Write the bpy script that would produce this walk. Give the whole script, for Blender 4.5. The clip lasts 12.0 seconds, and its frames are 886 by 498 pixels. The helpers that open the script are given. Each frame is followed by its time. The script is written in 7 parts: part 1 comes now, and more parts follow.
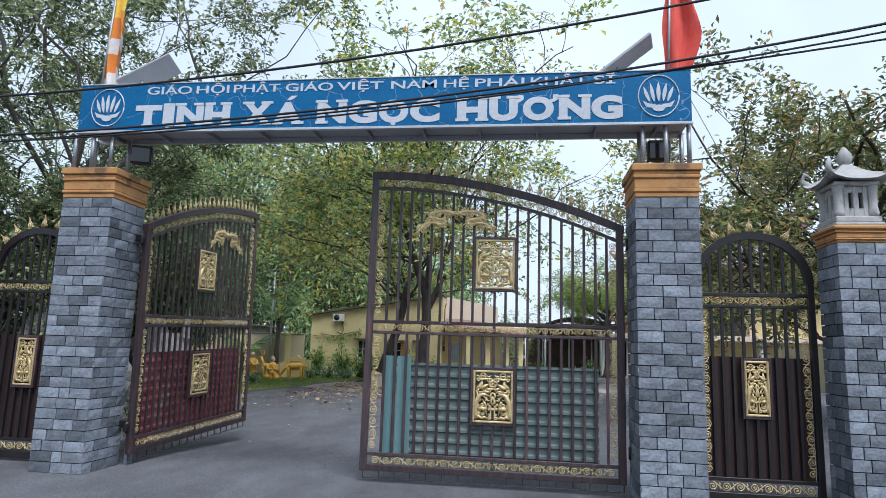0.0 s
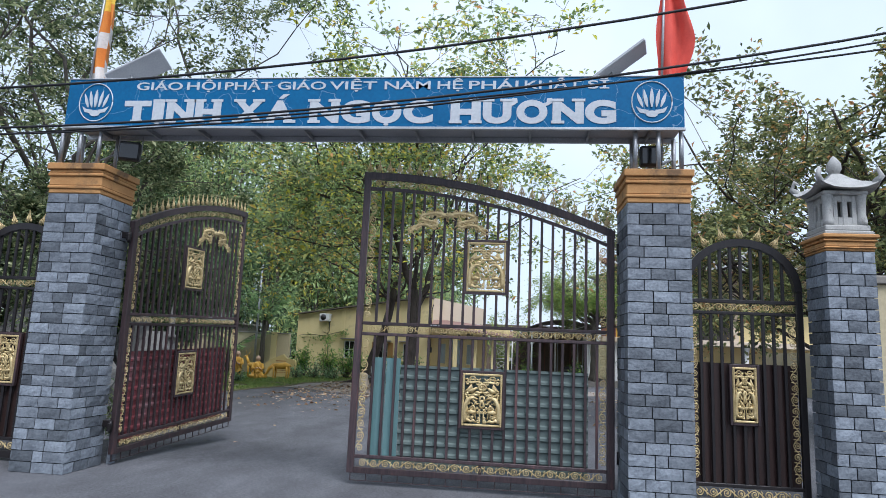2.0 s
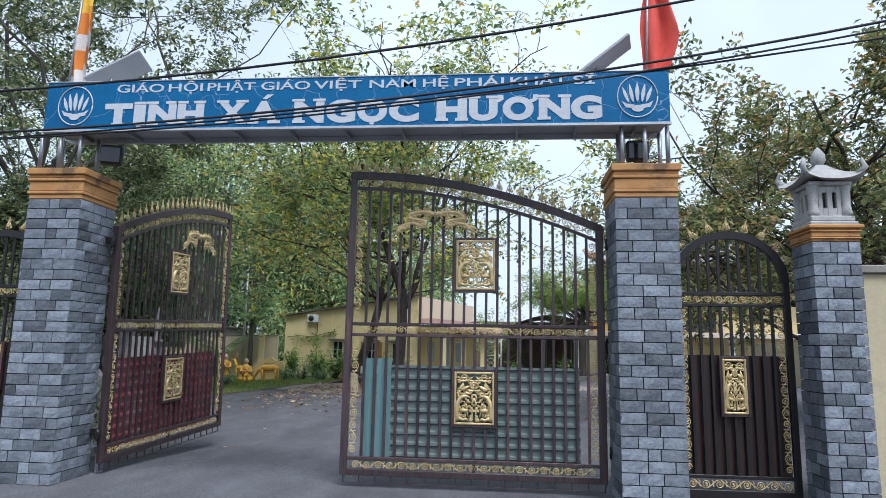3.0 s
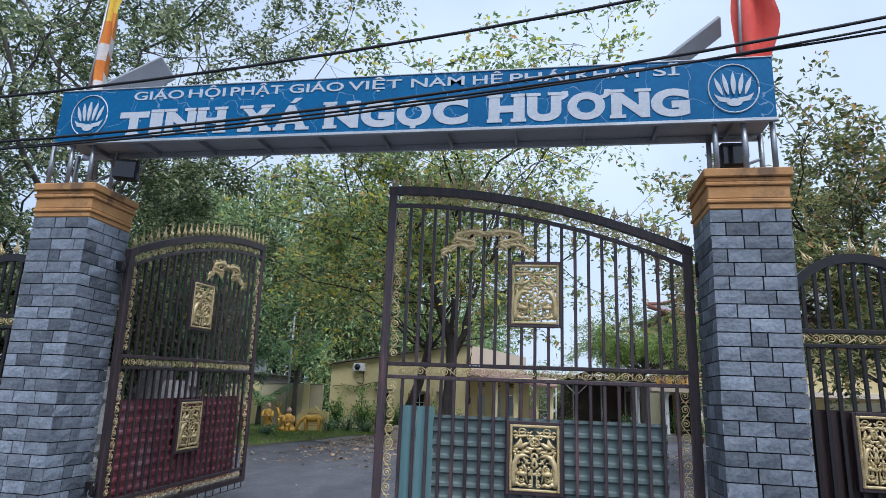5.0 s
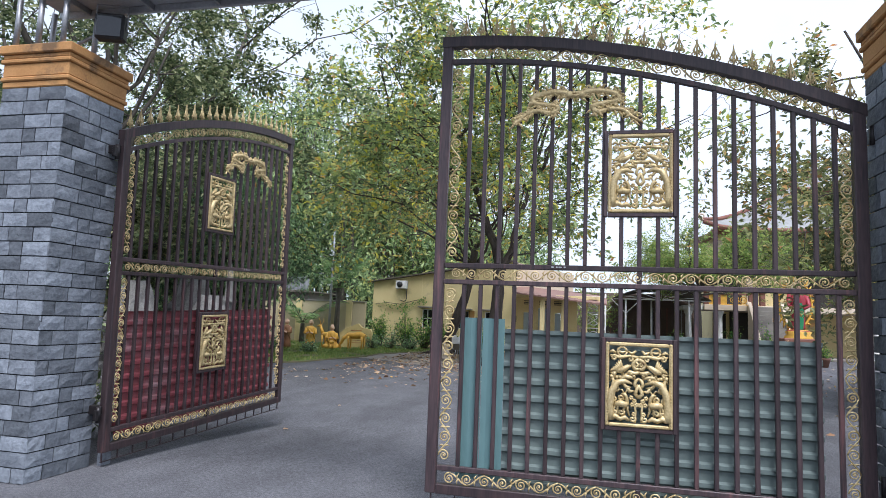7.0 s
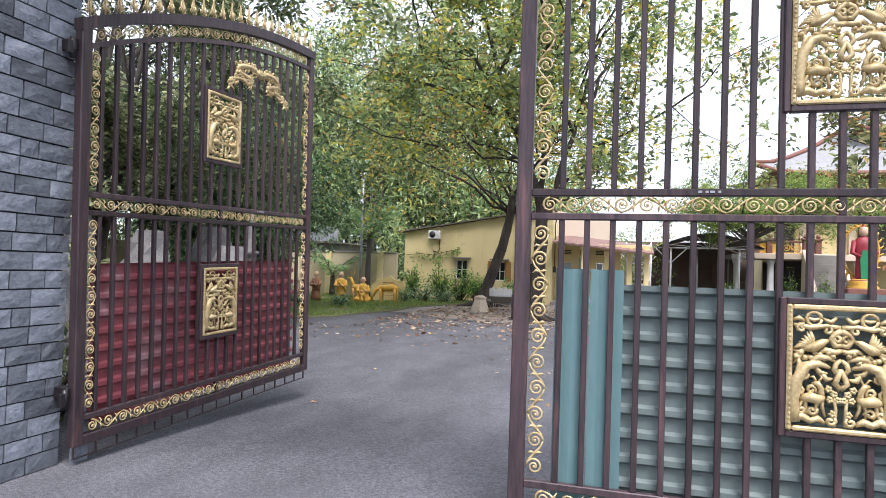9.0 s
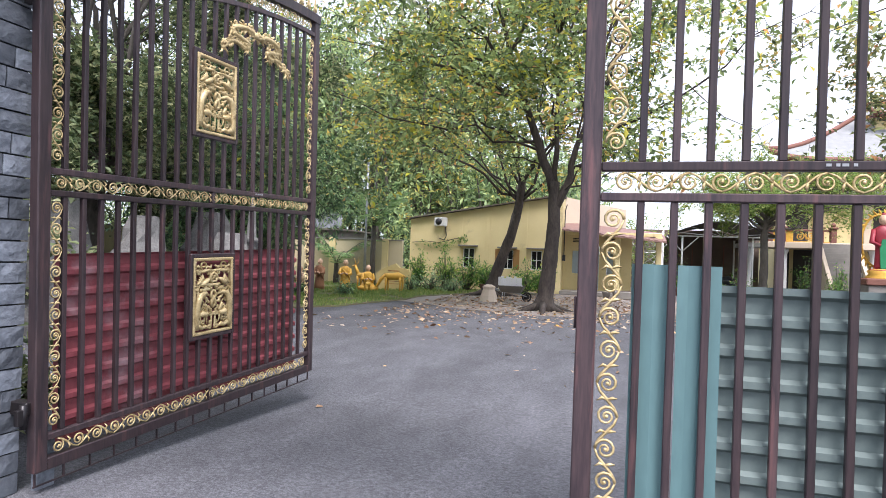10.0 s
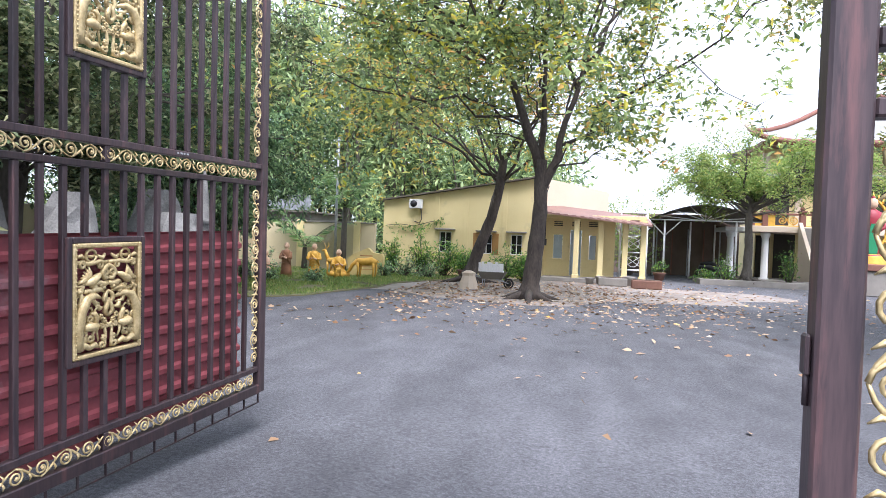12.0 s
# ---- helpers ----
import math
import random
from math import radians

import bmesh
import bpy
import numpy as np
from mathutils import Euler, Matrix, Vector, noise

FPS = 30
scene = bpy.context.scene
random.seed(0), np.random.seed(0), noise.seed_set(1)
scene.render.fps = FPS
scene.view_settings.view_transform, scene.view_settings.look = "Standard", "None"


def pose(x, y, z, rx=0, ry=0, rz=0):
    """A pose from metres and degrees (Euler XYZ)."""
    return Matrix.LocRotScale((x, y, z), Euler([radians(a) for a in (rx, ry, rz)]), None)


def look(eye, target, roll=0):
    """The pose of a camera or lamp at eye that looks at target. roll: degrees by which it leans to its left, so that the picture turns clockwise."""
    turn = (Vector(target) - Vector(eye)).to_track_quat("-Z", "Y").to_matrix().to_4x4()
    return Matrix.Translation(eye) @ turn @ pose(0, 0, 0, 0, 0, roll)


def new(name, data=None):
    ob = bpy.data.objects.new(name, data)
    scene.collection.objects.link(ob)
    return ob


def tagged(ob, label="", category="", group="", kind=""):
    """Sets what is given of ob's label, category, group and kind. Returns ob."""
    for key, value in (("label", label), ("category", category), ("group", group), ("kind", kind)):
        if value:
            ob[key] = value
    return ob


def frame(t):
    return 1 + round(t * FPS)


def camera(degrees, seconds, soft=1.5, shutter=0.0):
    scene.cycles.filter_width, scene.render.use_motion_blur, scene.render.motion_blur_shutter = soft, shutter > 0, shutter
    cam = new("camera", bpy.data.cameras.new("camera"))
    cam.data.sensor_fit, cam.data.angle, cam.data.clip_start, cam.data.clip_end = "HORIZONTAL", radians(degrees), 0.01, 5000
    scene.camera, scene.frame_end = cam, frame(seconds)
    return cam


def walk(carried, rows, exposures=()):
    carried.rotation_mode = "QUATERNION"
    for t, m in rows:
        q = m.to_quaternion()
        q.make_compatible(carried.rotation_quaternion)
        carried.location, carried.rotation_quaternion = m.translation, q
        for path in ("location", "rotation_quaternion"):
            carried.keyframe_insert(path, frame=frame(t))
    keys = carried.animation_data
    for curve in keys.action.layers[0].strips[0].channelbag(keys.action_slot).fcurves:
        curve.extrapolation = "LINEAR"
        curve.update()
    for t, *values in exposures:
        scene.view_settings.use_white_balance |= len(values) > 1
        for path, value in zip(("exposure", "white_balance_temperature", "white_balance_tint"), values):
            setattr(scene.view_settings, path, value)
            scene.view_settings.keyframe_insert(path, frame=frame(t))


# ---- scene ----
cam = camera(70.5, 12.0, soft=0.8)
PATH = [
    (0, (-0.165, -0.047, 1.393), (-0.43, 1.911, 1.706), 1.8),
    (0.5, (-0.13, -0.025, 1.392), (-0.403, 1.932, 1.701), 1.7),
    (1, (-0.167, -0.026, 1.392), (-0.435, 1.931, 1.703), 2.2),
    (1.5, (-0.223, -0.036, 1.408), (-0.459, 1.924, 1.725), 1.9),
    (2, (-0.209, -0.026, 1.41), (-0.434, 1.936, 1.727), 2.5),
    (2.5, (-0.251, -0.034, 1.412), (-0.452, 1.931, 1.728), 2.2),
    (3, (-0.237, 0.0, 1.42), (-0.419, 1.968, 1.732), 1.1),
    (3.5, (-0.09, 0.232, 1.364), (-0.357, 2.176, 1.753), 0.7),
    (3.7, (-0.078, 0.334, 1.36), (-0.396, 2.263, 1.783), 2.2),
    (5.3, (-0.424, 1.247, 1.349), (-0.775, 3.16, 1.818), 2.5),
    (5.5, (-0.463, 1.364, 1.339), (-0.828, 3.282, 1.772), 3.1),
    (6, (-0.577, 1.703, 1.32), (-0.96, 3.636, 1.659), 0.5),
    (6.5, (-0.684, 2.048, 1.311), (-1.101, 3.988, 1.563), 1.5),
    (7, (-0.799, 2.342, 1.291), (-1.262, 4.276, 1.509), 2.4),
    (7.2, (-0.859, 2.455, 1.295), (-1.317, 4.39, 1.502), 1.5),
    (8.8, (-1.328, 3.489, 1.291), (-1.878, 5.41, 1.366), 2.1),
    (9, (-1.386, 3.62, 1.283), (-1.933, 5.543, 1.343), 2.0),
    (9.5, (-1.532, 3.914, 1.286), (-2.097, 5.833, 1.298), 4.1),
    (10, (-1.712, 4.197, 1.305), (-2.266, 6.118, 1.324), 2.2),
    (10.5, (-1.863, 4.475, 1.295), (-2.376, 6.408, 1.3), 2.0),
    (11, (-1.994, 4.758, 1.296), (-2.51, 6.691, 1.303), 1.0),
    (11.5, (-2.138, 5.099, 1.3), (-2.616, 7.041, 1.282), 1.3),
    (12, (-2.235, 5.449, 1.302), (-2.699, 7.394, 1.273), 2.3),
]
walk(cam, [(t, look(eye, target, roll)) for t, eye, target, roll in PATH],
     exposures=[(0.0, 0.30, 5750, 12), (3.7, 0.30, 5750, 12), (5.5, 0.04, 5450, 14), (6.5, 0.38, 5750, 15), (7.2, 0.62, 5950, 16), (9.0, 0.94, 6150, 20), (10.5, 1.14, 6100, 20), (12.0, 1.32, 5900, 19)])

# ---------------------------------------------------------------- light
SUN_ELEV, SUN_AZ = 60.0, 152.0
world = bpy.data.worlds.new("overcast_sky")
scene.world = world
world.use_nodes = True
wn, wl = world.node_tree.nodes, world.node_tree.links
wn.clear()
w_out = wn.new("ShaderNodeOutputWorld")
w_bg = wn.new("ShaderNodeBackground")
w_sky = wn.new("ShaderNodeTexSky")
w_sky.sky_type = "NISHITA"
w_sky.sun_disc = False
w_sky.sun_elevation = radians(SUN_ELEV)
w_sky.sun_rotation = radians(SUN_AZ)
w_sky.dust_density = 3.0
w_gain = wn.new("ShaderNodeMixRGB")
w_gain.blend_type = "MULTIPLY"
w_gain.inputs[0].default_value = 1.0
w_gain.inputs[2].default_value = (0.11, 0.11, 0.11, 1)
w_tc = wn.new("ShaderNodeTexCoord")
w_noise = wn.new("ShaderNodeTexNoise")
w_noise.inputs["Scale"].default_value = 1.6
w_noise.inputs["Detail"].default_value = 5.0
w_ramp = wn.new("ShaderNodeValToRGB")
w_ramp.color_ramp.elements[0].position, w_ramp.color_ramp.elements[0].color = 0.3, (0.45, 0.45, 0.45, 1)
w_ramp.color_ramp.elements[1].position, w_ramp.color_ramp.elements[1].color = 0.7, (0.92, 0.92, 0.92, 1)
w_mix = wn.new("ShaderNodeMixRGB")
w_mix.inputs[2].default_value = (0.84, 0.92, 0.985, 1)
wl.new(w_tc.outputs["Generated"], w_noise.inputs["Vector"])
wl.new(w_noise.outputs["Fac"], w_ramp.inputs[0])
wl.new(w_ramp.outputs[0], w_mix.inputs[0])
wl.new(w_sky.outputs[0], w_gain.inputs[1])
wl.new(w_gain.outputs[0], w_mix.inputs[1])
wl.new(w_mix.outputs[0], w_bg.inputs["Color"])
w_bg.inputs["Strength"].default_value = 1.0
wl.new(w_bg.outputs[0], w_out.inputs[0])

sun_data = bpy.data.lights.new("sun", "SUN")
sun_data.energy, sun_data.angle, sun_data.color = 3.0, radians(25), (1.0, 0.975, 0.94)
sun = new("sun", sun_data)
_az, _el = radians(SUN_AZ), radians(SUN_ELEV)
sun.matrix_world = look((math.sin(_az) * 30, math.cos(_az) * 30, 40), (math.sin(_az) * (30 - 40 / math.tan(_el)), math.cos(_az) * (30 - 40 / math.tan(_el)), 0))

# ---------------------------------------------------------------- materials


def mat(name, c1, c2=None, rough=0.7, metal=0.0, scale=3.0, fine=60.0, bump=0.15, dist=0.01, stain=None, stain_at=0.6, per="", spread=0.25, spec=0.4, stretch=None):
    """A painted, stony or woody surface: two colours mixed by coarse and fine noise, relief, and stains with a shape of their own."""
    m = bpy.data.materials.new(name)
    m.use_nodes = True
    n, l = m.node_tree.nodes, m.node_tree.links
    b = n["Principled BSDF"]
    b.inputs["Roughness"].default_value = rough
    b.inputs["Metallic"].default_value = metal
    b.inputs["Specular IOR Level"].default_value = spec
    tc = n.new("ShaderNodeTexCoord")
    vec = tc.outputs["Object"]
    if stretch:
        mp = n.new("ShaderNodeMapping")
        mp.inputs["Scale"].default_value = stretch
        l.new(vec, mp.inputs[0])
        vec = mp.outputs[0]
    if per == "object":
        oi = n.new("ShaderNodeObjectInfo")
        add = n.new("ShaderNodeVectorMath")
        add.operation = "ADD"
        sc = n.new("ShaderNodeMath")
        sc.operation = "MULTIPLY"
        sc.inputs[1].default_value = 37.0
        l.new(oi.outputs["Random"], sc.inputs[0])
        l.new(vec, add.inputs[0])
        l.new(sc.outputs[0], add.inputs[1])
        vec = add.outputs[0]
    coarse = n.new("ShaderNodeTexNoise")
    coarse.inputs["Scale"].default_value = scale
    coarse.inputs["Detail"].default_value = 6.0
    fin = n.new("ShaderNodeTexNoise")
    fin.inputs["Scale"].default_value = fine
    fin.inputs["Detail"].default_value = 4.0
    l.new(vec, coarse.inputs["Vector"])
    l.new(vec, fin.inputs["Vector"])
    addm = n.new("ShaderNodeMath")
    addm.operation = "MULTIPLY_ADD"
    addm.inputs[1].default_value = 0.45
    l.new(fin.outputs["Fac"], addm.inputs[0])
    half = n.new("ShaderNodeMath")
    half.operation = "MULTIPLY"
    half.inputs[1].default_value = 0.55
    l.new(coarse.outputs["Fac"], half.inputs[0])
    l.new(half.outputs[0], addm.inputs[2])
    ramp = n.new("ShaderNodeValToRGB")
    c2 = c2 or tuple(v * 0.75 for v in c1)
    ramp.color_ramp.elements[0].position, ramp.color_ramp.elements[0].color = 0.36, (*c2, 1)
    ramp.color_ramp.elements[1].position, ramp.color_ramp.elements[1].color = 0.64, (*c1, 1)
    l.new(addm.outputs[0], ramp.inputs[0])
    col = ramp.outputs[0]
    if stain:
        sn = n.new("ShaderNodeTexNoise")
        sn.inputs["Scale"].default_value = scale * 0.6 + 0.4
        sn.inputs["Detail"].default_value = 8.0
        sn.inputs["Roughness"].default_value = 0.65
        off = n.new("ShaderNodeVectorMath")
        off.inputs[1].default_value = (13.1, 7.7, 3.3)
        l.new(vec, off.inputs[0])
        l.new(off.outputs[0], sn.inputs["Vector"])
        sr = n.new("ShaderNodeValToRGB")
        sr.color_ramp.elements[0].position = stain_at
        sr.color_ramp.elements[1].position = min(stain_at + 0.12, 1.0)
        l.new(sn.outputs["Fac"], sr.inputs[0])
        mx = n.new("ShaderNodeMixRGB")
        mx.inputs[2].default_value = (*stain, 1)
        l.new(sr.outputs[0], mx.inputs[0])
        l.new(col, mx.inputs[1])
        col = mx.outputs[0]
    if per:
        if per == "object":
            rnd = oi.outputs["Random"]
        else:
            gi = n.new("ShaderNodeNewGeometry")
            rnd = gi.outputs["Random Per Island"]
        hs = n.new("ShaderNodeHueSaturation")
        mr = n.new("ShaderNodeMapRange")
        mr.inputs["To Min"].default_value = 1 - spread
        mr.inputs["To Max"].default_value = 1 + spread
        l.new(rnd, mr.inputs["Value"])
        l.new(mr.outputs[0], hs.inputs["Value"])
        l.new(col, hs.inputs["Color"])
        col = hs.outputs[0]
    l.new(col, b.inputs["Base Color"])
    if bump:
        bp = n.new("ShaderNodeBump")
        bp.inputs["Strength"].default_value = bump
        bp.inputs["Distance"].default_value = dist
        l.new(addm.outputs[0], bp.inputs["Height"])
        l.new(bp.outputs[0], b.inputs["Normal"])
    return m


def leaf_mat(name, stops, rough=0.45, through_light=0.5):
    """Leaves: each blade takes its own colour from the ramp, and lets some light through."""
    m = bpy.data.materials.new(name)
    m.use_nodes = True
    n, l = m.node_tree.nodes, m.node_tree.links
    b = n["Principled BSDF"]
    b.inputs["Roughness"].default_value = rough
    b.inputs["Specular IOR Level"].default_value = 0.35
    gi = n.new("ShaderNodeNewGeometry")
    ramp = n.new("ShaderNodeValToRGB")
    cr = ramp.color_ramp
    cr.elements[0].position, cr.elements[0].color = stops[0][0], (*stops[0][1], 1)
    cr.elements[1].position, cr.elements[1].color = stops[-1][0], (*stops[-1][1], 1)
    for p, c in stops[1:-1]:
        cr.elements.new(p).color = (*c, 1)
    l.new(gi.outputs["Random Per Island"], ramp.inputs[0])
    tl = n.new("ShaderNodeBsdfTranslucent")
    mix = n.new("ShaderNodeMixShader")
    mix.inputs[0].default_value = through_light
    l.new(ramp.outputs[0], b.inputs["Base Color"])
    l.new(ramp.outputs[0], tl.inputs["Color"])
    l.new(b.outputs[0], mix.inputs[1])
    l.new(tl.outputs[0], mix.inputs[2])
    l.new(mix.outputs[0], n["Material Output"].inputs["Surface"])
    return m


def cracked(name, c1, c2, crack, scale=2.2, width=0.012, rough=0.45):
    """Sheet paint with fine pale cracks that run through it."""
    m = mat(name, c1, c2, rough=rough, scale=1.5, fine=25, bump=0.06, spec=0.2, stain=tuple(v * 0.6 for v in c1), stain_at=0.62)
    n, l = m.node_tree.nodes, m.node_tree.links
    b = n["Principled BSDF"]
    src = b.inputs["Base Color"].links[0].from_socket
    tc = n.new("ShaderNodeTexCoord")
    wob = n.new("ShaderNodeTexNoise")
    wob.inputs["Scale"].default_value = 3.0
    wob.inputs["Detail"].default_value = 3.0
    ad = n.new("ShaderNodeMixRGB")
    ad.blend_type = "ADD"
    ad.inputs[0].default_value = 0.35
    l.new(tc.outputs["Object"], wob.inputs["Vector"])
    l.new(tc.outputs["Object"], ad.inputs[1])
    l.new(wob.outputs["Color"], ad.inputs[2])
    vo = n.new("ShaderNodeTexVoronoi")
    vo.feature = "DISTANCE_TO_EDGE"
    vo.inputs["Scale"].default_value = scale
    l.new(ad.outputs[0], vo.inputs["Vector"])
    lt = n.new("ShaderNodeMath")
    lt.operation = "LESS_THAN"
    lt.inputs[1].default_value = width
    l.new(vo.outputs["Distance"], lt.inputs[0])
    keep = n.new("ShaderNodeMath")
    keep.operation = "MULTIPLY"
    keep.inputs[1].default_value = 0.55
    l.new(lt.outputs[0], keep.inputs[0])
    mx = n.new("ShaderNodeMixRGB")
    mx.inputs[2].default_value = (*crack, 1)
    l.new(keep.outputs[0], mx.inputs[0])
    l.new(src, mx.inputs[1])
    l.new(mx.outputs[0], b.inputs["Base Color"])
    return m




def asphalt(name):
    """Worn asphalt: grey binder, pale and dark grit, broad swept and stained patches."""
    m = bpy.data.materials.new(name)
    m.use_nodes = True
    n, l = m.node_tree.nodes, m.node_tree.links
    b = n["Principled BSDF"]
    b.inputs["Roughness"].default_value = 0.88
    b.inputs["Specular IOR Level"].default_value = 0.3
    tc = n.new("ShaderNodeTexCoord")
    col = None
    for scale, det, lo, hi, stretch in ((0.22, 6, 0.76, 1.24, (1, 0.45, 1)), (0.8, 5, 0.78, 1.24, (1, 0.18, 1)), (2.6, 7, 0.80, 1.2, (1, 0.5, 1)), (38.0, 3, 0.68, 1.32, (1, 1, 1)), (130.0, 2, 0.6, 1.45, (1, 1, 1))):
        mp = n.new("ShaderNodeMapping")
        mp.inputs["Scale"].default_value = stretch
        mp.inputs["Rotation"].default_value = (0, 0, 0.5)
        t = n.new("ShaderNodeTexNoise")
        t.inputs["Scale"].default_value = scale
        t.inputs["Detail"].default_value = det
        t.inputs["Roughness"].default_value = 0.6
        mr = n.new("ShaderNodeMapRange")
        mr.inputs["From Min"].default_value, mr.inputs["From Max"].default_value = 0.32, 0.68
        mr.inputs["To Min"].default_value, mr.inputs["To Max"].default_value = lo, hi
        l.new(tc.outputs["Object"], mp.inputs[0])
        l.new(mp.outputs[0], t.inputs["Vector"])
        l.new(t.outputs["Fac"], mr.inputs["Value"])
        if col is None:
            col = mr.outputs[0]
        else:
            mu = n.new("ShaderNodeMath")
            mu.operation = "MULTIPLY"
            l.new(col, mu.inputs[0])
            l.new(mr.outputs[0], mu.inputs[1])
            col = mu.outputs[0]
    base = n.new("ShaderNodeMixRGB")
    base.blend_type = "MULTIPLY"
    base.inputs[0].default_value = 1.0
    base.inputs[1].default_value = (0.098, 0.099, 0.106, 1)
    l.new(col, base.inputs[2])
    l.new(base.outputs[0], b.inputs["Base Color"])
    bp = n.new("ShaderNodeBump")
    bp.inputs["Strength"].default_value = 0.7
    bp.inputs["Distance"].default_value = 0.008
    l.new(col, bp.inputs["Height"])
    l.new(bp.outputs[0], b.inputs["Normal"])
    return m


M_ASPHALT = asphalt("asphalt")
M_SLATE = mat("slate", (0.206, 0.229, 0.255), (0.105, 0.118, 0.137), rough=0.7, scale=7, fine=40, bump=0.7, dist=0.02, per="object", spread=0.5, stain=(0.30, 0.29, 0.27), stain_at=0.68)
M_MORTAR = mat("mortar", (0.035, 0.038, 0.042), rough=0.9, bump=0.3)
M_ORANGE = mat("orange_cement_paint", (0.50, 0.27, 0.10), (0.40, 0.20, 0.07), rough=0.8, scale=4, fine=70, bump=0.25, stain=(0.17, 0.10, 0.05), stain_at=0.53)
M_BROWN = mat("brown_gate_paint", (0.066, 0.043, 0.044), (0.027, 0.020, 0.023), rough=0.4, scale=24, fine=95, bump=0.35, dist=0.004, stain=(0.115, 0.058, 0.056), stain_at=0.57, per="object", spread=0.3, stretch=(1, 1, 0.10))
M_BLACK = mat("black_gate_paint", (0.020, 0.016, 0.016), (0.010, 0.009, 0.010), rough=0.4, scale=6, fine=50, bump=0.2, dist=0.003, stretch=(1, 1, 0.2))
M_PANEL = mat("dark_brown_sheet", (0.040, 0.020, 0.017), (0.026, 0.014, 0.012), rough=0.5, scale=2, fine=40, bump=0.15, stretch=(1, 1, 0.2))
M_GOLD = mat("gold_paint", (0.68, 0.545, 0.29), (0.40, 0.295, 0.13), rough=0.42, metal=0.3, scale=14, fine=80, bump=0.25, dist=0.004, stain=(0.23, 0.14, 0.06), stain_at=0.63)
M_TEAL = mat("green_grey_sheet_metal", (0.155, 0.195, 0.18), (0.112, 0.148, 0.14), rough=0.5, metal=0.1, scale=1.3, fine=30, bump=0.1, stain=(0.13, 0.17, 0.16), stain_at=0.58)
M_TEAL2 = mat("blue_green_sheet_metal", (0.125, 0.225, 0.225), (0.10, 0.185, 0.19), rough=0.5, metal=0.1, scale=1.2, fine=30, bump=0.06, stretch=(1, 1, 0.3))
M_MAROON = mat("maroon_sheet_metal", (0.32, 0.084, 0.094), (0.21, 0.055, 0.063), rough=0.42, metal=0.1, scale=1.6, fine=30, bump=0.12, stain=(0.36, 0.24, 0.25), stain_at=0.60)
M_BLUE = cracked("blue_sign_paint", (0.006, 0.125, 0.285), (0.004, 0.088, 0.215), (0.26, 0.38, 0.50), scale=2.9, width=0.007, rough=0.6)
M_LETTER = mat("white_letter_film", (0.56, 0.58, 0.60), (0.42, 0.45, 0.48), rough=0.5, scale=2, fine=30, bump=0.1, stain=(0.45, 0.30, 0.17), stain_at=0.66)
M_TRIM = mat("silver_trim", (0.55, 0.57, 0.58), (0.38, 0.39, 0.40), rough=0.45, metal=0.5, scale=3, fine=60, bump=0.1)
M_UNDER = mat("grey_sign_underside", (0.42, 0.43, 0.45), (0.33, 0.34, 0.36), rough=0.6, scale=2, bump=0.05)
M_STEEL = mat("galvanised_pipe", (0.42, 0.43, 0.44), (0.26, 0.27, 0.28), rough=0.45, metal=0.6, scale=6, bump=0.1)
M_DARK = mat("black_plastic", (0.025, 0.025, 0.027), rough=0.5, bump=0.05)
M_CABLE = mat("cable_rubber", (0.02, 0.02, 0.022), rough=0.7, bump=0.05)
M_FLAG_RED = mat("red_flag_cloth", (0.72, 0.11, 0.075), (0.58, 0.075, 0.055), rough=0.85, scale=8, fine=250, bump=0.15)
M_FLAG_Y = mat("yellow_flag_cloth", (0.80, 0.52, 0.06), rough=0.85, bump=0.1)
M_FLAG_O = mat("orange_flag_cloth", (0.72, 0.24, 0.04), rough=0.85, bump=0.1)
M_FLAG_W = mat("white_flag_cloth", (0.72, 0.68, 0.64), rough=0.85, bump=0.1)
M_SOLAR = mat("grey_lamp_housing", (0.36, 0.37, 0.38), (0.28, 0.29, 0.30), rough=0.5, bump=0.05)
M_STONE = mat("grey_carved_stone", (0.43, 0.425, 0.40), (0.30, 0.295, 0.28), rough=0.85, scale=6, fine=70, bump=0.5, stain=(0.15, 0.15, 0.14), stain_at=0.58)
M_YELLOW = mat("yellow_wall_paint", (0.71, 0.60, 0.315), (0.63, 0.52, 0.26), rough=0.85, scale=0.9, fine=35, bump=0.15, stain=(0.46, 0.38, 0.22), stain_at=0.6)
M_YELLOW2 = mat("pale_yellow_wall_paint", (0.52, 0.45, 0.29), (0.42, 0.36, 0.23), rough=0.85, scale=0.7, fine=35, bump=0.2, stain=(0.36, 0.32, 0.23), stain_at=0.56)
M_BEIGE = mat("beige_render", (0.62, 0.52, 0.40), (0.54, 0.44, 0.33), rough=0.85, scale=0.8, bump=0.15)
M_ROOFRED = mat("rusty_red_roof_sheet", (0.26, 0.155, 0.125), (0.19, 0.11, 0.09), rough=0.65, scale=1.0, bump=0.15)
M_ROOFEDGE = mat("grey_roof_edge", (0.17, 0.15, 0.12), rough=0.8, bump=0.2)
M_WHITE = mat("white_paint", (0.76, 0.76, 0.74), (0.66, 0.66, 0.64), rough=0.6, scale=2, bump=0.08)
M_WINDOW = mat("dark_window_glass", (0.02, 0.022, 0.024), rough=0.08, bump=0.0, spec=0.6)
M_DOORBLUE = mat("grey_blue_door_paint", (0.42, 0.50, 0.54), (0.34, 0.42, 0.46), rough=0.5, bump=0.08)
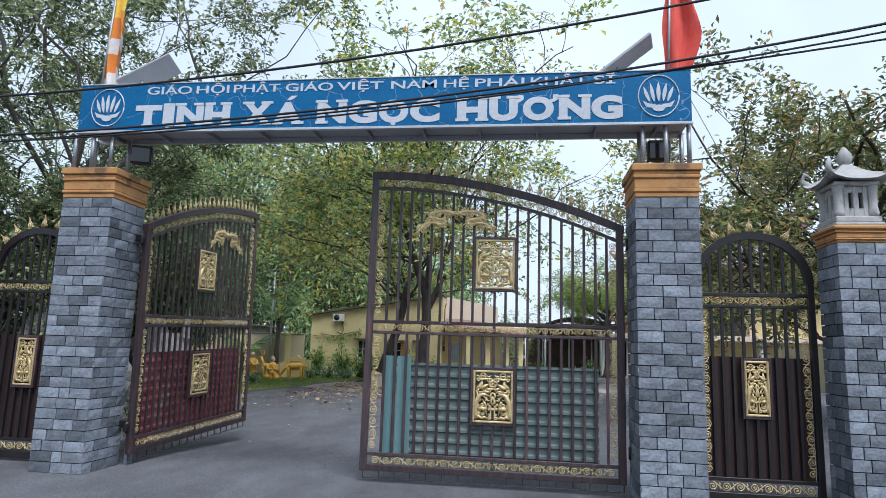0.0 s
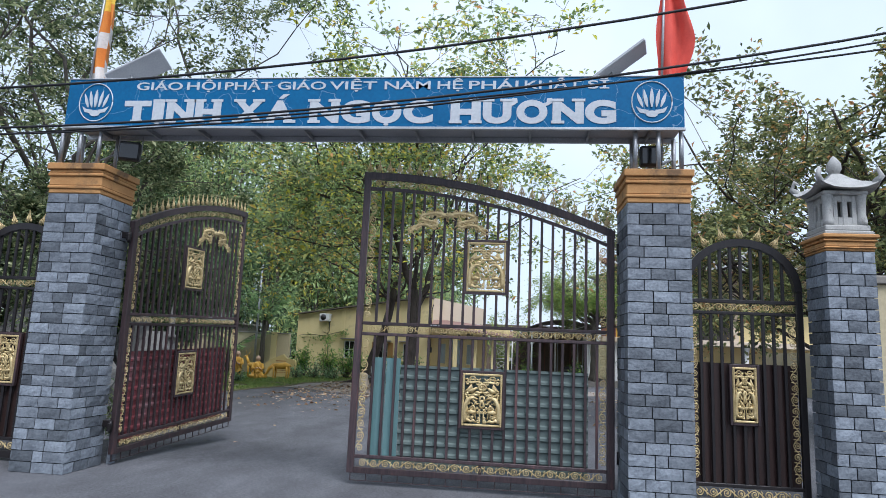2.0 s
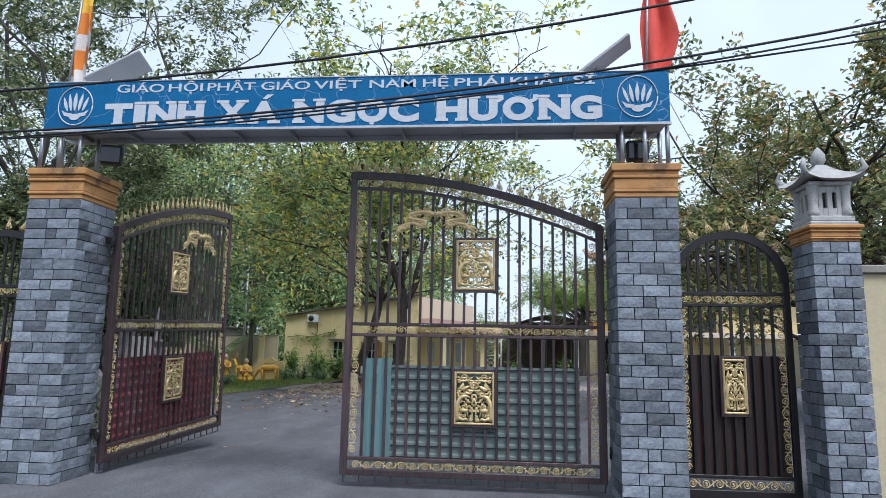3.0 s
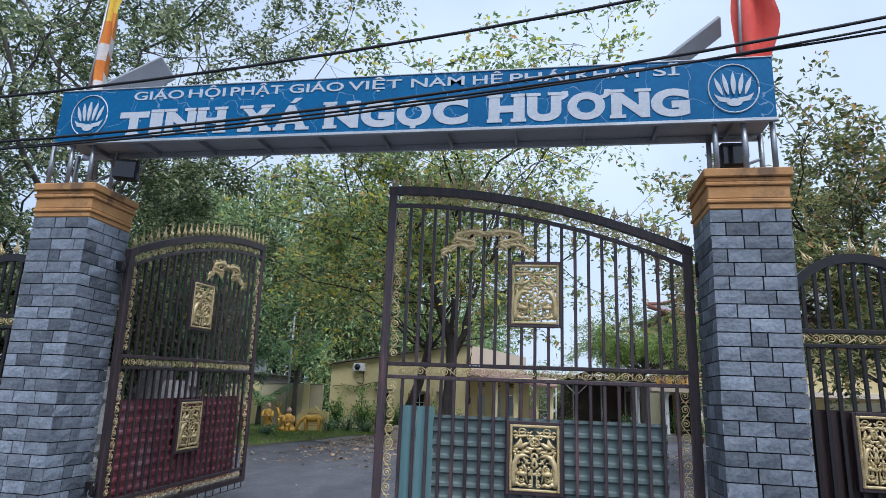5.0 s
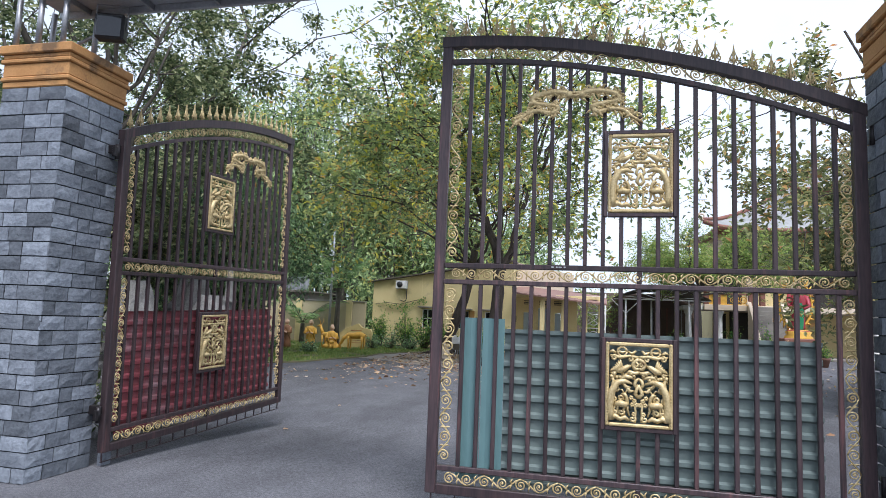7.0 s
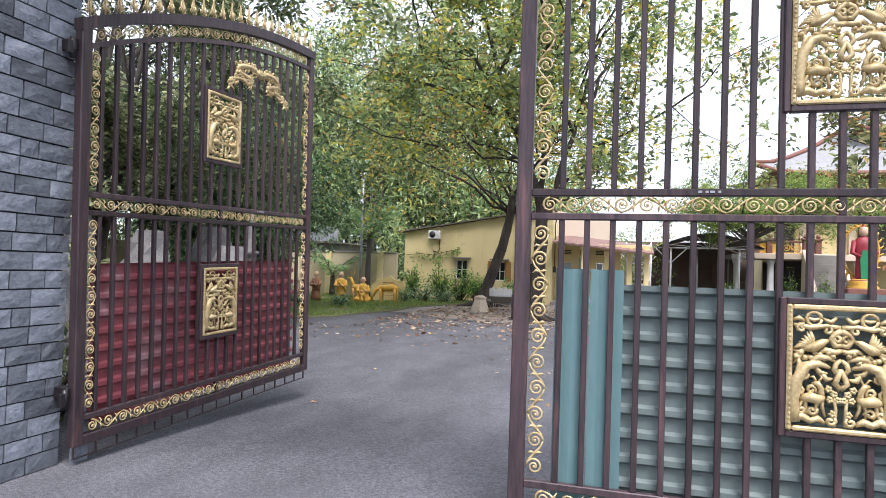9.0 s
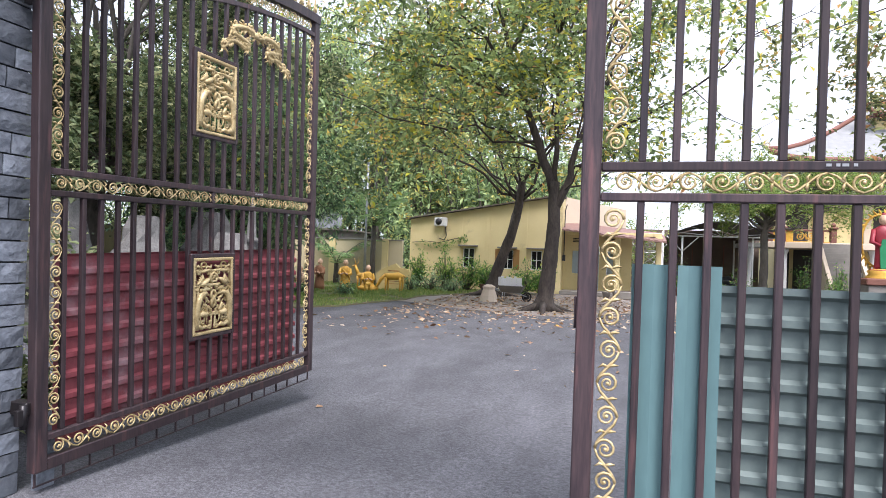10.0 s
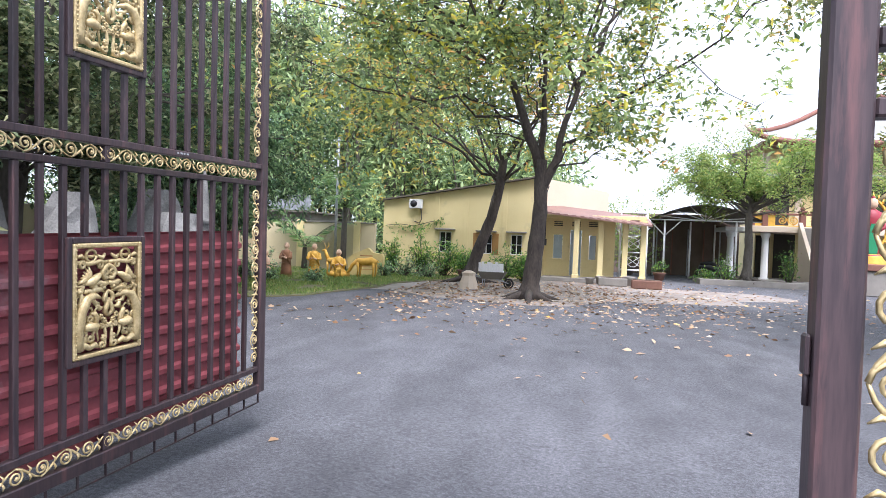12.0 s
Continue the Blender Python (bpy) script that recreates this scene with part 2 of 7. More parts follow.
M_SHUTTER = mat("brown_shutter_wood", (0.36, 0.20, 0.06), (0.27, 0.14, 0.04), rough=0.6, scale=3, bump=0.15, stretch=(1, 1, 0.2))
M_CONC = mat("concrete", (0.27, 0.25, 0.22), (0.19, 0.175, 0.155), rough=0.9, scale=2, bump=0.3, stain=(0.2, 0.19, 0.17), stain_at=0.6)
M_EARTH = mat("bed_earth", (0.13, 0.09, 0.06), (0.08, 0.055, 0.04), rough=0.95, bump=0.5)
M_DIRT = mat("yard_dirt", (0.31, 0.275, 0.24), (0.20, 0.175, 0.155), rough=0.95, scale=0.8, fine=70, bump=0.6, dist=0.02, stain=(0.19, 0.15, 0.12), stain_at=0.55)
M_TURF = mat("turf_soil", (0.13, 0.15, 0.055), (0.16, 0.125, 0.08), rough=0.95, scale=1.5, fine=60, bump=0.5, dist=0.03)
M_BARK = mat("dark_bark", (0.085, 0.068, 0.055), (0.035, 0.028, 0.024), rough=0.9, scale=6, fine=30, bump=0.9, dist=0.03, stretch=(1, 1, 0.35), stain=(0.16, 0.14, 0.12), stain_at=0.62)
M_BARK2 = mat("grey_bark", (0.13, 0.115, 0.095), (0.07, 0.06, 0.05), rough=0.9, scale=6, fine=30, bump=0.6, dist=0.02, stretch=(1, 1, 0.3))
M_GILT = mat("gilded_statue_paint", (0.72, 0.43, 0.07), (0.58, 0.32, 0.05), rough=0.45, metal=0.15, scale=7, bump=0.15)
M_SKIN = mat("tan_statue_paint", (0.66, 0.45, 0.31), (0.58, 0.38, 0.25), rough=0.6, bump=0.1)
M_ROBE_BROWN = mat("brown_robe_paint", (0.30, 0.15, 0.07), (0.20, 0.09, 0.05), rough=0.6, bump=0.1)
M_SIGNSTONE = mat("yellow_inscribed_stone", (0.60, 0.49, 0.22), (0.50, 0.39, 0.16), rough=0.8, scale=3, bump=0.3)
M_ROBE = mat("red_statue_robe", (0.34, 0.035, 0.05), (0.24, 0.025, 0.035), rough=0.5, bump=0.08)
M_GREENP = mat("green_statue_paint", (0.02, 0.22, 0.09), rough=0.5, bump=0.05)
M_POT = mat("terracotta_pot", (0.20, 0.10, 0.07), (0.13, 0.07, 0.05), rough=0.85, bump=0.2)
M_ROCK = mat("weathered_rock", (0.22, 0.215, 0.20), (0.12, 0.118, 0.11), rough=0.9, scale=4, fine=40, bump=0.8, dist=0.03)
M_TILE = mat("grey_roof_tile", (0.29, 0.295, 0.29), (0.21, 0.215, 0.21), rough=0.7, scale=3, bump=0.2, per="object", spread=0.15)
M_BRICKRED = mat("red_brown_trim", (0.23, 0.10, 0.07), (0.16, 0.07, 0.05), rough=0.7, bump=0.15)
# brown tone of the carport's shaded interior, put into the colour
M_BACK = mat("brown_back_shade", (0.17, 0.125, 0.095), (0.10, 0.075, 0.06), rough=0.9, scale=1.2, bump=0.15)
# near-black that paints the shade inside openings and slots
M_SHADE = mat("interior_shade", (0.05, 0.045, 0.04), rough=0.9, bump=0.1)
M_TYRE = mat("tyre_rubber", (0.02, 0.02, 0.02), rough=0.8, bump=0.1)

L_BROAD = leaf_mat("broad_leaves", [(0.0, (0.079, 0.117, 0.053)), (0.45, (0.310, 0.419, 0.169)), (0.76, (0.516, 0.607, 0.243)), (0.85, (0.720, 0.604, 0.122)), (0.93, (0.720, 0.720, 0.089)), (1.0, (0.720, 0.362, 0.151))])
L_MIXED = leaf_mat("reddening_leaves", [(0.0, (0.072, 0.093, 0.045)), (0.5, (0.226, 0.265, 0.115)), (0.86, (0.428, 0.438, 0.180)), (0.94, (0.567, 0.396, 0.132)), (1.0, (0.630, 0.300, 0.144))])
L_AUTUMN = leaf_mat("yellowing_leaves", [(0.0, (0.164, 0.234, 0.094)), (0.5, (0.304, 0.374, 0.116)), (0.7, (0.583, 0.466, 0.116)), (0.85, (0.720, 0.583, 0.094)), (1.0, (0.720, 0.326, 0.140))])
L_MANGO = leaf_mat("mango_leaves", [(0.0, (0.052, 0.103, 0.058)), (0.6, (0.196, 0.341, 0.160)), (1.0, (0.451, 0.608, 0.292))], rough=0.35, through_light=0.2)
L_GROVE = leaf_mat("grove_leaves", [(0.0, (0.050, 0.085, 0.042)), (0.5, (0.268, 0.383, 0.173)), (0.88, (0.513, 0.630, 0.284)), (1.0, (0.720, 0.630, 0.189))])
L_BRIGHT = leaf_mat("bright_leaves", [(0.0, (0.152, 0.247, 0.065)), (0.6, (0.284, 0.397, 0.107)), (1.0, (0.479, 0.496, 0.152))])
L_HEDGE = leaf_mat("hedge_leaves", [(0.0, (0.066, 0.168, 0.044)), (0.6, (0.134, 0.292, 0.066)), (0.9, (0.313, 0.493, 0.090)), (1.0, (0.720, 0.720, 0.179))])
L_SIDE = leaf_mat("light_green_leaves", [(0.0, (0.058, 0.090, 0.045)), (0.6, (0.200, 0.255, 0.120)), (1.0, (0.540, 0.550, 0.300))])
L_GRASS = leaf_mat("grass_blades", [(0.0, (0.128, 0.217, 0.054)), (0.7, (0.236, 0.344, 0.090)), (1.0, (0.435, 0.399, 0.145))])
L_LITTER = leaf_mat("dry_leaves", [(0.0, (0.20, 0.10, 0.05)), (0.4, (0.33, 0.20, 0.11)), (0.75, (0.46, 0.33, 0.20)), (0.95, (0.55, 0.46, 0.34)), (1.0, (0.62, 0.36, 0.05))], through_light=0.1)
L_PALM = leaf_mat("palm_leaves", [(0.0, (0.140, 0.255, 0.100)), (1.0, (0.338, 0.478, 0.198))])

# ---------------------------------------------------------------- mesh tools


class Geo:
    """Gathers vertices and faces of one mesh."""

    def __init__(self):
        self.v, self.f, self.s, self.weld = [], [], [], False

    def add(self, verts, faces, smooth=False, m=None):
        o = len(self.v)
        self.v += [tuple(m @ Vector(p)) for p in verts] if m else [tuple(p) for p in verts]
        self.f += [tuple(i + o for i in q) for q in faces]
        self.s += [smooth] * len(faces)
        return self

    def box(self, x0, x1, y0, y1, z0, z1, b=0.0, m=None):
        x0, x1 = min(x0, x1), max(x0, x1)
        y0, y1 = min(y0, y1), max(y0, y1)
        z0, z1 = min(z0, z1), max(z0, z1)
        b = min(b, (x1 - x0) * 0.45, (y1 - y0) * 0.45, (z1 - z0) * 0.45)
        if b <= 0:
            v = [(x, y, z) for x in (x0, x1) for y in (y0, y1) for z in (z0, z1)]
            return self.add(v, [(0, 1, 3, 2), (4, 6, 7, 5), (0, 4, 5, 1), (2, 3, 7, 6), (0, 2, 6, 4), (1, 5, 7, 3)], m=m)
        v, idx = [], {}
        for i in (0, 1):
            for j in (0, 1):
                for k in (0, 1):
                    c = ((x0, x1)[i], (y0, y1)[j], (z0, z1)[k])
                    d = (1 - 2 * i, 1 - 2 * j, 1 - 2 * k)
                    for ax in range(3):
                        p = [c[a] + (0 if a == ax else d[a] * b) for a in range(3)]
                        idx[i, j, k, ax] = len(v)
                        v.append(p)
        f = []
        for ax in range(3):
            a1, a2 = [a for a in range(3) if a != ax]
            for side in (0, 1):
                q = []
                for s1, s2 in ((0, 0), (1, 0), (1, 1), (0, 1)):
                    key = [0, 0, 0]
                    key[ax], key[a1], key[a2] = side, s1, s2
                    q.append(idx[(*key, ax)])
                f.append(q)
            for s1 in (0, 1):
                for s2 in (0, 1):
                    q = []
                    for side, a in ((0, a1), (0, a2), (1, a2), (1, a1)):
                        key = [0, 0, 0]
                        key[ax], key[a1], key[a2] = side, s1, s2
                        q.append(idx[(*key, a)])
                    f.append(q)
        for i in (0, 1):
            for j in (0, 1):
                for k in (0, 1):
                    f.append([idx[i, j, k, a] for a in range(3)])
        return self.add(v, f, m=m)

    def tube(self, pts, rad, n=6, m=None, smooth=True, flat=1.0):
        pts = [Vector(p) for p in pts]
        rad = [rad] * len(pts) if isinstance(rad, (int, float)) else rad
        v, f, up = [], [], None
        for i, p in enumerate(pts):
            d = (pts[min(i + 1, len(pts) - 1)] - pts[max(i - 1, 0)])
            d = d.normalized() if d.length > 1e-9 else Vector((0, 0, 1))
            if up is None:
                up = d.orthogonal().normalized()
            up = (up - d * up.dot(d))
            up = up.normalized() if up.length > 1e-6 else d.orthogonal().normalized()
            side = d.cross(up)
            for k in range(n):
                a = 2 * math.pi * (k + 0.5) / n
                v.append(p + (up * math.cos(a) + side * math.sin(a) * flat) * rad[i])
        for i in range(len(pts) - 1):
            for k in range(n):
                f.append((i * n + k, i * n + (k + 1) % n, (i + 1) * n + (k + 1) % n, (i + 1) * n + k))
        f.append(tuple(range(n))[::-1])
        f.append(tuple(range((len(pts) - 1) * n, len(pts) * n)))
        return self.add(v, f, smooth, m)

    def lathe(self, prof, n=12, at=(0, 0, 0), m=None, smooth=True, squash=1.0):
        v, f = [], []
        for r, z in prof:
            for k in range(n):
                a = 2 * math.pi * k / n
                v.append((at[0] + r * math.cos(a), at[1] + r * math.sin(a) * squash, at[2] + z))
        for i in range(len(prof) - 1):
            for k in range(n):
                f.append((i * n + k, i * n + (k + 1) % n, (i + 1) * n + (k + 1) % n, (i + 1) * n + k))
        f.append(tuple(range(n))[::-1])
        f.append(tuple(range((len(prof) - 1) * n, len(prof) * n)))
        return self.add(v, f, smooth, m)

    def ball(self, c, r, n=10, m=None, sq=(1, 1, 1)):
        k = n // 2
        v = [(c[0] + r * sq[0] * math.sin(math.pi * i / k) * math.cos(2 * math.pi * j / n), c[1] + r * sq[1] * math.sin(math.pi * i / k) * math.sin(2 * math.pi * j / n), c[2] + r * sq[2] * math.cos(math.pi * i / k)) for i in range(k + 1) for j in range(n)]
        f = [(i * n + j, i * n + (j + 1) % n, (i + 1) * n + (j + 1) % n, (i + 1) * n + j) for i in range(k) for j in range(n)]
        return self.add(v, f, True, m)

    def plate(self, outline, y0, y1, m=None):
        """A flat shape in the xz plane, thick from y0 to y1."""
        n = len(outline)
        v = [(x, y0, z) for x, z in outline] + [(x, y1, z) for x, z in outline]
        f = [tuple(range(n)), tuple(range(n, 2 * n))[::-1]] + [(i, i + n, (i + 1) % n + n, (i + 1) % n) for i in range(n)]
        return self.add(v, f, m=m)

    def strip(self, path, y0, y1):
        """A sheet whose xz section follows the path, from y0 to y1."""
        n = len(path)
        v = [(x, y0, z) for x, z in path] + [(x, y1, z) for x, z in path]
        return self.add(v, [(i, i + 1, i + 1 + n, i + n) for i in range(n - 1)])

    def mesh(self, name):
        me = bpy.data.meshes.new(name)
        me.from_pydata(self.v, [], self.f)
        me.polygons.foreach_set("use_smooth", self.s)
        me.update()
        bm = bmesh.new()
        bm.from_mesh(me)
        if self.weld:
            bmesh.ops.remove_doubles(bm, verts=bm.verts, dist=0.0005)
        bmesh.ops.recalc_face_normals(bm, faces=bm.faces)
        bm.to_mesh(me)
        bm.free()
        return me


def part(name, geo, material, parent=None, label="", m=None):
    """Links a Geo or a mesh as one object, under a thing or a part."""
    me = geo.mesh(name) if isinstance(geo, Geo) else geo
    if material and not me.materials:
        me.materials.append(material)
    ob = new(name, me)
    if parent is not None:
        ob.parent = parent
    if m is not None:
        ob.matrix_basis = m
    return tagged(ob, label)


def thing(name, label, category, m=None, group="", kind=""):
    """An empty at a thing's base that parents its parts."""
    ob = new(name)
    ob.empty_display_size = 0.2
    if m is not None:
        ob.matrix_basis = m
    return tagged(ob, label, category, group, kind)


def solid(name, geo, material, label, category, m=None, group="", kind=""):
    return tagged(part(name, geo, material, None, "", m), label, category, group, kind)


def text_mesh(body, height, width, bold=0.0, depth=0.004):
    """Raised lettering in the xz plane, centred, scaled to the given height and width."""
    cu = bpy.data.curves.new("lettering", "FONT")
    cu.body, cu.size, cu.extrude, cu.offset, cu.align_x = body, 1.0, 0.01, bold, "CENTER"
    tmp = bpy.data.objects.new("lettering", cu)
    scene.collection.objects.link(tmp)
    bpy.context.view_layer.update()
    me = bpy.data.meshes.new_from_object(tmp.evaluated_get(bpy.context.evaluated_depsgraph_get()))
    bpy.data.objects.remove(tmp)
    co = np.array([v.co[:] for v in me.vertices])
    lo, hi = co.min(0), co.max(0)
    cap = 0.73
    for v in me.vertices:
        x, y, z = v.co
        v.co = ((x - (lo[0] + hi[0]) / 2) * width / (hi[0] - lo[0]), -depth if z > 0 else 0.0, y * height / cap)
    return me


def leaves(name, base, way, size, wide=0.42, fold=0.12, material=None, parent=None, rng=None, label="", cup=0.0):
    """Many blades in one mesh: each a folded diamond from its base along its way."""
    base, way, size = np.asarray(base, float), np.asarray(way, float), np.asarray(size, float)
    n = len(base)
    way /= np.linalg.norm(way, axis=1)[:, None] + 1e-9
    ref = rng.normal(size=(n, 3)) * 0.45 + np.array([0, 0, 1.0])
    side = np.cross(way, ref)
    side /= np.linalg.norm(side, axis=1)[:, None] + 1e-9
    nor = np.cross(side, way)
    s = size[:, None]
    mid = base + way * s * 0.58
    v = np.empty((n, 4, 3))
    v[:, 0] = base
    v[:, 1] = mid + side * s * wide * 0.5 + nor * s * fold
    v[:, 2] = base + way * s - nor * s * cup
    v[:, 3] = mid - side * s * wide * 0.5 + nor * s * fold
    i = np.arange(n)[:, None] * 4
    tri = np.concatenate([i + np.array([0, 1, 2]), i + np.array([0, 2, 3])], 1).reshape(-1)
    me = bpy.data.meshes.new(name)
    me.vertices.add(n * 4)
    me.vertices.foreach_set("co", v.reshape(-1))
    me.loops.add(n * 6)
    me.loops.foreach_set("vertex_index", tri.astype(np.int32))
    me.polygons.add(n * 2)
    me.polygons.foreach_set("loop_start", np.arange(0, n * 6, 3, dtype=np.int32))
    me.polygons.foreach_set("loop_total", np.full(n * 2, 3, dtype=np.int32))
    me.update(calc_edges=True)
    me.materials.append(material)
    ob = new(name, me)
    if parent is not None:
        ob.parent = parent
    return tagged(ob, label)

# ---------------------------------------------------------------- ground
LOW = -0.1


def ground_z(x, y):
    """Street level outside the gate, easing down to the yard inside."""
    k = min(max((y - 6.8) / 3.4, 0.0), 1.0)
    return LOW * k * k * (3 - 2 * k)


g = Geo()
xs = [-1500, -300, -60, -30, -20, -15, -12, -10, -8, -6, -4, -2, 0, 2, 4, 6, 8, 11, 15, 20, 30, 60, 300, 1500]
ys = [-1500, -300, -60, -20, -8, -3, 0, 2, 4, 5.5, 6.4, 6.8, 7.3, 7.8, 8.3, 8.8, 9.3, 9.8, 10.3, 12, 15, 20, 30, 45, 80, 300, 1500]
verts = [(x, y, ground_z(x, y)) for y in ys for x in xs]
nx = len(xs)
g.add(verts, [(j * nx + i, j * nx + i + 1, (j + 1) * nx + i + 1, (j + 1) * nx + i) for j in range(len(ys) - 1) for i in range(nx - 1)], True)
solid("ground", g, M_ASPHALT, "worn grey asphalt of the street and yard", "ground", kind="structure")

# ---------------------------------------------------------------- gate pillars
FRONT, PW = 6.11, 0.6
COURSE = 0.1078


def pillar(name, x0, courses, cap_h, label, wide=PW):
    """A square pillar: mortar core, moulded cap. Its slates come last in the file."""
    top = courses * COURSE
    p = thing(name, label, "pillar", pose(x0 + wide / 2, FRONT + wide / 2, 0), "gate pillars")
    h = wide / 2 - 0.022
    part("core", Geo().box(-h, h, -h, h, -0.05, top, 0.004), M_MORTAR, p)
    c = Geo()
    r = wide / 2
    steps = [(0.003, 0.0, 0.05), (0.016, 0.05, 0.085), (0.006, 0.085, 0.19), (0.022, 0.19, 0.225), (0.013, 0.225, 0.262), (0.034, 0.262, 0.335)]
    for out, a, b in steps:
        a, b = a * cap_h / 0.335, b * cap_h / 0.335
        c.box(-r - out, r + out, -r - out, r + out, top + a, top + b - 0.001, 0.008)
    part("cap", c, M_ORANGE, p, "ochre-painted moulded cement cap")
    return p, wide


PILLARS = [
    (pillar("gate_pillar", -5.26, 27, 0.335, "gate pillar clad in grey-blue split slate with ochre cap"), 27),
    (pillar("gate_pillar", 0.88, 27, 0.335, "gate pillar clad in grey-blue split slate with ochre cap"), 27),
    (pillar("side_pillar", 2.69, 23, 0.16, "lower pillar clad in grey slate under a stone lantern", 0.43), 23),
    (pillar("side_pillar", -6.90, 23, 0.16, "lower pillar clad in grey slate beside the side gate", 0.43), 23),
]
PILLAR_TOP = 27 * COURSE + 0.335

# street walls on either side of the gate
for nm, a, b in (("wall_east", 3.125, 14.0), ("wall_west", -16.0, -6.905)):
    w = Geo().box(a, b, 6.3, 6.5, -0.2, 2.2, 0.01)
    wo = solid(nm, w, M_YELLOW2, "pale yellow street wall with weathered paint", "wall", kind="structure")
    part("coping", Geo().box(a, b, 6.26, 6.54, 2.201, 2.28, 0.01), M_CONC, wo)

# ---------------------------------------------------------------- gate ornaments


def spiral(cx, cz, r, turns, start, sgn, n=15):
    return [(cx + r * (1 - 0.82 * i / (n - 1)) * math.cos(start + sgn * turns * 2 * math.pi * i / (n - 1)), cz + r * (1 - 0.82 * i / (n - 1)) * math.sin(start + sgn * turns * 2 * math.pi * i / (n - 1))) for i in range(n)]


def scrolls(geo, at, length, width, y=-0.012, unit=None):
    """Cast scrollwork along a band. at(s, w) gives the xz place at s along the band and w across it."""
    unit = unit or width * 1.42
    n = max(2, round(length / unit))
    u = length / n
    r = width * 0.44
    k = width / 0.088
    for i in range(n):
        c = (i + 0.5) * u
        up = 1 if i % 2 else -1
        pts = spiral(0, 0, r, 1.7, -math.pi * 0.5 * up, up, 20)
        geo.tube([(at(c + a, b)[0], y - 0.006 * j / 19, at(c + a, b)[1]) for j, (a, b) in enumerate(pts)], [0.0052 * k * (1.15 - 0.4 * j / 19) for j in range(20)], 4)
        x, z = at(c, 0)
        geo.ball((x, y - 0.008, z), 0.008 * k, 6)
        if i == n - 1:
            break
        z0, z1 = -up * r, up * r
        link = [(c + u * t, z0 + (z1 - z0) * (3 * t * t - 2 * t * t * t)) for t in (0, 0.25, 0.5, 0.75, 1.0)]
        geo.tube([(at(a, b)[0], y, at(a, b)[1]) for a, b in link], [0.0035 * k, 0.005 * k, 0.0065 * k, 0.005 * k, 0.0035 * k], 4)
        for o in (0.42, -0.42):
            p0, p1, p2 = at(c + u * 0.5, 0), at(c + u * 0.56, o * width * 0.5), at(c + u * (0.5 - 0.12 * o), o * width * 1.0)
            geo.tube([(p0[0], y, p0[1]), (p1[0], y - 0.006, p1[1]), (p2[0], y, p2[1])], [0.004 * k, 0.0065 * k, 0.0015], 4)


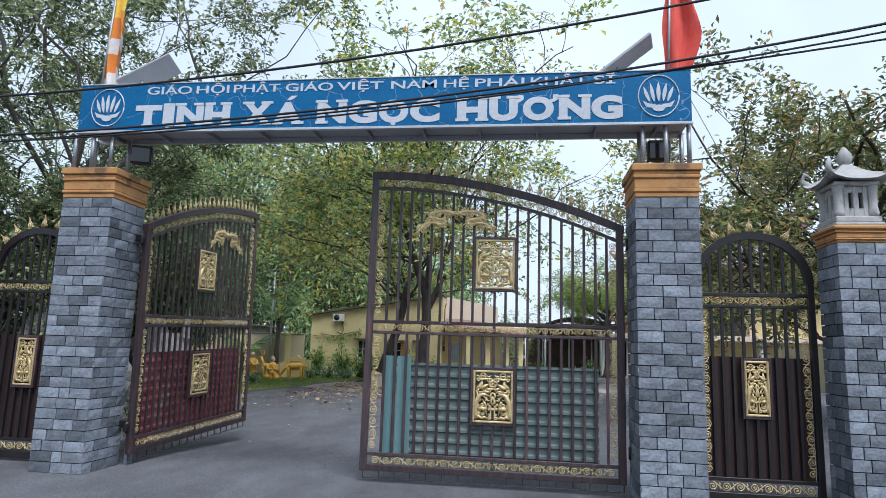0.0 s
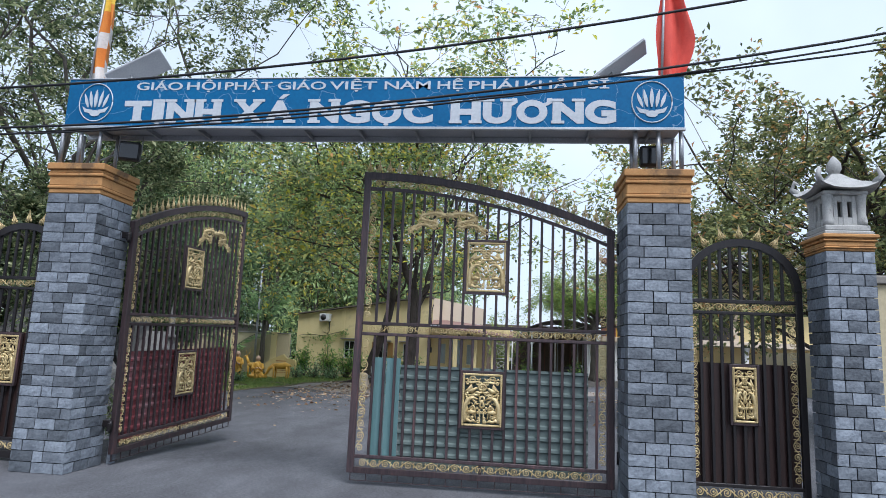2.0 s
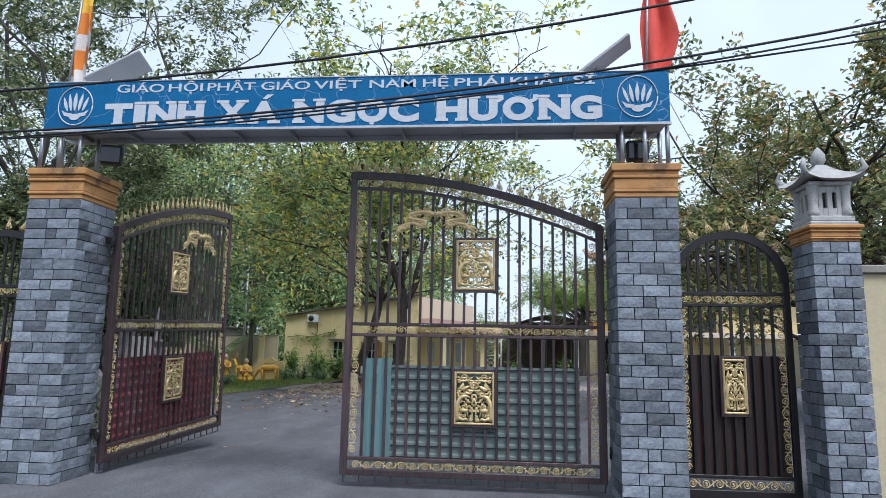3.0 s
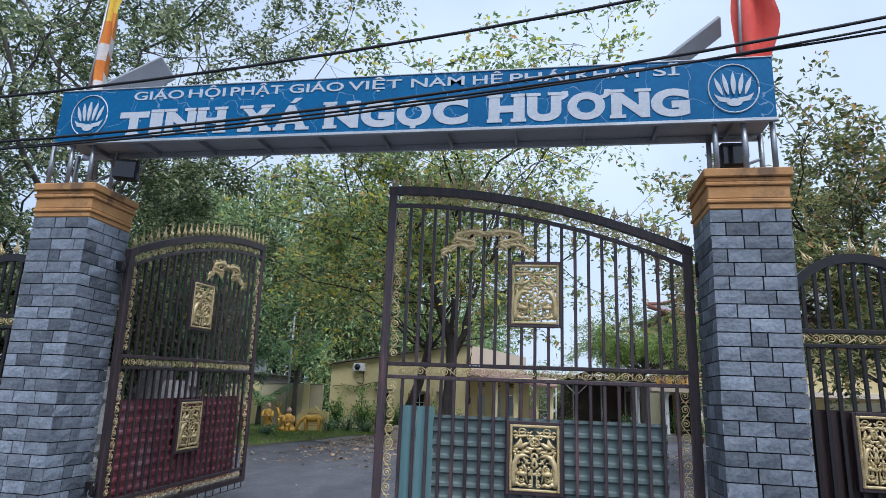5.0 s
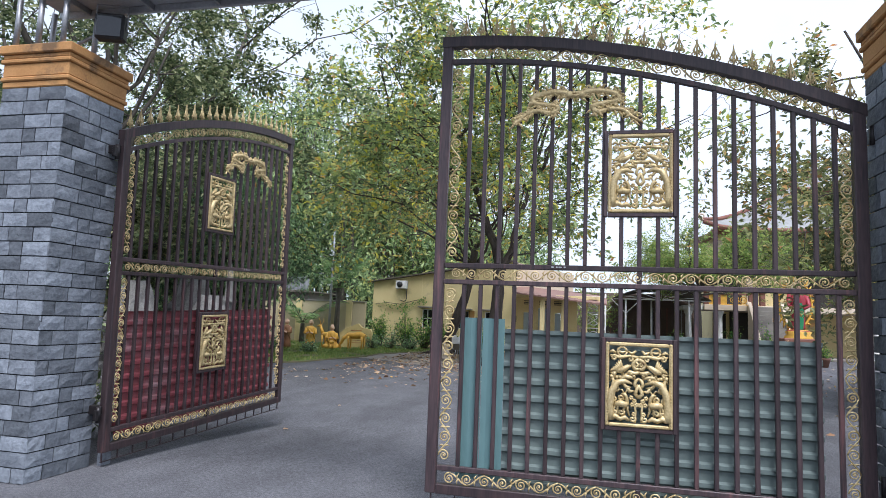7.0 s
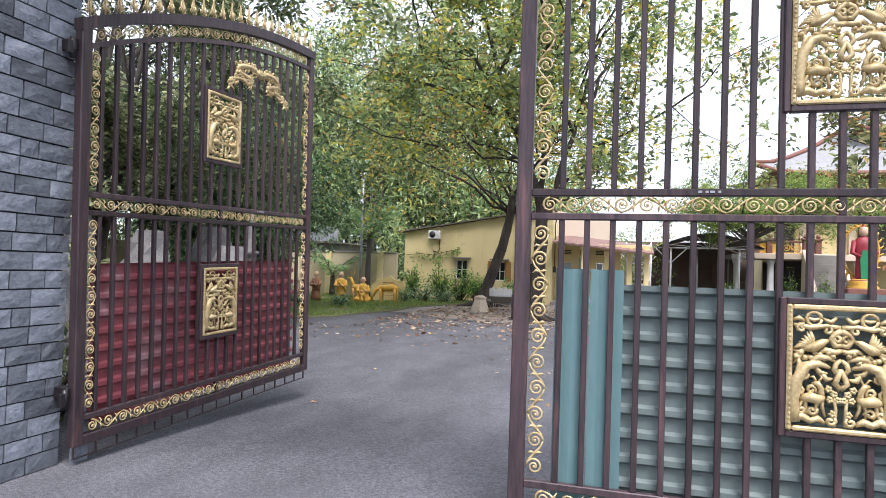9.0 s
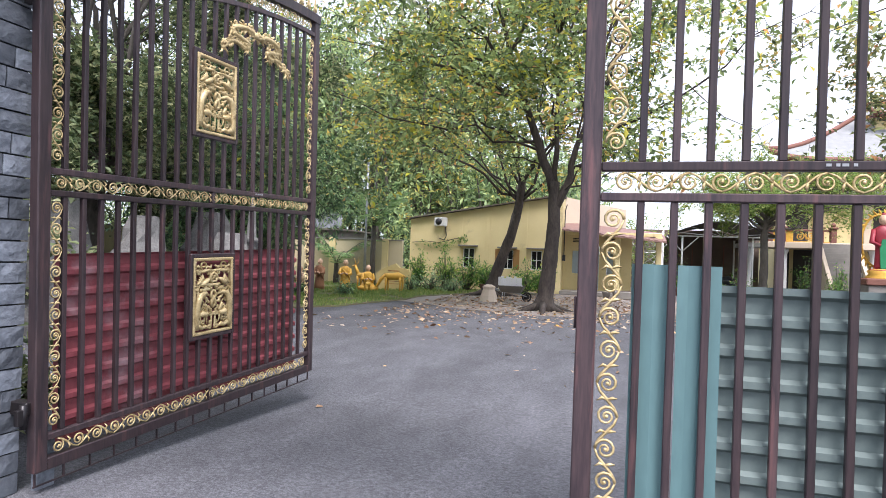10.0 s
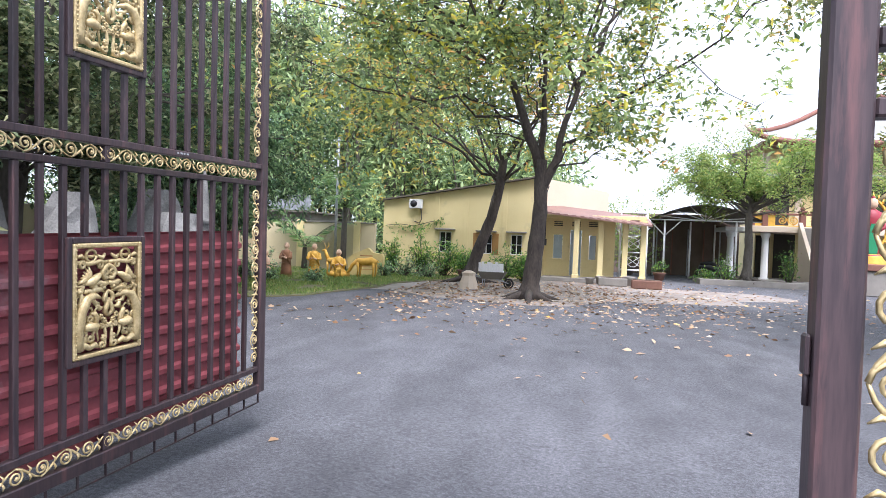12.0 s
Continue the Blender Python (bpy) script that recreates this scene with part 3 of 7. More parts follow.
def relief_panel(geo, x0, x1, z0, z1, y, seed):
    """Openwork relief, mirrored about the middle: clouds and discs, two birds, arching trees, two deer among rocks and flowers."""
    rng = random.Random(seed)
    w, h, cx = x1 - x0, z1 - z0, (x0 + x1) / 2
    k = 0.72 + 0.40 * min(1.0, w / 0.36)

    for sgn in (-1, 1):
        def stem(pts, rads, n=5, up=0.008):
            fine, rr = [], []
            for i in range(len(pts) - 1):
                for t in (0, 0.5):
                    p = [pts[i][c] * (1 - t) + pts[i + 1][c] * t for c in (0, 1)]
                    fine.append(p)
                    rr.append(rads[i] * (1 - t) + rads[i + 1] * t)
            fine.append(pts[-1])
            rr.append(rads[-1])
            geo.tube([(cx + sgn * p[0] * w / 2, y - up * math.sin(math.pi * i / (len(fine) - 1)), z0 + p[1] * h) for i, p in enumerate(fine)], [r * k for r in rr], n)

        def curl(a, b, r, start, hand, rad=0.008):
            geo.tube([(cx + sgn * (a * w / 2 + px), y - 0.006, z0 + b * h + pz) for px, pz in spiral(0, 0, r * k, 1.15, start, hand, 9)], rad * k, 4)

        # clouds with a disc
        geo.tube([(cx + sgn * 0.56 * w / 2 + 0.026 * k * math.cos(t * 0.628), y - 0.006, z0 + 0.925 * h + 0.026 * k * math.sin(t * 0.628)) for t in range(11)], 0.007 * k, 4)
        stem(((0.42, 0.93), (0.56, 0.915), (0.70, 0.93)), (0.005, 0.008, 0.005))
        stem(((0.02, 0.855), (0.3, 0.87), (0.62, 0.85), (0.97, 0.87)), (0.010, 0.009, 0.011, 0.007))
        stem(((0.1, 0.94), (0.22, 0.90), (0.36, 0.93)), (0.006, 0.010, 0.005))
        stem(((0.75, 0.90), (0.88, 0.93), (0.98, 0.91)), (0.006, 0.010, 0.005))
        curl(0.28, 0.83, 0.02, 0.5, 1)
        curl(0.82, 0.84, 0.018, 2.2, -1)
        # bird: body, head, wing and tail feathers
        stem(((0.80, 0.66), (0.58, 0.68), (0.36, 0.735), (0.24, 0.745)), (0.007, 0.020, 0.013, 0.005), 6, 0.016)
        for i in range(7):
            stem(((0.56, 0.69), (0.60 + 0.045 * i, 0.76 - 0.012 * i), (0.64 + 0.055 * i, 0.84 - 0.03 * i)), (0.008, 0.009, 0.003), 4, 0.012)
        for i in range(4):
            stem(((0.74, 0.665), (0.86, 0.64 - 0.018 * i), (0.985, 0.645 - 0.04 * i)), (0.008, 0.008, 0.003), 4)
        # mask and leaves between the birds
        stem(((0.0, 0.83), (0.14, 0.80), (0.22, 0.76), (0.12, 0.70), (0.0, 0.71)), (0.014, 0.012, 0.010, 0.012, 0.010))
        curl(0.10, 0.755, 0.018, 0, 1, 0.009)
        stem(((0.0, 0.66), (0.14, 0.645), (0.32, 0.665), (0.46, 0.635)), (0.011, 0.013, 0.011, 0.005))
        # tree arching in from the border
        stem(((0.94, 0.04), (0.96, 0.22), (0.90, 0.40), (0.72, 0.52), (0.46, 0.545), (0.22, 0.51)), (0.024, 0.021, 0.022, 0.020, 0.015, 0.006), 6, 0.014)
        stem(((0.92, 0.36), (0.84, 0.54), (0.92, 0.60)), (0.013, 0.011, 0.006))
        stem(((0.62, 0.535), (0.50, 0.60), (0.30, 0.60), (0.12, 0.57)), (0.012, 0.014, 0.012, 0.005))
        stem(((0.56, 0.54), (0.44, 0.47), (0.26, 0.46)), (0.011, 0.010, 0.004))
        stem(((0.40, 0.47), (0.30, 0.41), (0.16, 0.42)), (0.009, 0.011, 0.004))
        for i in range(9):
            a, b = 0.12 + 0.095 * i, 0.60 + 0.03 * math.sin(i * 2.1)
            t = rng.uniform(-0.5, 0.9)
            stem(((a, b), (a + 0.05 * math.cos(t), b + 0.03 * math.sin(t)), (a + 0.12 * math.cos(t), b + 0.055 * math.sin(t))), (0.006, 0.013, 0.003), 5)
        stem(((0.0, 0.33), (0.12, 0.38), (0.05, 0.45), (0.0, 0.50)), (0.010, 0.012, 0.011, 0.010))
        stem(((0.05, 0.45), (0.14, 0.50), (0.10, 0.55), (0.0, 0.58)), (0.009, 0.011, 0.010, 0.008))
        # deer with raised head and antlers
        stem(((0.80, 0.235), (0.62, 0.255), (0.46, 0.24), (0.36, 0.26)), (0.013, 0.021, 0.018, 0.013), 7, 0.016)
        stem(((0.38, 0.26), (0.40, 0.33), (0.47, 0.375), (0.58, 0.37)), (0.013, 0.010, 0.011, 0.005), 6, 0.012)
        stem(((0.45, 0.38), (0.38, 0.43), (0.44, 0.45)), (0.005, 0.005, 0.002), 4)
        stem(((0.49, 0.385), (0.56, 0.43), (0.66, 0.42)), (0.005, 0.005, 0.002), 4)
        for lx, ex in ((0.76, 0.84), (0.70, 0.66), (0.44, 0.50), (0.38, 0.30)):
            stem(((lx, 0.235), ((lx + ex) / 2 + 0.03, 0.17), (ex, 0.095)), (0.010, 0.007, 0.004), 4)
        # rocks and flowers below
        stem(((0.98, 0.06), (0.78, 0.085), (0.62, 0.05), (0.46, 0.075), (0.30, 0.035)), (0.017, 0.017, 0.013, 0.015, 0.006))
        stem(((0.12, 0.02), (0.10, 0.16), (0.14, 0.28)), (0.008, 0.007, 0.006))
        for a, b in ((0.14, 0.29), (0.06, 0.24), (0.22, 0.24), (0.16, 0.12), (0.25, 0.33)):
            for i in range(5):
                t = i * 1.257
                stem(((a, b), (a + 0.045 * math.cos(t), b + 0.018 * math.sin(t)), (a + 0.075 * math.cos(t), b + 0.03 * math.sin(t))), (0.004, 0.009, 0.003), 4)
        for a, b, st in ((0.80, 0.14, 1.0), (0.58, 0.14, 3.0), (0.20, 0.06, 2.0), (0.74, 0.44, 0.4), (0.60, 0.315, 4.0), (0.86, 0.31, 5.0)):
            curl(a, b, 0.019, st + rng.uniform(-0.4, 0.4), rng.choice((-1, 1)), 0.008)


def plaque(parent, x0, x1, z0, z1, seed, label):
    """Brown frame, gold rim and openwork gold relief."""
    pl = part("plaque_frame", Geo().box(x0 - 0.028, x0 - 0.001, -0.03, 0.012, z0 - 0.028, z1 + 0.028, 0.004).box(x1 + 0.001, x1 + 0.028, -0.03, 0.012, z0 - 0.028, z1 + 0.028, 0.004).box(x0, x1, -0.03, 0.012, z1 + 0.001, z1 + 0.028, 0.004).box(x0, x1, -0.03, 0.012, z0 - 0.028, z0 - 0.001, 0.004), M_BROWN, parent)
    rim = Geo()
    b = 0.022
    rim.box(x0, x0 + b, -0.036, 0.0, z0, z1, 0.006).box(x1 - b, x1, -0.036, 0.0, z0, z1, 0.006).box(x0 + b, x1 - b, -0.036, 0.0, z1 - b, z1, 0.006).box(x0 + b, x1 - b, -0.036, 0.0, z0, z0 + b, 0.006)
    n = int((z1 - z0) / 0.02)
    for i in range(n):
        z = z0 + (i + 0.5) * (z1 - z0) / n
        for x in (x0 + b / 2, x1 - b / 2):
            rim.ball((x, -0.037, z), 0.006, 4)
    part("gold_rim", rim, M_GOLD, pl)
    rel = Geo()
    relief_panel(rel, x0 + b, x1 - b, z0 + b, z1 - b, -0.018, seed)
    part("gold_relief", rel, M_GOLD, pl, label)
    return pl


def dragon(parent, x0, z0, way, y=-0.04):
    """A folded gold dragon in flat cast openwork, its head by the middle, its tail hanging outward."""
    d = Geo()
    rng = random.Random(77)
    knots = ((-0.01, 0.0), (0.08, 0.016), (0.17, 0.012), (0.25, -0.012), (0.245, -0.05), (0.16, -0.068), (0.085, -0.09), (0.12, -0.128), (0.22, -0.105), (0.30, -0.125), (0.345, -0.17), (0.39, -0.20))
    pts = []
    for i in range(len(knots) - 1):
        k0, k1, k2, k3 = knots[max(i - 1, 0)], knots[i], knots[i + 1], knots[min(i + 2, len(knots) - 1)]
        for t in (0.0, 0.25, 0.5, 0.75):
            q = [0.5 * (2 * k1[c] + (k2[c] - k0[c]) * t + (2 * k0[c] - 5 * k1[c] + 4 * k2[c] - k3[c]) * t * t + (3 * k1[c] - k0[c] - 3 * k2[c] + k3[c]) * t ** 3) for c in (0, 1)]
            pts.append((x0 + way * q[0], y - 0.008 * math.sin(i * 1.3 + t), z0 + q[1]))
    n = len(pts)
    rad = [0.026 * (1 - 0.4 * i / n) * (0.88 + 0.12 * math.sin(i * 2.4)) for i in range(n)]
    d.tube(pts, rad, 6)
    # ruff, fins and flame tufts along the back and belly
    for i in range(n - 1):
        x, yy, z = pts[i]
        for k in range(3):
            a = math.radians(rng.uniform(-75, 75)) + (0 if rng.random() < 0.72 else math.pi)
            ln = rng.uniform(0.03, 0.062)
            ox, oz = rng.uniform(-0.012, 0.012), rng.choice((-1, 1)) * rad[i] * 0.8
            bend = rng.uniform(-0.014, 0.014)
            dx, dz = way * math.cos(a), math.sin(a) - 0.25
            d.tube([(x + ox, yy, z + oz), (x + ox + dx * ln * 0.5, yy - 0.008, z + oz + dz * ln * 0.5 + bend), (x + ox + dx * ln, yy, z + oz + dz * ln)], [0.009, 0.009, 0.0015], 4)
    for i in range(3, n, 4):
        x, yy, z = pts[i]
        d.tube([(q[0], yy - 0.004, q[1]) for q in spiral(x, z + rng.choice((-0.03, 0.03)), 0.022, 1.1, rng.uniform(0, 6), way, 8)], 0.008, 4)
    # head with jaws and horns
    d.ball((x0 + way * 0.01, y - 0.014, z0 - 0.005), 0.027, 7, sq=(1.2, 0.7, 0.85))
    for zz in (0.012, -0.018):
        d.tube([(x0, y - 0.012, z0 + zz * 0.4), (x0 - way * 0.03, y - 0.012, z0 + zz * 0.7), (x0 - way * 0.05, y - 0.01, z0 + zz * 1.5)], [0.016, 0.011, 0.004], 5)
    for zz in (0.04, 0.055):
        d.tube([(x0 + way * 0.015, y - 0.01, z0 + 0.01), (x0 + way * 0.03, y - 0.008, z0 + zz * 0.7), (x0 + way * 0.06, y, z0 + zz)], [0.007, 0.005, 0.001], 4)
    part("dragon", d, M_GOLD, parent, "gold cast dragon in relief")


FINIAL = Geo()
FINIAL.tube([(0, 0, 0), (0, 0, 0.05), (0, 0, 0.135)], [0.006, 0.009, 0.002], 5)
FINIAL.plate([(0, 0.055), (0.013, 0.085), (0.007, 0.098), (0.004, 0.115), (0, 0.142), (-0.004, 0.115), (-0.007, 0.098), (-0.013, 0.085)], -0.005, 0.005)
for _s in (-1, 1):
    FINIAL.tube([(a, 0, b) for a, b in spiral(_s * 0.02, 0.034, 0.017, 1.0, -math.pi / 2, _s, 8)], 0.005, 4)
    FINIAL.tube([(0, 0, 0.03), (_s * 0.022, -0.003, 0.055), (_s * 0.012, 0, 0.085)], [0.007, 0.008, 0.002], 4)
ME_FINIAL = FINIAL.mesh("finial")
ME_FINIAL.materials.append(M_GOLD)
ME_BAR = Geo().box(-0.0135, 0.0135, -0.0135, 0.0135, 0, 1, 0.003).mesh("bar")
ME_BAR.materials.append(M_BROWN)
ME_BAR_BLACK = Geo().box(-0.015, 0.015, -0.012, 0.012, 0, 1, 0.003).mesh("bar")
ME_BAR_BLACK.materials.append(M_BLACK)


def scaled(x, y, z0, z1):
    return pose(x, y, z0) @ Matrix.Diagonal((1, 1, z1 - z0, 1))


# ---------------------------------------------------------------- the two leaves of the main gate
W_LEAF = 2.705


def arch(u):
    """Height of the leaf's upper edge at u from the hinge."""
    return 3.32 - 0.62 * (max(W_LEAF - u, 0) / 2.74) ** 2


def gate_leaf(m, s, sheet, sheets2, label):
    """One leaf: u runs from the hinge to the free edge, s = -1 mirrors it."""
    leaf = thing("gate_leaf", label, "gate", m, "main gate leaves")
    U0, U1 = -0.03, W_LEAF

    def bx(geo, u0, u1, y0, y1, z0, z1, b=0.004):
        return geo.box(s * u0, s * u1, y0, y1, z0, z1, b)

    def curve(d0, d1, u0, u1, y0, y1, n=22):
        v, f = [], []
        for i in range(n + 1):
            u = u0 + (u1 - u0) * i / n
            for yy, d in ((y0, d0), (y1, d0), (y1, d1), (y0, d1)):
                v.append((s * u, yy, arch(u) - d))
        for i in range(n):
            for k in range(4):
                f.append((i * 4 + k, i * 4 + (k + 1) % 4, i * 4 + 4 + (k + 1) % 4, i * 4 + 4 + k))
        f += [(0, 1, 2, 3), (n * 4, n * 4 + 3, n * 4 + 2, n * 4 + 1)]
        return Geo().add(v, f)

    fr = part("hinge_stile", bx(Geo(), U0 + 0.025, U0 + 0.10, -0.03, 0.03, 0.118, arch(0) - 0.04, 0.006), M_BROWN, leaf)
    part("free_stile", bx(Geo(), U1 - 0.072, U1, -0.026, 0.026, 0.118, arch(U1) - 0.03, 0.006), M_BROWN, leaf)
    part("bottom_rail", bx(Geo(), U0 + 0.101, U1 - 0.073, -0.028, 0.028, 0.118, 0.18), M_BROWN, leaf)
    part("lower_rail", bx(Geo(), U0 + 0.101, U1 - 0.073, -0.018, 0.018, 0.268, 0.303), M_BROWN, leaf)
    part("middle_rail", bx(Geo(), U0 + 0.101, U1 - 0.073, -0.02, 0.02, 1.528, 1.560), M_BROWN, leaf)
    part("upper_rail", bx(Geo(), U0 + 0.101, U1 - 0.073, -0.02, 0.02, 1.640, 1.674), M_BROWN, leaf)
    part("arched_rail", curve(0.0, 0.075, U0 + 0.02, U1 + 0.002, -0.034, 0.034), M_BROWN, leaf)
    part("arched_inner_rail", curve(0.165, 0.198, U0 + 0.101, U1 - 0.073, -0.018, 0.018), M_BROWN, leaf)
    # scroll bands
    gl = Geo()
    scrolls(gl, lambda a, b: (s * (U0 + 0.11 + a), 0.224 + b), U1 - 0.10 - U0 - 0.115, 0.084)
    part("scroll_band", gl, M_GOLD, leaf)
    gl = Geo()
    scrolls(gl, lambda a, b: (s * (U0 + 0.11 + a), 1.600 + b), U1 - 0.10 - U0 - 0.115, 0.078)
    part("scroll_band", gl, M_GOLD, leaf)
    gl = Geo()
    scrolls(gl, lambda a, b: (s * (U0 + 0.11 + a), arch(U0 + 0.11 + a) - 0.12 + b), U1 - 0.10 - U0 - 0.115, 0.085)
    part("scroll_band", gl, M_GOLD, leaf)
    for uc, wd in ((0.112, 0.078), (U1 - 0.122, 0.088)):
        gl = Geo()
        scrolls(gl, lambda a, b: (s * (uc + b), 0.31 + a), 1.212, wd)
        part("scroll_band", gl, M_GOLD, leaf)
        gl = Geo()
        scrolls(gl, lambda a, b: (s * (uc + b), 1.682 + a), arch(uc) - 0.21 - 1.682, wd)
        part("scroll_band", gl, M_GOLD, leaf)
    # bars, cut where the plaques sit
    mid = 1.3275
    lp, up = (0.652, 1.182), (2.03, 2.56)
    for i in range(21):
        u = mid + 0.116 * (i - 10)
        t = arch(u) - 0.197
        if 8 < i < 12:
            spans = ((0.303, lp[0] - 0.03), (lp[1] + 0.03, 1.528), (1.674, up[0] - 0.03), (up[1] + 0.03, t))
        else:
            spans = ((0.303, 1.528), (1.674, t))
        for a, b in spans:
            part("bar", ME_BAR, None, leaf, m=scaled(s * u, 0, a, b))
    for i in range(17):
        part("drop_bar", ME_BAR, None, leaf, m=scaled(s * (0.02 + i * (W_LEAF - 0.06) / 16), 0, 0.045, 0.118) @ Matrix.Diagonal((0.36, 0.4, 1, 1)))
    part("drop_rail", bx(Geo(), 0.01, W_LEAF - 0.03, -0.004, 0.004, 0.040, 0.048, 0.0), M_BROWN, leaf)
    for z0, z1 in ((0.181, 0.267), (1.561, 1.639)):
        part("band_post", bx(Geo(), mid - 0.016, mid + 0.016, -0.018, 0.018, z0, z1, 0.003), M_BROWN, leaf)
    x0, x1 = sorted((s * (mid - 0.205), s * (mid + 0.205)))
    plaque(leaf, x0, x1, lp[0], lp[1], 5, "gold openwork plaque of deer and foliage")
    plaque(leaf, x0, x1, up[0], up[1], 9, "gold openwork plaque of birds and foliage")
    dragon(leaf, s * (mid + 0.40), 2.845, -s)
    dragon(leaf, s * (mid + 0.46), 2.845, s)
    for i in range(24):
        u = 0.07 + i * 0.1125
        part("finial", ME_FINIAL, None, leaf, m=pose(s * u, 0, arch(u) - 0.004) @ Matrix.Diagonal((1.0, 1.0, 1.12, 1)))
    # hinges
    for z in (0.42, 2.52):
        part("hinge", Geo().tube([(s * (U0 - 0.015), 0, z - 0.06), (s * (U0 - 0.015), 0, z + 0.06)], 0.018, 8).box(s * (U0 - 0.055), s * U0, -0.014, 0.014, z - 0.04, z + 0.04, 0.003), M_BLACK, leaf)
    part("latch", Geo().box(s * (U1 + 0.0005), s * (U1 + 0.010), -0.012, 0.02, 1.10, 1.17, 0.004).tube([(s * (U1 + 0.004), 0.0, 1.12), (s * (U1 + 0.004), 0.0, 1.05)], 0.006, 6), M_BROWN, leaf, "small worn latch plate")
    for k, wb in enumerate((0.012, 0.02, 0.012, 0.016)):
        part("mark", Geo().box(s * (1.80 + k * 0.026), s * (1.80 + k * 0.026 + wb), -0.0225, -0.0205, 1.654, 1.664), M_SOLAR, leaf)
    # corrugated sheets wired behind the bars
    u0, u1, z0, z1 = sheet[:4]
    prof = []
    step = 0.112
    z = z0
    while z < z1 - 1e-6:
        for dz, y in ((0, 0.030), (0.026, 0.030), (0.040, 0.052), (0.098, 0.052), (0.112, 0.030)):
            if z + dz <= z1:
                prof.append((y, z + dz))
        z += step
    cs = Geo()
    n = len(prof)
    v = [(s * u0, y, zz) for y, zz in prof] + [(s * u1, y, zz) for y, zz in prof] + [(s * u0, y + 0.003, zz) for y, zz in prof] + [(s * u1, y + 0.003, zz) for y, zz in prof]
    f = [(i, i + 1, n + i + 1, n + i) for i in range(n - 1)] + [(2 * n + i, 3 * n + i, 3 * n + i + 1, 2 * n + i + 1) for i in range(n - 1)]
    f += [(0, n, 3 * n, 2 * n), (n - 1, 3 * n - 1, 4 * n - 1, 2 * n - 1)]
    cs.add(v, f)
    part("corrugated_sheet", cs, sheet[4], leaf, sheet[5])
    for u0, u1, z0, z1, dy in sheets2:
        sh = Geo()
        n = 5
        pr = []
        for i in range(n):
            a = u0 + (u1 - u0) * i / (n - 1)
            pr.append((a, 0.024 + dy + (0.005 if i % 2 else 0.0)))
        v = [(s * a, y, z0) for a, y in pr] + [(s * a, y, z1) for a, y in pr]
        v += [(x, y + 0.002, z) for x, y, z in v]
        f = [(i, i + 1, n + i + 1, n + i) for i in range(n - 1)]
        f += [(2 * n + i, 3 * n + i, 3 * n + i + 1, 2 * n + i + 1) for i in range(n - 1)]
        f += [(n + i, n + i + 1, 3 * n + i + 1, 3 * n + i) for i in range(n - 1)]
        f += [(n - 1, 2 * n - 1, 4 * n - 1, 3 * n - 1), (0, 2 * n, 3 * n, n)]
        part("folded_sheet", sh.add(v, f), M_TEAL2, leaf, "smooth blue-green folded metal sheet")
    return leaf


gate_leaf(pose(0.83, 6.61, 0), -1, (0.25, 2.20, 0.20, 1.245, M_TEAL, "green-grey corrugated metal sheet"), ((2.20, 2.35, 0.22, 1.30, 0.0), (2.355, 2.51, 0.22, 1.30, 0.002)), "closed brown iron gate leaf with gold scrollwork and grey-green sheeting")
open_leaf = gate_leaf(pose(-4.55, 6.69, 0.0, 0, 0, 87.5) @ Matrix.Rotation(-radians(1.9), 4, "Y"), 1, (0.16, 2.49, 0.22, 1.245, M_MAROON, "maroon corrugated metal sheet"), (), "open brown iron gate leaf with gold scrollwork and maroon sheeting")
for z in (0.45, 2.55):
    part("hinge_bracket", Geo().box(-0.03, 0.03, 0.001, 0.125, z - 0.035, z + 0.035, 0.005), M_BLACK, open_leaf)

# ---------------------------------------------------------------- arched side gates


def folds(x0, x1, y, z0, z1, n=14):
    """A sheet with shallow upright folds."""
    g = Geo()
    v, f = [], []
    for i in range(n + 1):
        x = x0 + (x1 - x0) * i / n
        yy = y + (0.008 if i % 2 else 0.0)
        v += [(x, yy, z0), (x, yy, z1), (x, yy + 0.002, z1), (x, yy + 0.002, z0)]
    for i in range(n):
        for k in range(4):
            f.append((4 * i + k, 4 * i + (k + 1) % 4, 4 * i + 4 + (k + 1) % 4, 4 * i + 4 + k))
    f += [(0, 1, 2, 3), (4 * n + 3, 4 * n + 2, 4 * n + 1, 4 * n)]
    return g.add(v, f)


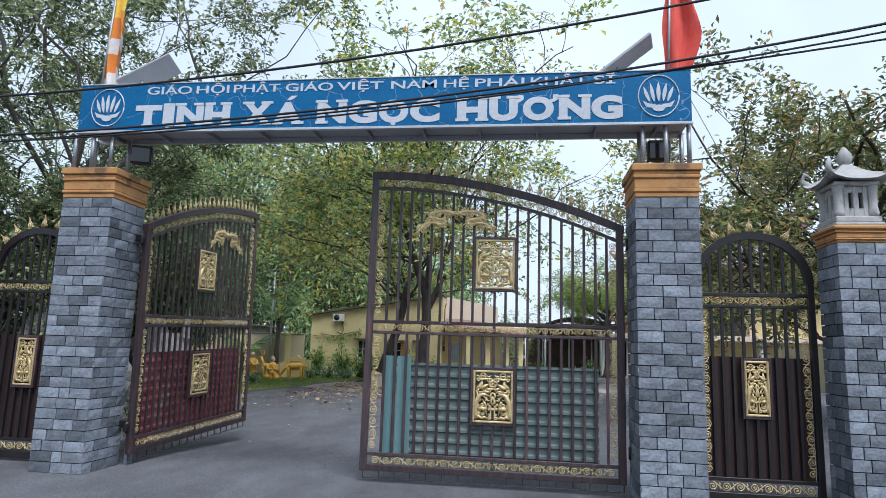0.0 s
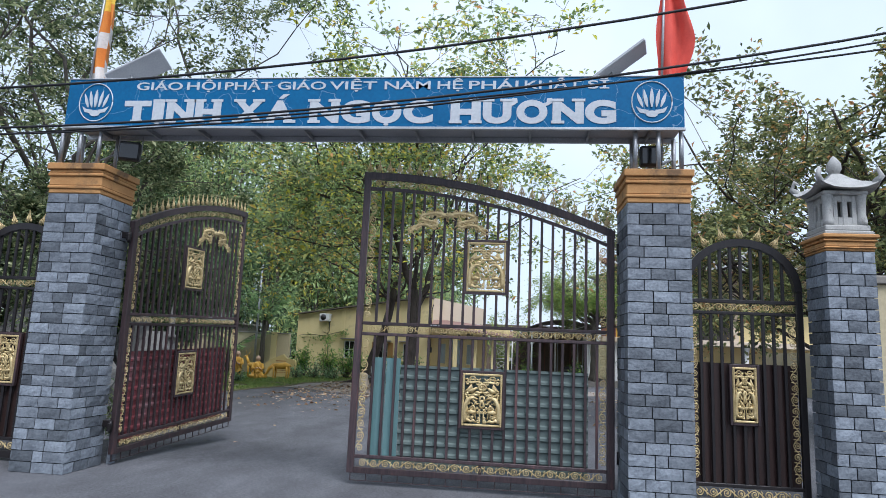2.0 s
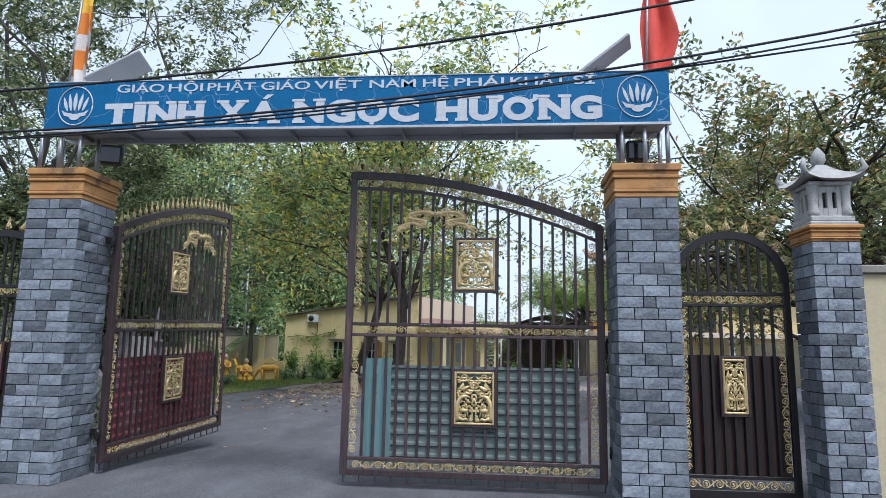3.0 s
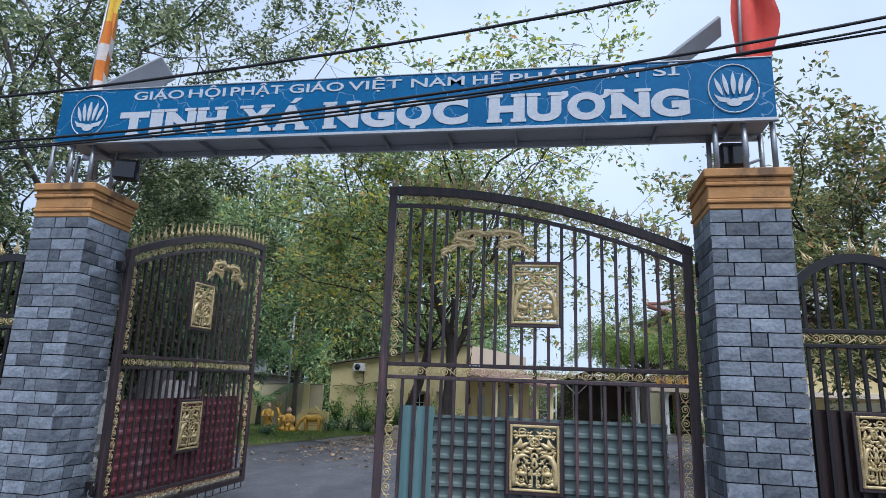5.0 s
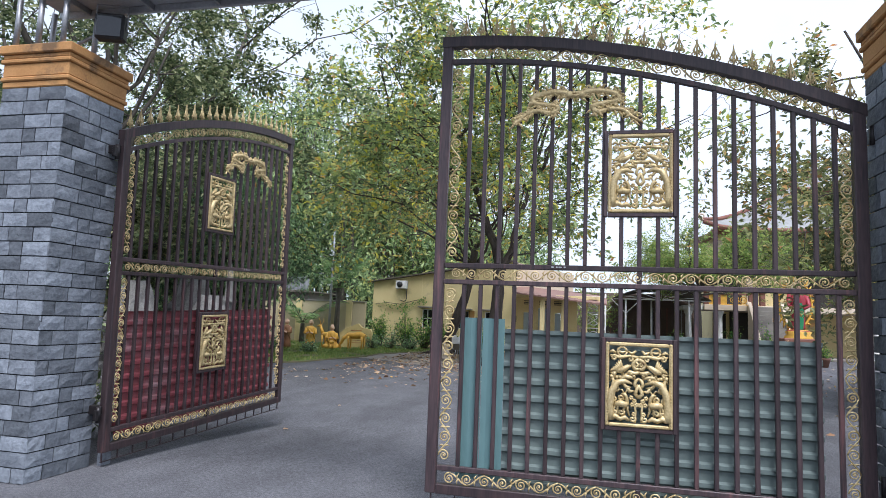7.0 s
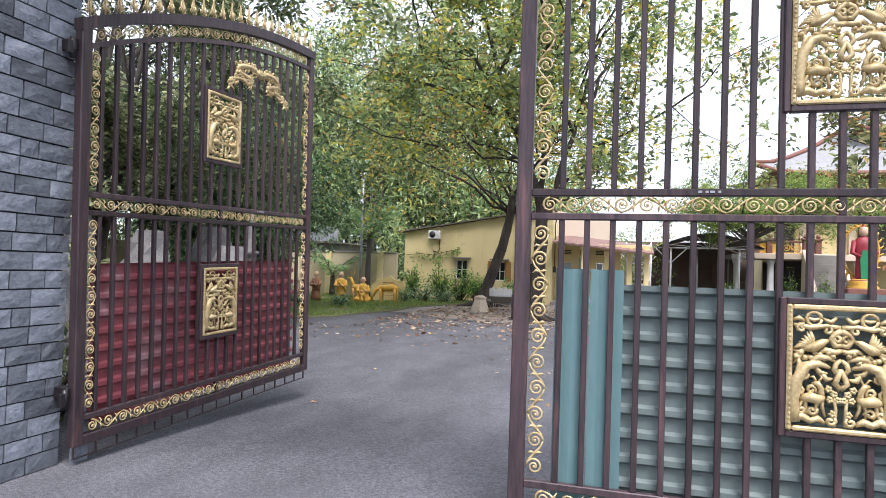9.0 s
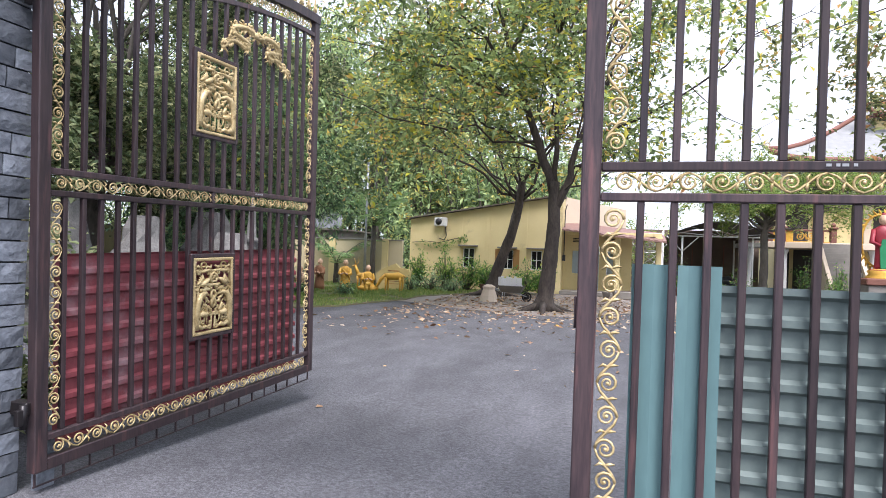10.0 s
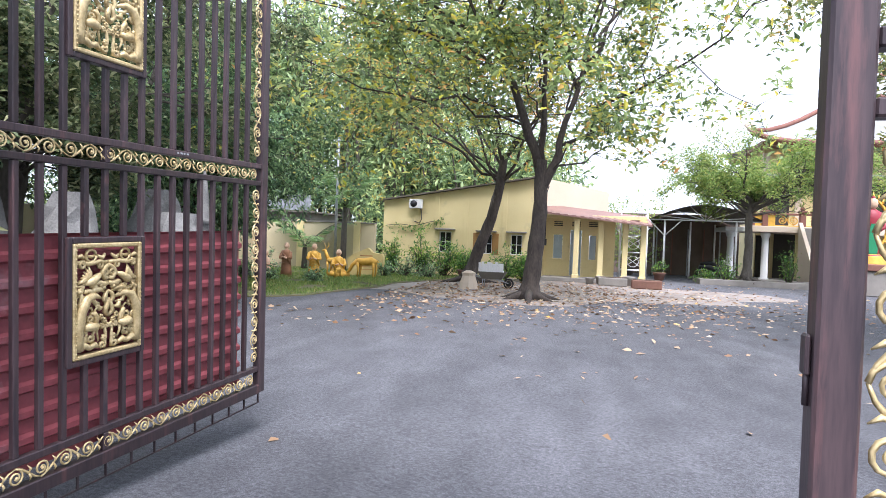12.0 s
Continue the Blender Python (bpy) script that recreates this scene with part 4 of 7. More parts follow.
def side_gate(m, label):
    sg = thing("side_gate", label, "gate", m, "arched side gates")
    w, zs, zt = 1.16, 2.13, 2.66
    hw = w / 2

    def ring(h0, r0x, r0z, inner, y0, y1, n=20):
        v, f = [], []
        for i in range(n + 1):
            a = math.pi * i / n
            for yy, k in ((y0, 0), (y1, 0), (y1, inner), (y0, inner)):
                v.append(((r0x - k) * math.cos(a), yy, h0 + (r0z - k) * math.sin(a)))
        for i in range(n):
            for k in range(4):
                f.append((i * 4 + k, i * 4 + (k + 1) % 4, i * 4 + 4 + (k + 1) % 4, i * 4 + 4 + k))
        f += [(0, 1, 2, 3), (n * 4, n * 4 + 3, n * 4 + 2, n * 4 + 1)]
        return Geo().add(v, f)

    part("arched_frame", ring(zs, hw, zt - zs, 0.075, -0.03, 0.03), M_BLACK, sg)
    for sx in (-1, 1):
        part("stile", Geo().box(sx * hw, sx * (hw - 0.06), -0.028, 0.028, 0.03, zs, 0.005), M_BLACK, sg)
        gl = Geo()
        scrolls(gl, lambda a, b: (sx * (hw - 0.108) + b, 0.26 + a), 1.62, 0.078)
        part("scroll_band", gl, M_GOLD, sg)
    for z0, z1 in ((0.03, 0.11), (0.215, 0.25), (1.885, 1.915), (2.0, 2.035)):
        part("rail", Geo().box(-hw + 0.061, hw - 0.061, -0.022, 0.022, z0, z1, 0.004), M_BLACK, sg)
    for z, wd in ((0.163, 0.095), (1.958, 0.082)):
        gl = Geo()
        scrolls(gl, lambda a, b: (-hw + 0.07 + a, z + b), w - 0.14, wd)
        part("scroll_band", gl, M_GOLD, sg)
    for i in range(9):
        x = -0.40 + i * 0.1
        part("bar", ME_BAR_BLACK, None, sg, m=scaled(x, 0, 2.035, zs + (zt - zs - 0.07) * math.sqrt(max(0.0, 1 - (x / (hw - 0.06)) ** 2)) + 0.01))
        if 3 <= i <= 5:
            part("bar", ME_BAR_BLACK, None, sg, m=scaled(x, 0, 0.25, 0.80))
            part("bar", ME_BAR_BLACK, None, sg, m=scaled(x, 0, 1.395, 1.885))
        else:
            part("bar", ME_BAR_BLACK, None, sg, m=scaled(x, 0, 0.25, 1.885))
    part("back_sheet", folds(-hw + 0.063, hw - 0.063, 0.030, 0.22, 1.40), M_PANEL, sg, "plain dark brown metal sheet")
    plaque(sg, -0.115, 0.115, 0.83, 1.365, 21, "tall gold openwork plaque of birds and deer")
    for i in range(11):
        a = math.pi * (i + 0.5) / 11
        part("finial", ME_FINIAL, None, sg, m=pose(hw * math.cos(a), 0, zs + (zt - zs) * math.sin(a) - 0.004) @ Matrix.Rotation(math.pi / 2 - a, 4, "Y") @ Matrix.Scale(1.15, 4))
    return sg


side_gate(pose(2.085, 6.6, 0), "closed arched side gate, dark iron with gold scrollwork")
side_gate(pose(-5.86, 6.6, 0), "closed arched side gate, dark iron with gold scrollwork")

# ---------------------------------------------------------------- sign over the gate
SX0, SX1, SY, SZ0, SZ1, SD = -5.14, 1.42, 6.05, 3.655, 4.185, 0.42
sign = thing("gate_sign", "long blue sign board with white Vietnamese lettering over the gate", "sign", pose((SX0 + SX1) / 2, SY, PILLAR_TOP))
HW, B0, B1 = (SX1 - SX0) / 2, SZ0 - PILLAR_TOP, SZ1 - PILLAR_TOP
part("face_panel", Geo().box(-HW, HW, 0.0, 0.02, B0, B1), M_BLUE, sign, "cracked blue painted face")
part("body", Geo().box(-HW, HW, 0.022, SD, B0 + 0.03, B1 - 0.003), M_UNDER, sign, "grey sheet box")
tr = part("trim", Geo().box(-HW - 0.01, HW + 0.01, -0.012, 0.03, B0 - 0.03, B0 - 0.001, 0.004).box(-HW - 0.01, HW + 0.01, SD - 0.03, SD, B0 - 0.03, B0 + 0.028, 0.004).box(-HW - 0.008, HW + 0.008, -0.008, 0.02, B1 + 0.001, B1 + 0.012, 0.003), M_TRIM, sign, "silver edge trim")
for i in range(11):
    x = -HW + 0.3 + i * (2 * HW - 0.6) / 10
    part("cross_rib", Geo().box(x - 0.012, x + 0.012, 0.03, SD - 0.031, B0 - 0.02, B0 + 0.028, 0.002), M_STEEL, sign)
for cx in (-HW + 0.34, HW - 0.31):
    em = Geo()
    n = 28
    ring_pts = [(cx + 0.195 * math.cos(2 * math.pi * i / n), -0.004, (B0 + B1) / 2 + 0.215 * math.sin(2 * math.pi * i / n)) for i in range(n + 1)]
    em.tube(ring_pts, 0.007, 4)
    cz = (B0 + B1) / 2
    for k, (ang, ln, wd) in enumerate(((-20, 0.165, 0.019), (20, 0.165, 0.019), (-10, 0.19, 0.020), (10, 0.19, 0.020), (0, 0.20, 0.022))):
        a = radians(ang)
        ax, az = math.sin(a), math.cos(a)
        pts = []
        for t in [i / 8 for i in range(9)]:
            wv = wd * math.sin(math.pi * min(t * 0.9 + 0.08, 1))
            pts.append((cx + ang * 0.0043 + ax * ln * t - az * wv, cz - 0.055 + az * ln * t + ax * wv))
        for t in [i / 8 for i in range(8, -1, -1)]:
            wv = wd * math.sin(math.pi * min(t * 0.9 + 0.08, 1))
            pts.append((cx + ang * 0.0043 + ax * ln * t + az * wv * 0.8, cz - 0.055 + az * ln * t - ax * wv * 0.8))
        em.plate(pts, -0.004 - 0.002 * k, -0.001)
    for sx in (-1, 1):
        em.plate([(cx + sx * 0.03, cz - 0.085), (cx + sx * 0.10, cz - 0.075), (cx + sx * 0.155, cz - 0.045), (cx + sx * 0.12, cz - 0.11), (cx + sx * 0.05, cz - 0.125)], -0.005, -0.001)
    em.plate([(cx + 0.06 * math.cos(t * 0.5236), cz - 0.125 + 0.035 * math.sin(t * 0.5236)) for t in range(12)], -0.007, -0.001)
    part("lotus_emblem", em, M_LETTER, sign, "white lotus in a ring")
# big capitals one by one; each accent is a piece of its own
CAPS = [("T", -0.04, 0.31), ("I", 0.29, 0.13), ("N", 0.45, 0.31), ("H", 0.775, 0.29), ("X", 1.21, 0.33), ("A", 1.55, 0.33), ("N", 2.04, 0.32), ("G", 2.38, 0.31), ("O", 2.71, 0.31), ("C", 3.04, 0.31), ("H", 3.53, 0.31), ("U", 3.86, 0.29), ("O", 4.20, 0.31), ("N", 4.56, 0.31), ("G", 4.88, 0.305)]
BASE = B0 + 0.055
SERIFS = {"T": ((0, 0),), "I": ((0, 0), (0, 1)), "N": ((-0.33, 0), (-0.36, 1), (0.33, 1)), "H": ((-0.33, 0), (0.33, 0), (-0.33, 1), (0.33, 1)), "X": ((-0.33, 0), (0.33, 0), (-0.32, 1), (0.32, 1)), "A": ((-0.35, 0), (0.35, 0)), "U": ((-0.33, 1), (0.33, 1))}
for ch, x, w in CAPS:
    lm = text_mesh(ch, 0.225, w, 0.058)
    sf = Geo()
    for u, v in SERIFS.get(ch, ()):
        sf.box(u * w - 0.066, u * w + 0.066, -0.0065, -0.001, -0.018 if v == 0 else 0.215, 0.012 if v == 0 else 0.243)
    if sf.v:
        sm = sf.mesh("serif")
        bm = bmesh.new()
        bm.from_mesh(lm)
        bm.from_mesh(sm)
        bm.to_mesh(lm)
        bm.free()
    part("letter", lm, M_LETTER, sign, m=pose(x - 2.56 + w / 2, -0.001, BASE))
for x, z, pts in ((0.355 - 2.56, -0.032, 8), (2.865 - 2.56, -0.032, 8)):
    part("accent", Geo().plate([(x + 0.028 * math.cos(2 * math.pi * i / pts), BASE + z + 0.014 * math.sin(2 * math.pi * i / pts)) for i in range(pts)], -0.005, -0.001), M_LETTER, sign)
x = 1.715 - 2.56
part("accent", Geo().plate([(x - 0.02, BASE + 0.25), (x + 0.03, BASE + 0.25), (x + 0.10, BASE + 0.30), (x + 0.03, BASE + 0.30)], -0.005, -0.001), M_LETTER, sign)
for x in (4.15 - 2.56, 4.50 - 2.56):
    part("accent", Geo().plate([(x - 0.05, BASE + 0.19), (x + 0.0, BASE + 0.205), (x + 0.005, BASE + 0.25), (x + 0.055, BASE + 0.25), (x + 0.06, BASE + 0.205), (x + 0.02, BASE + 0.175), (x - 0.04, BASE + 0.16)], -0.0055, -0.001), M_LETTER, sign)
LINE = [("GIÁO", 0.0, 0.50), ("HỘI", 0.55, 0.36), ("PHẬT", 0.96, 0.50), ("GIÁO", 1.52, 0.50), ("VIỆT", 2.06, 0.48), ("NAM", 2.62, 0.46), ("HỆ", 3.15, 0.25), ("PHÁI", 3.46, 0.48), ("KHẤT", 4.0, 0.54), ("SĨ", 4.60, 0.20)]
for word, x, w in LINE:
    part("word", text_mesh(word, 0.090, w * 1.05, 0.012), M_LETTER, sign, m=pose(x * 1.05 - 2.483 + w * 0.525, -0.001, B0 + 0.408))
for x0 in (-5.26, 0.88):
    for k, (dx, dy) in enumerate(((0.06, 0.06), (0.28, 0.05), (0.50, 0.06), (0.08, 0.36), (0.5, 0.36))):
        x = x0 + 0.02 + dx - (SX0 + SX1) / 2
        part("post", Geo().tube([(x, dy, 0.0), (x, dy, B0 - 0.0)], 0.022, 8), M_STEEL, sign, "grey steel post")
    part("brace", Geo().tube([(x0 + 0.1 - (SX0 + SX1) / 2, 0.36, 0.03), (x0 + 0.52 - (SX0 + SX1) / 2, 0.36, 0.2)], 0.014, 6), M_STEEL, sign)


def flood_lamp(x, y, z, rz):
    fl = thing("flood_lamp", "black floodlight housing under the sign", "lamp", pose(x, y, z, 0, 0, rz), "floodlights under the sign")
    part("housing", Geo().box(-0.11, 0.11, -0.05, 0.05, -0.09, 0.12, 0.015), M_DARK, fl)
    part("lens", Geo().box(-0.095, 0.095, -0.058, -0.051, -0.075, 0.09, 0.004), M_WINDOW, fl)
    part("bracket", Geo().tube([(-0.12, 0, 0.0), (-0.12, 0, 0.2), (0.12, 0, 0.2), (0.12, 0, 0.0)], 0.008, 5), M_STEEL, fl)


flood_lamp(-4.52, 6.33, 3.44, 20)
flood_lamp(1.16, 6.36, 3.44, 0)


def solar_lamp(x, y, z, turn, tilt, roll):
    sl = thing("solar_lamp", "grey solar street lamp panel fixed on top of the sign", "lamp", pose(x, y, z, 0, 0, turn), "solar lamps on the sign")
    part("panel", Geo().box(-0.33, 0.33, -0.13, 0.13, -0.018, 0.018, 0.008), M_SOLAR, sl, m=pose(0.12, 0, 0.19, 0, -tilt, 0) @ pose(0, 0, 0, roll, 0, 0))
    part("stem", Geo().tube([(0.05, 0, -0.02), (0.05, 0, 0.16)], 0.016, 6), M_STEEL, sl)
    part("clamp", Geo().box(-0.08, 0.1, -0.05, 0.05, -0.02, 0.01, 0.005), M_STEEL, sl)


solar_lamp(-4.62, 6.25, SZ1 + 0.015, 12, 33, -42)
solar_lamp(0.70, 6.25, SZ1 + 0.015, -10, 36, -8)


def flag(x, y, z0, z1, wide, bands, label, lean, shape, slant):
    """A limp flag that hangs in folds along its pole."""
    fl = thing("flag", label, "flag", pose(x, y, z0), "flags on the sign")
    part("pole", Geo().tube([(0, 0, -0.12), (lean * 0.6, 0, (z1 - z0) + 0.15)], 0.014, 8), M_STEEL, fl)
    nz, nx2 = 16, 9
    edges = [b[0] for b in bands] + [1.0]
    for bi, (a, material) in enumerate(bands):
        e = edges[bi + 1]
        v, f = [], []
        for j in range(nz + 1):
            t = a + (e - a) * j / nz
            z = (z1 - z0) * t
            ww = wide * (shape[0] + (shape[1] - shape[0]) * math.sin(math.pi * min(t / shape[2], 1.0) * 0.5) - shape[3] * max(t - shape[2], 0))
            for i in range(nx2):
                q = i / (nx2 - 1)
                v.append((lean * 0.6 * t + ww * q - ww * 0.15 + 0.015 * math.sin(t * 9 + q * 4), 0.06 * math.sin(q * 10 + t * 3.0) * (0.4 + q) + 0.02, z + slant * q * ww))
        for j in range(nz):
            for i in range(nx2 - 1):
                f.append((j * nx2 + i, j * nx2 + i + 1, (j + 1) * nx2 + i + 1, (j + 1) * nx2 + i))
        part("cloth", Geo().add(v, f, True), material, fl)
    return fl


flag(-5.13, 6.32, SZ1 - 0.02, SZ1 + 1.35, 0.30, ((0.0, M_FLAG_O), (0.02, M_FLAG_W), (0.17, M_FLAG_O), (0.35, M_FLAG_W), (0.50, M_FLAG_O), (0.70, M_FLAG_Y)), "limp striped Buddhist flag in orange, white and yellow", 0.12, (0.85, 0.62, 1.0, 0.0), 0.55)
flag(1.27, 6.35, SZ1 + 0.0, SZ1 + 1.35, 0.35, ((0.0, M_FLAG_RED),), "limp red national flag on a pole", 0.10, (0.62, 1.0, 0.45, 0.85), -0.16)

# ---------------------------------------------------------------- overhead cables
def cable(a, b, sag, r=0.011):
    pts = [(a[0] + (b[0] - a[0]) * t, a[1] + (b[1] - a[1]) * t, a[2] + (b[2] - a[2]) * t - sag * 4 * t * (1 - t)) for t in [i / 30 for i in range(31)]]
    solid("overhead_cable", Geo().tube(pts, r, 6), M_CABLE, "black overhead cable sagging in front of the sign", "cable", group="overhead cables")

# ---------------------------------------------------------------- yellow house across the yard
HY = 30.0
house = thing("yellow_house", "single-storey yellow house with a sloping roof and a columned porch", "house", pose(-7.4, HY, LOW))
hx0, hx1 = -3.25, 3.25
W = Geo()
# gable wall with three window openings
zb, zl, zr = 0.0, 2.92, 3.98
wins = [(-0.62, 0.50, 0.92, 1.75), (1.05, 0.48, 0.92, 1.72), (2.25, 0.46, 0.92, 1.72)]


def roofline(x):
    return zl + (zr - zl) * (x - hx0) / (hx1 - hx0)


cols = sorted([hx0, hx1] + [w[0] - w[1] / 2 for w in wins] + [w[0] + w[1] / 2 for w in wins])
for i in range(len(cols) - 1):
    a, b = cols[i], cols[i + 1]
    op = [w for w in wins if abs((a + b) / 2 - w[0]) < w[1] / 2]
    spans = [(zb, None)] if not op else [(zb, op[0][2]), (op[0][3], None)]
    for z0, z1 in spans:
        ta, tb = (roofline(a), roofline(b)) if z1 is None else (z1, z1)
        W.add([(a, 0, z0), (b, 0, z0), (b, 0, tb), (a, 0, ta), (a, 0.2, z0), (b, 0.2, z0), (b, 0.2, tb), (a, 0.2, ta)], [(0, 1, 2, 3), (4, 7, 6, 5), (0, 4, 5, 1), (3, 2, 6, 7), (0, 3, 7, 4), (1, 5, 6, 2)])
W.weld = True
part("wall", W, M_YELLOW, house, "yellow painted gable wall")
part("side_wall", Geo().box(hx0, hx0 + 0.2, 0.201, 7.0, 0, zl - 0.02), M_YELLOW, house)
part("side_wall", Geo().box(hx1 - 0.2, hx1, 0.201, 7.0, 0, zr - 0.02), M_YELLOW, house)
part("back_wall", Geo().box(hx0 + 0.201, hx1 - 0.201, 6.8, 7.0, 0, zl - 0.02), M_YELLOW, house)
for x in (-1.85, -1.25 + 0.25, 0.2, 1.75):
    part("pilaster", Geo().box(x - 0.09, x + 0.09, -0.03, -0.001, 0, roofline(x) - 0.1, 0.004), M_YELLOW, house)
rf = Geo()
n = 40
for i in range(n):
    t0, t1 = i / n, (i + 1) / n
    xa, xb = hx0 - 0.25 + (hx1 - hx0 + 0.3) * t0, hx0 - 0.25 + (hx1 - hx0 + 0.3) * t1
    rf.add([(xa, -0.22, roofline(xa) + 0.02), (xb, -0.22, roofline(xb) + 0.02), (xb, 7.2, roofline(xb) + 0.02), (xa, 7.2, roofline(xa) + 0.02), (xa, -0.22, roofline(xa) + 0.06 + 0.02 * (i % 2)), (xb, -0.22, roofline(xb) + 0.06 + 0.02 * (i % 2)), (xb, 7.2, roofline(xb) + 0.06), (xa, 7.2, roofline(xa) + 0.06)], [(0, 1, 2, 3), (4, 7, 6, 5), (0, 4, 5, 1), (3, 2, 6, 7), (0, 3, 7, 4), (1, 5, 6, 2)])
part("roof", rf, M_ROOFEDGE, house, "dark weathered roof edge")
for k, (cx, w, z0, z1) in enumerate(wins):
    win = part("window", Geo().box(cx - w / 2, cx + w / 2, 0.10, 0.115, z0, z1), M_WINDOW, house, "dark barred window")
    fr = Geo()
    for a, b, c, d in ((cx - w / 2, cx - w / 2 + 0.035, z0, z1), (cx + w / 2 - 0.035, cx + w / 2, z0, z1), (cx - w / 2 + 0.036, cx + w / 2 - 0.036, z0, z0 + 0.035), (cx - w / 2 + 0.036, cx + w / 2 - 0.036, z1 - 0.035, z1), (cx - 0.018, cx + 0.018, z0 + 0.036, z1 - 0.036)):
        fr.box(a, b, 0.05, 0.099, c, d, 0.004)
    fr.box(cx - w / 2 + 0.036, cx + w / 2 - 0.036, 0.05, 0.085, (z0 + z1) / 2 - 0.012, (z0 + z1) / 2 + 0.012)
    part("window_frame", fr, M_WHITE, win)
    part("hood", Geo().box(cx - w / 2 - 0.16, cx + w / 2 + 0.16, -0.25, -0.001, z1 + 0.06, z1 + 0.12, 0.01), M_CONC, house, "concrete window hood")
for cx, sg in ((0.66, 1), (1.42, -1)):
    part("shutter", Geo().box(cx - 0.13, cx + 0.13, -0.05, -0.012, 0.9, 1.74, 0.005), M_SHUTTER, house, "open brown wooden shutter")
ac = thing("air_conditioner", "white outdoor air-conditioner unit on the yellow wall", "air conditioner", pose(-9.25, HY - 0.03, 2.72) @ Matrix.Scale(0.74, 4))
part("case", Geo().box(-0.36, 0.36, -0.28, -0.001, -0.24, 0.24, 0.02), M_WHITE, ac)
part("fan_grille", Geo().tube([(-0.1, -0.283, 0), (-0.1, -0.296, 0)], 0.19, 18), M_DARK, ac, "round dark fan grille")
part("bracket", Geo().box(-0.3, -0.26, -0.3, 0, -0.28, -0.241).box(0.26, 0.3, -0.3, 0, -0.28, -0.241), M_STEEL, ac)
part("pipe", Geo().tube([(0.25, -0.05, -0.24), (0.32, -0.03, -0.8), (0.2, -0.03, -1.05), (-0.1, -0.03, -0.95)], 0.025, 6), M_DARK, ac)

# porch wing beside the gable
PY = 30.9
px0, px1 = 3.25, 7.05
wing = Geo()
holes = [(3.62, 3.98, 0.85, 1.80), (4.28, 4.72, 0.18, 2.0), (5.02, 5.28, 0.85, 1.8)]
cols = sorted([px0, 6.0] + [h[0] for h in holes] + [h[1] for h in holes])
for i in range(len(cols) - 1):
    a, b = cols[i], cols[i + 1]
    op = [h for h in holes if h[0] - 1e-6 <= a and b <= h[1] + 1e-6]
    for z0, z1 in ([(0, 2.55)] if not op else [(0, op[0][2]), (op[0][3], 2.55)]):
        wing.box(a, b, PY - HY, PY - HY + 0.2, z0, z1)
wing.weld = True
part("porch_wall", wing, M_YELLOW, house, "yellow porch wall")
part("upper_wall", Geo().add([(3.251, PY - HY + 0.3, 2.9), (5.75, PY - HY + 2.4, 2.9), (5.75, PY - HY + 2.4, 3.72), (3.251, PY - HY + 0.3, 4.06), (3.251, PY - HY + 0.5, 2.9), (5.75, PY - HY + 2.6, 2.9), (5.75, PY - HY + 2.6, 3.72), (3.251, PY - HY + 0.5, 4.06)], [(0, 1, 2, 3), (4, 7, 6, 5), (0, 4, 5, 1), (3, 2, 6, 7), (0, 3, 7, 4), (1, 5, 6, 2)]), M_BEIGE, house, "beige upper wall above the porch roof")
part("floor_slab", Geo().box(3.251, 7.1, -0.35, PY - HY - 0.001, 0.0, 0.16, 0.02).box(6.4, 7.3, -0.6, -0.351, 0.0, 0.08, 0.02), M_CONC, house, "low concrete porch floor")
pr = Geo()
n = 26
for i in range(n):
    xa, xb = 3.3 + (7.25 - 3.3) * i / n, 3.3 + (7.25 - 3.3) * (i + 1) / n
    h = 0.025 * (i % 2)
    za, zb2 = 3.02 - 0.10 * (xa - 3.3), 3.02 - 0.10 * (xb - 3.3)
    pr.add([(xa, -0.55, za - 0.40 + h), (xb, -0.55, zb2 - 0.40 + h), (xb, 1.75, zb2 + 0.03), (xa, 1.75, za + 0.03), (xa, -0.55, za - 0.45), (xb, -0.55, zb2 - 0.45), (xb, 1.75, zb2), (xa, 1.75, za)], [(0, 3, 2, 1), (4, 5, 6, 7), (0, 1, 5, 4), (2, 3, 7, 6), (0, 4, 7, 3), (1, 2, 6, 5)])
pr.weld = True
part("porch_roof", pr, M_ROOFRED, house, "faded red-brown corrugated porch roof")
for x, y in ((4.55, -0.2), (5.45, 0.1), (6.35, 0.1), (7.0, 0.1), (5.65, 1.2)):
    part("porch_column", Geo().box(x - 0.10, x + 0.10, y - 0.1, y + 0.1, 0.161, 2.32, 0.012).box(x - 0.14, x + 0.14, y - 0.14, y + 0.14, 2.321, 2.42, 0.01).box(x - 0.13, x + 0.13, y - 0.13, y + 0.13, 0.162, 0.30, 0.01), M_YELLOW, house, "pale yellow square column")
part("beam", Geo().box(3.3, 7.1, 0.0, 0.18, 2.425, 2.56, 0.01), M_YELLOW, house)
part("door", Geo().box(4.29, 4.71, PY - HY + 0.05, PY - HY + 0.09, 0.19, 1.99, 0.005).box(4.34, 4.66, PY - HY + 0.035, PY - HY + 0.051, 0.3, 0.95, 0.01).box(4.34, 4.66, PY - HY + 0.035, PY - HY + 0.051, 1.05, 1.9, 0.01), M_DOORBLUE, house, "pale grey-blue panelled door")
for a, b in ((3.62, 3.98), (5.02, 5.28)):
    part("window", Geo().box(a + 0.01, b - 0.01, PY - HY + 0.06, PY - HY + 0.08, 0.86, 1.79).box((a + b) / 2 - 0.012, (a + b) / 2 + 0.012, PY - HY + 0.03, PY - HY + 0.059, 0.86, 1.79), M_DOORBLUE, house, "pale shuttered window")
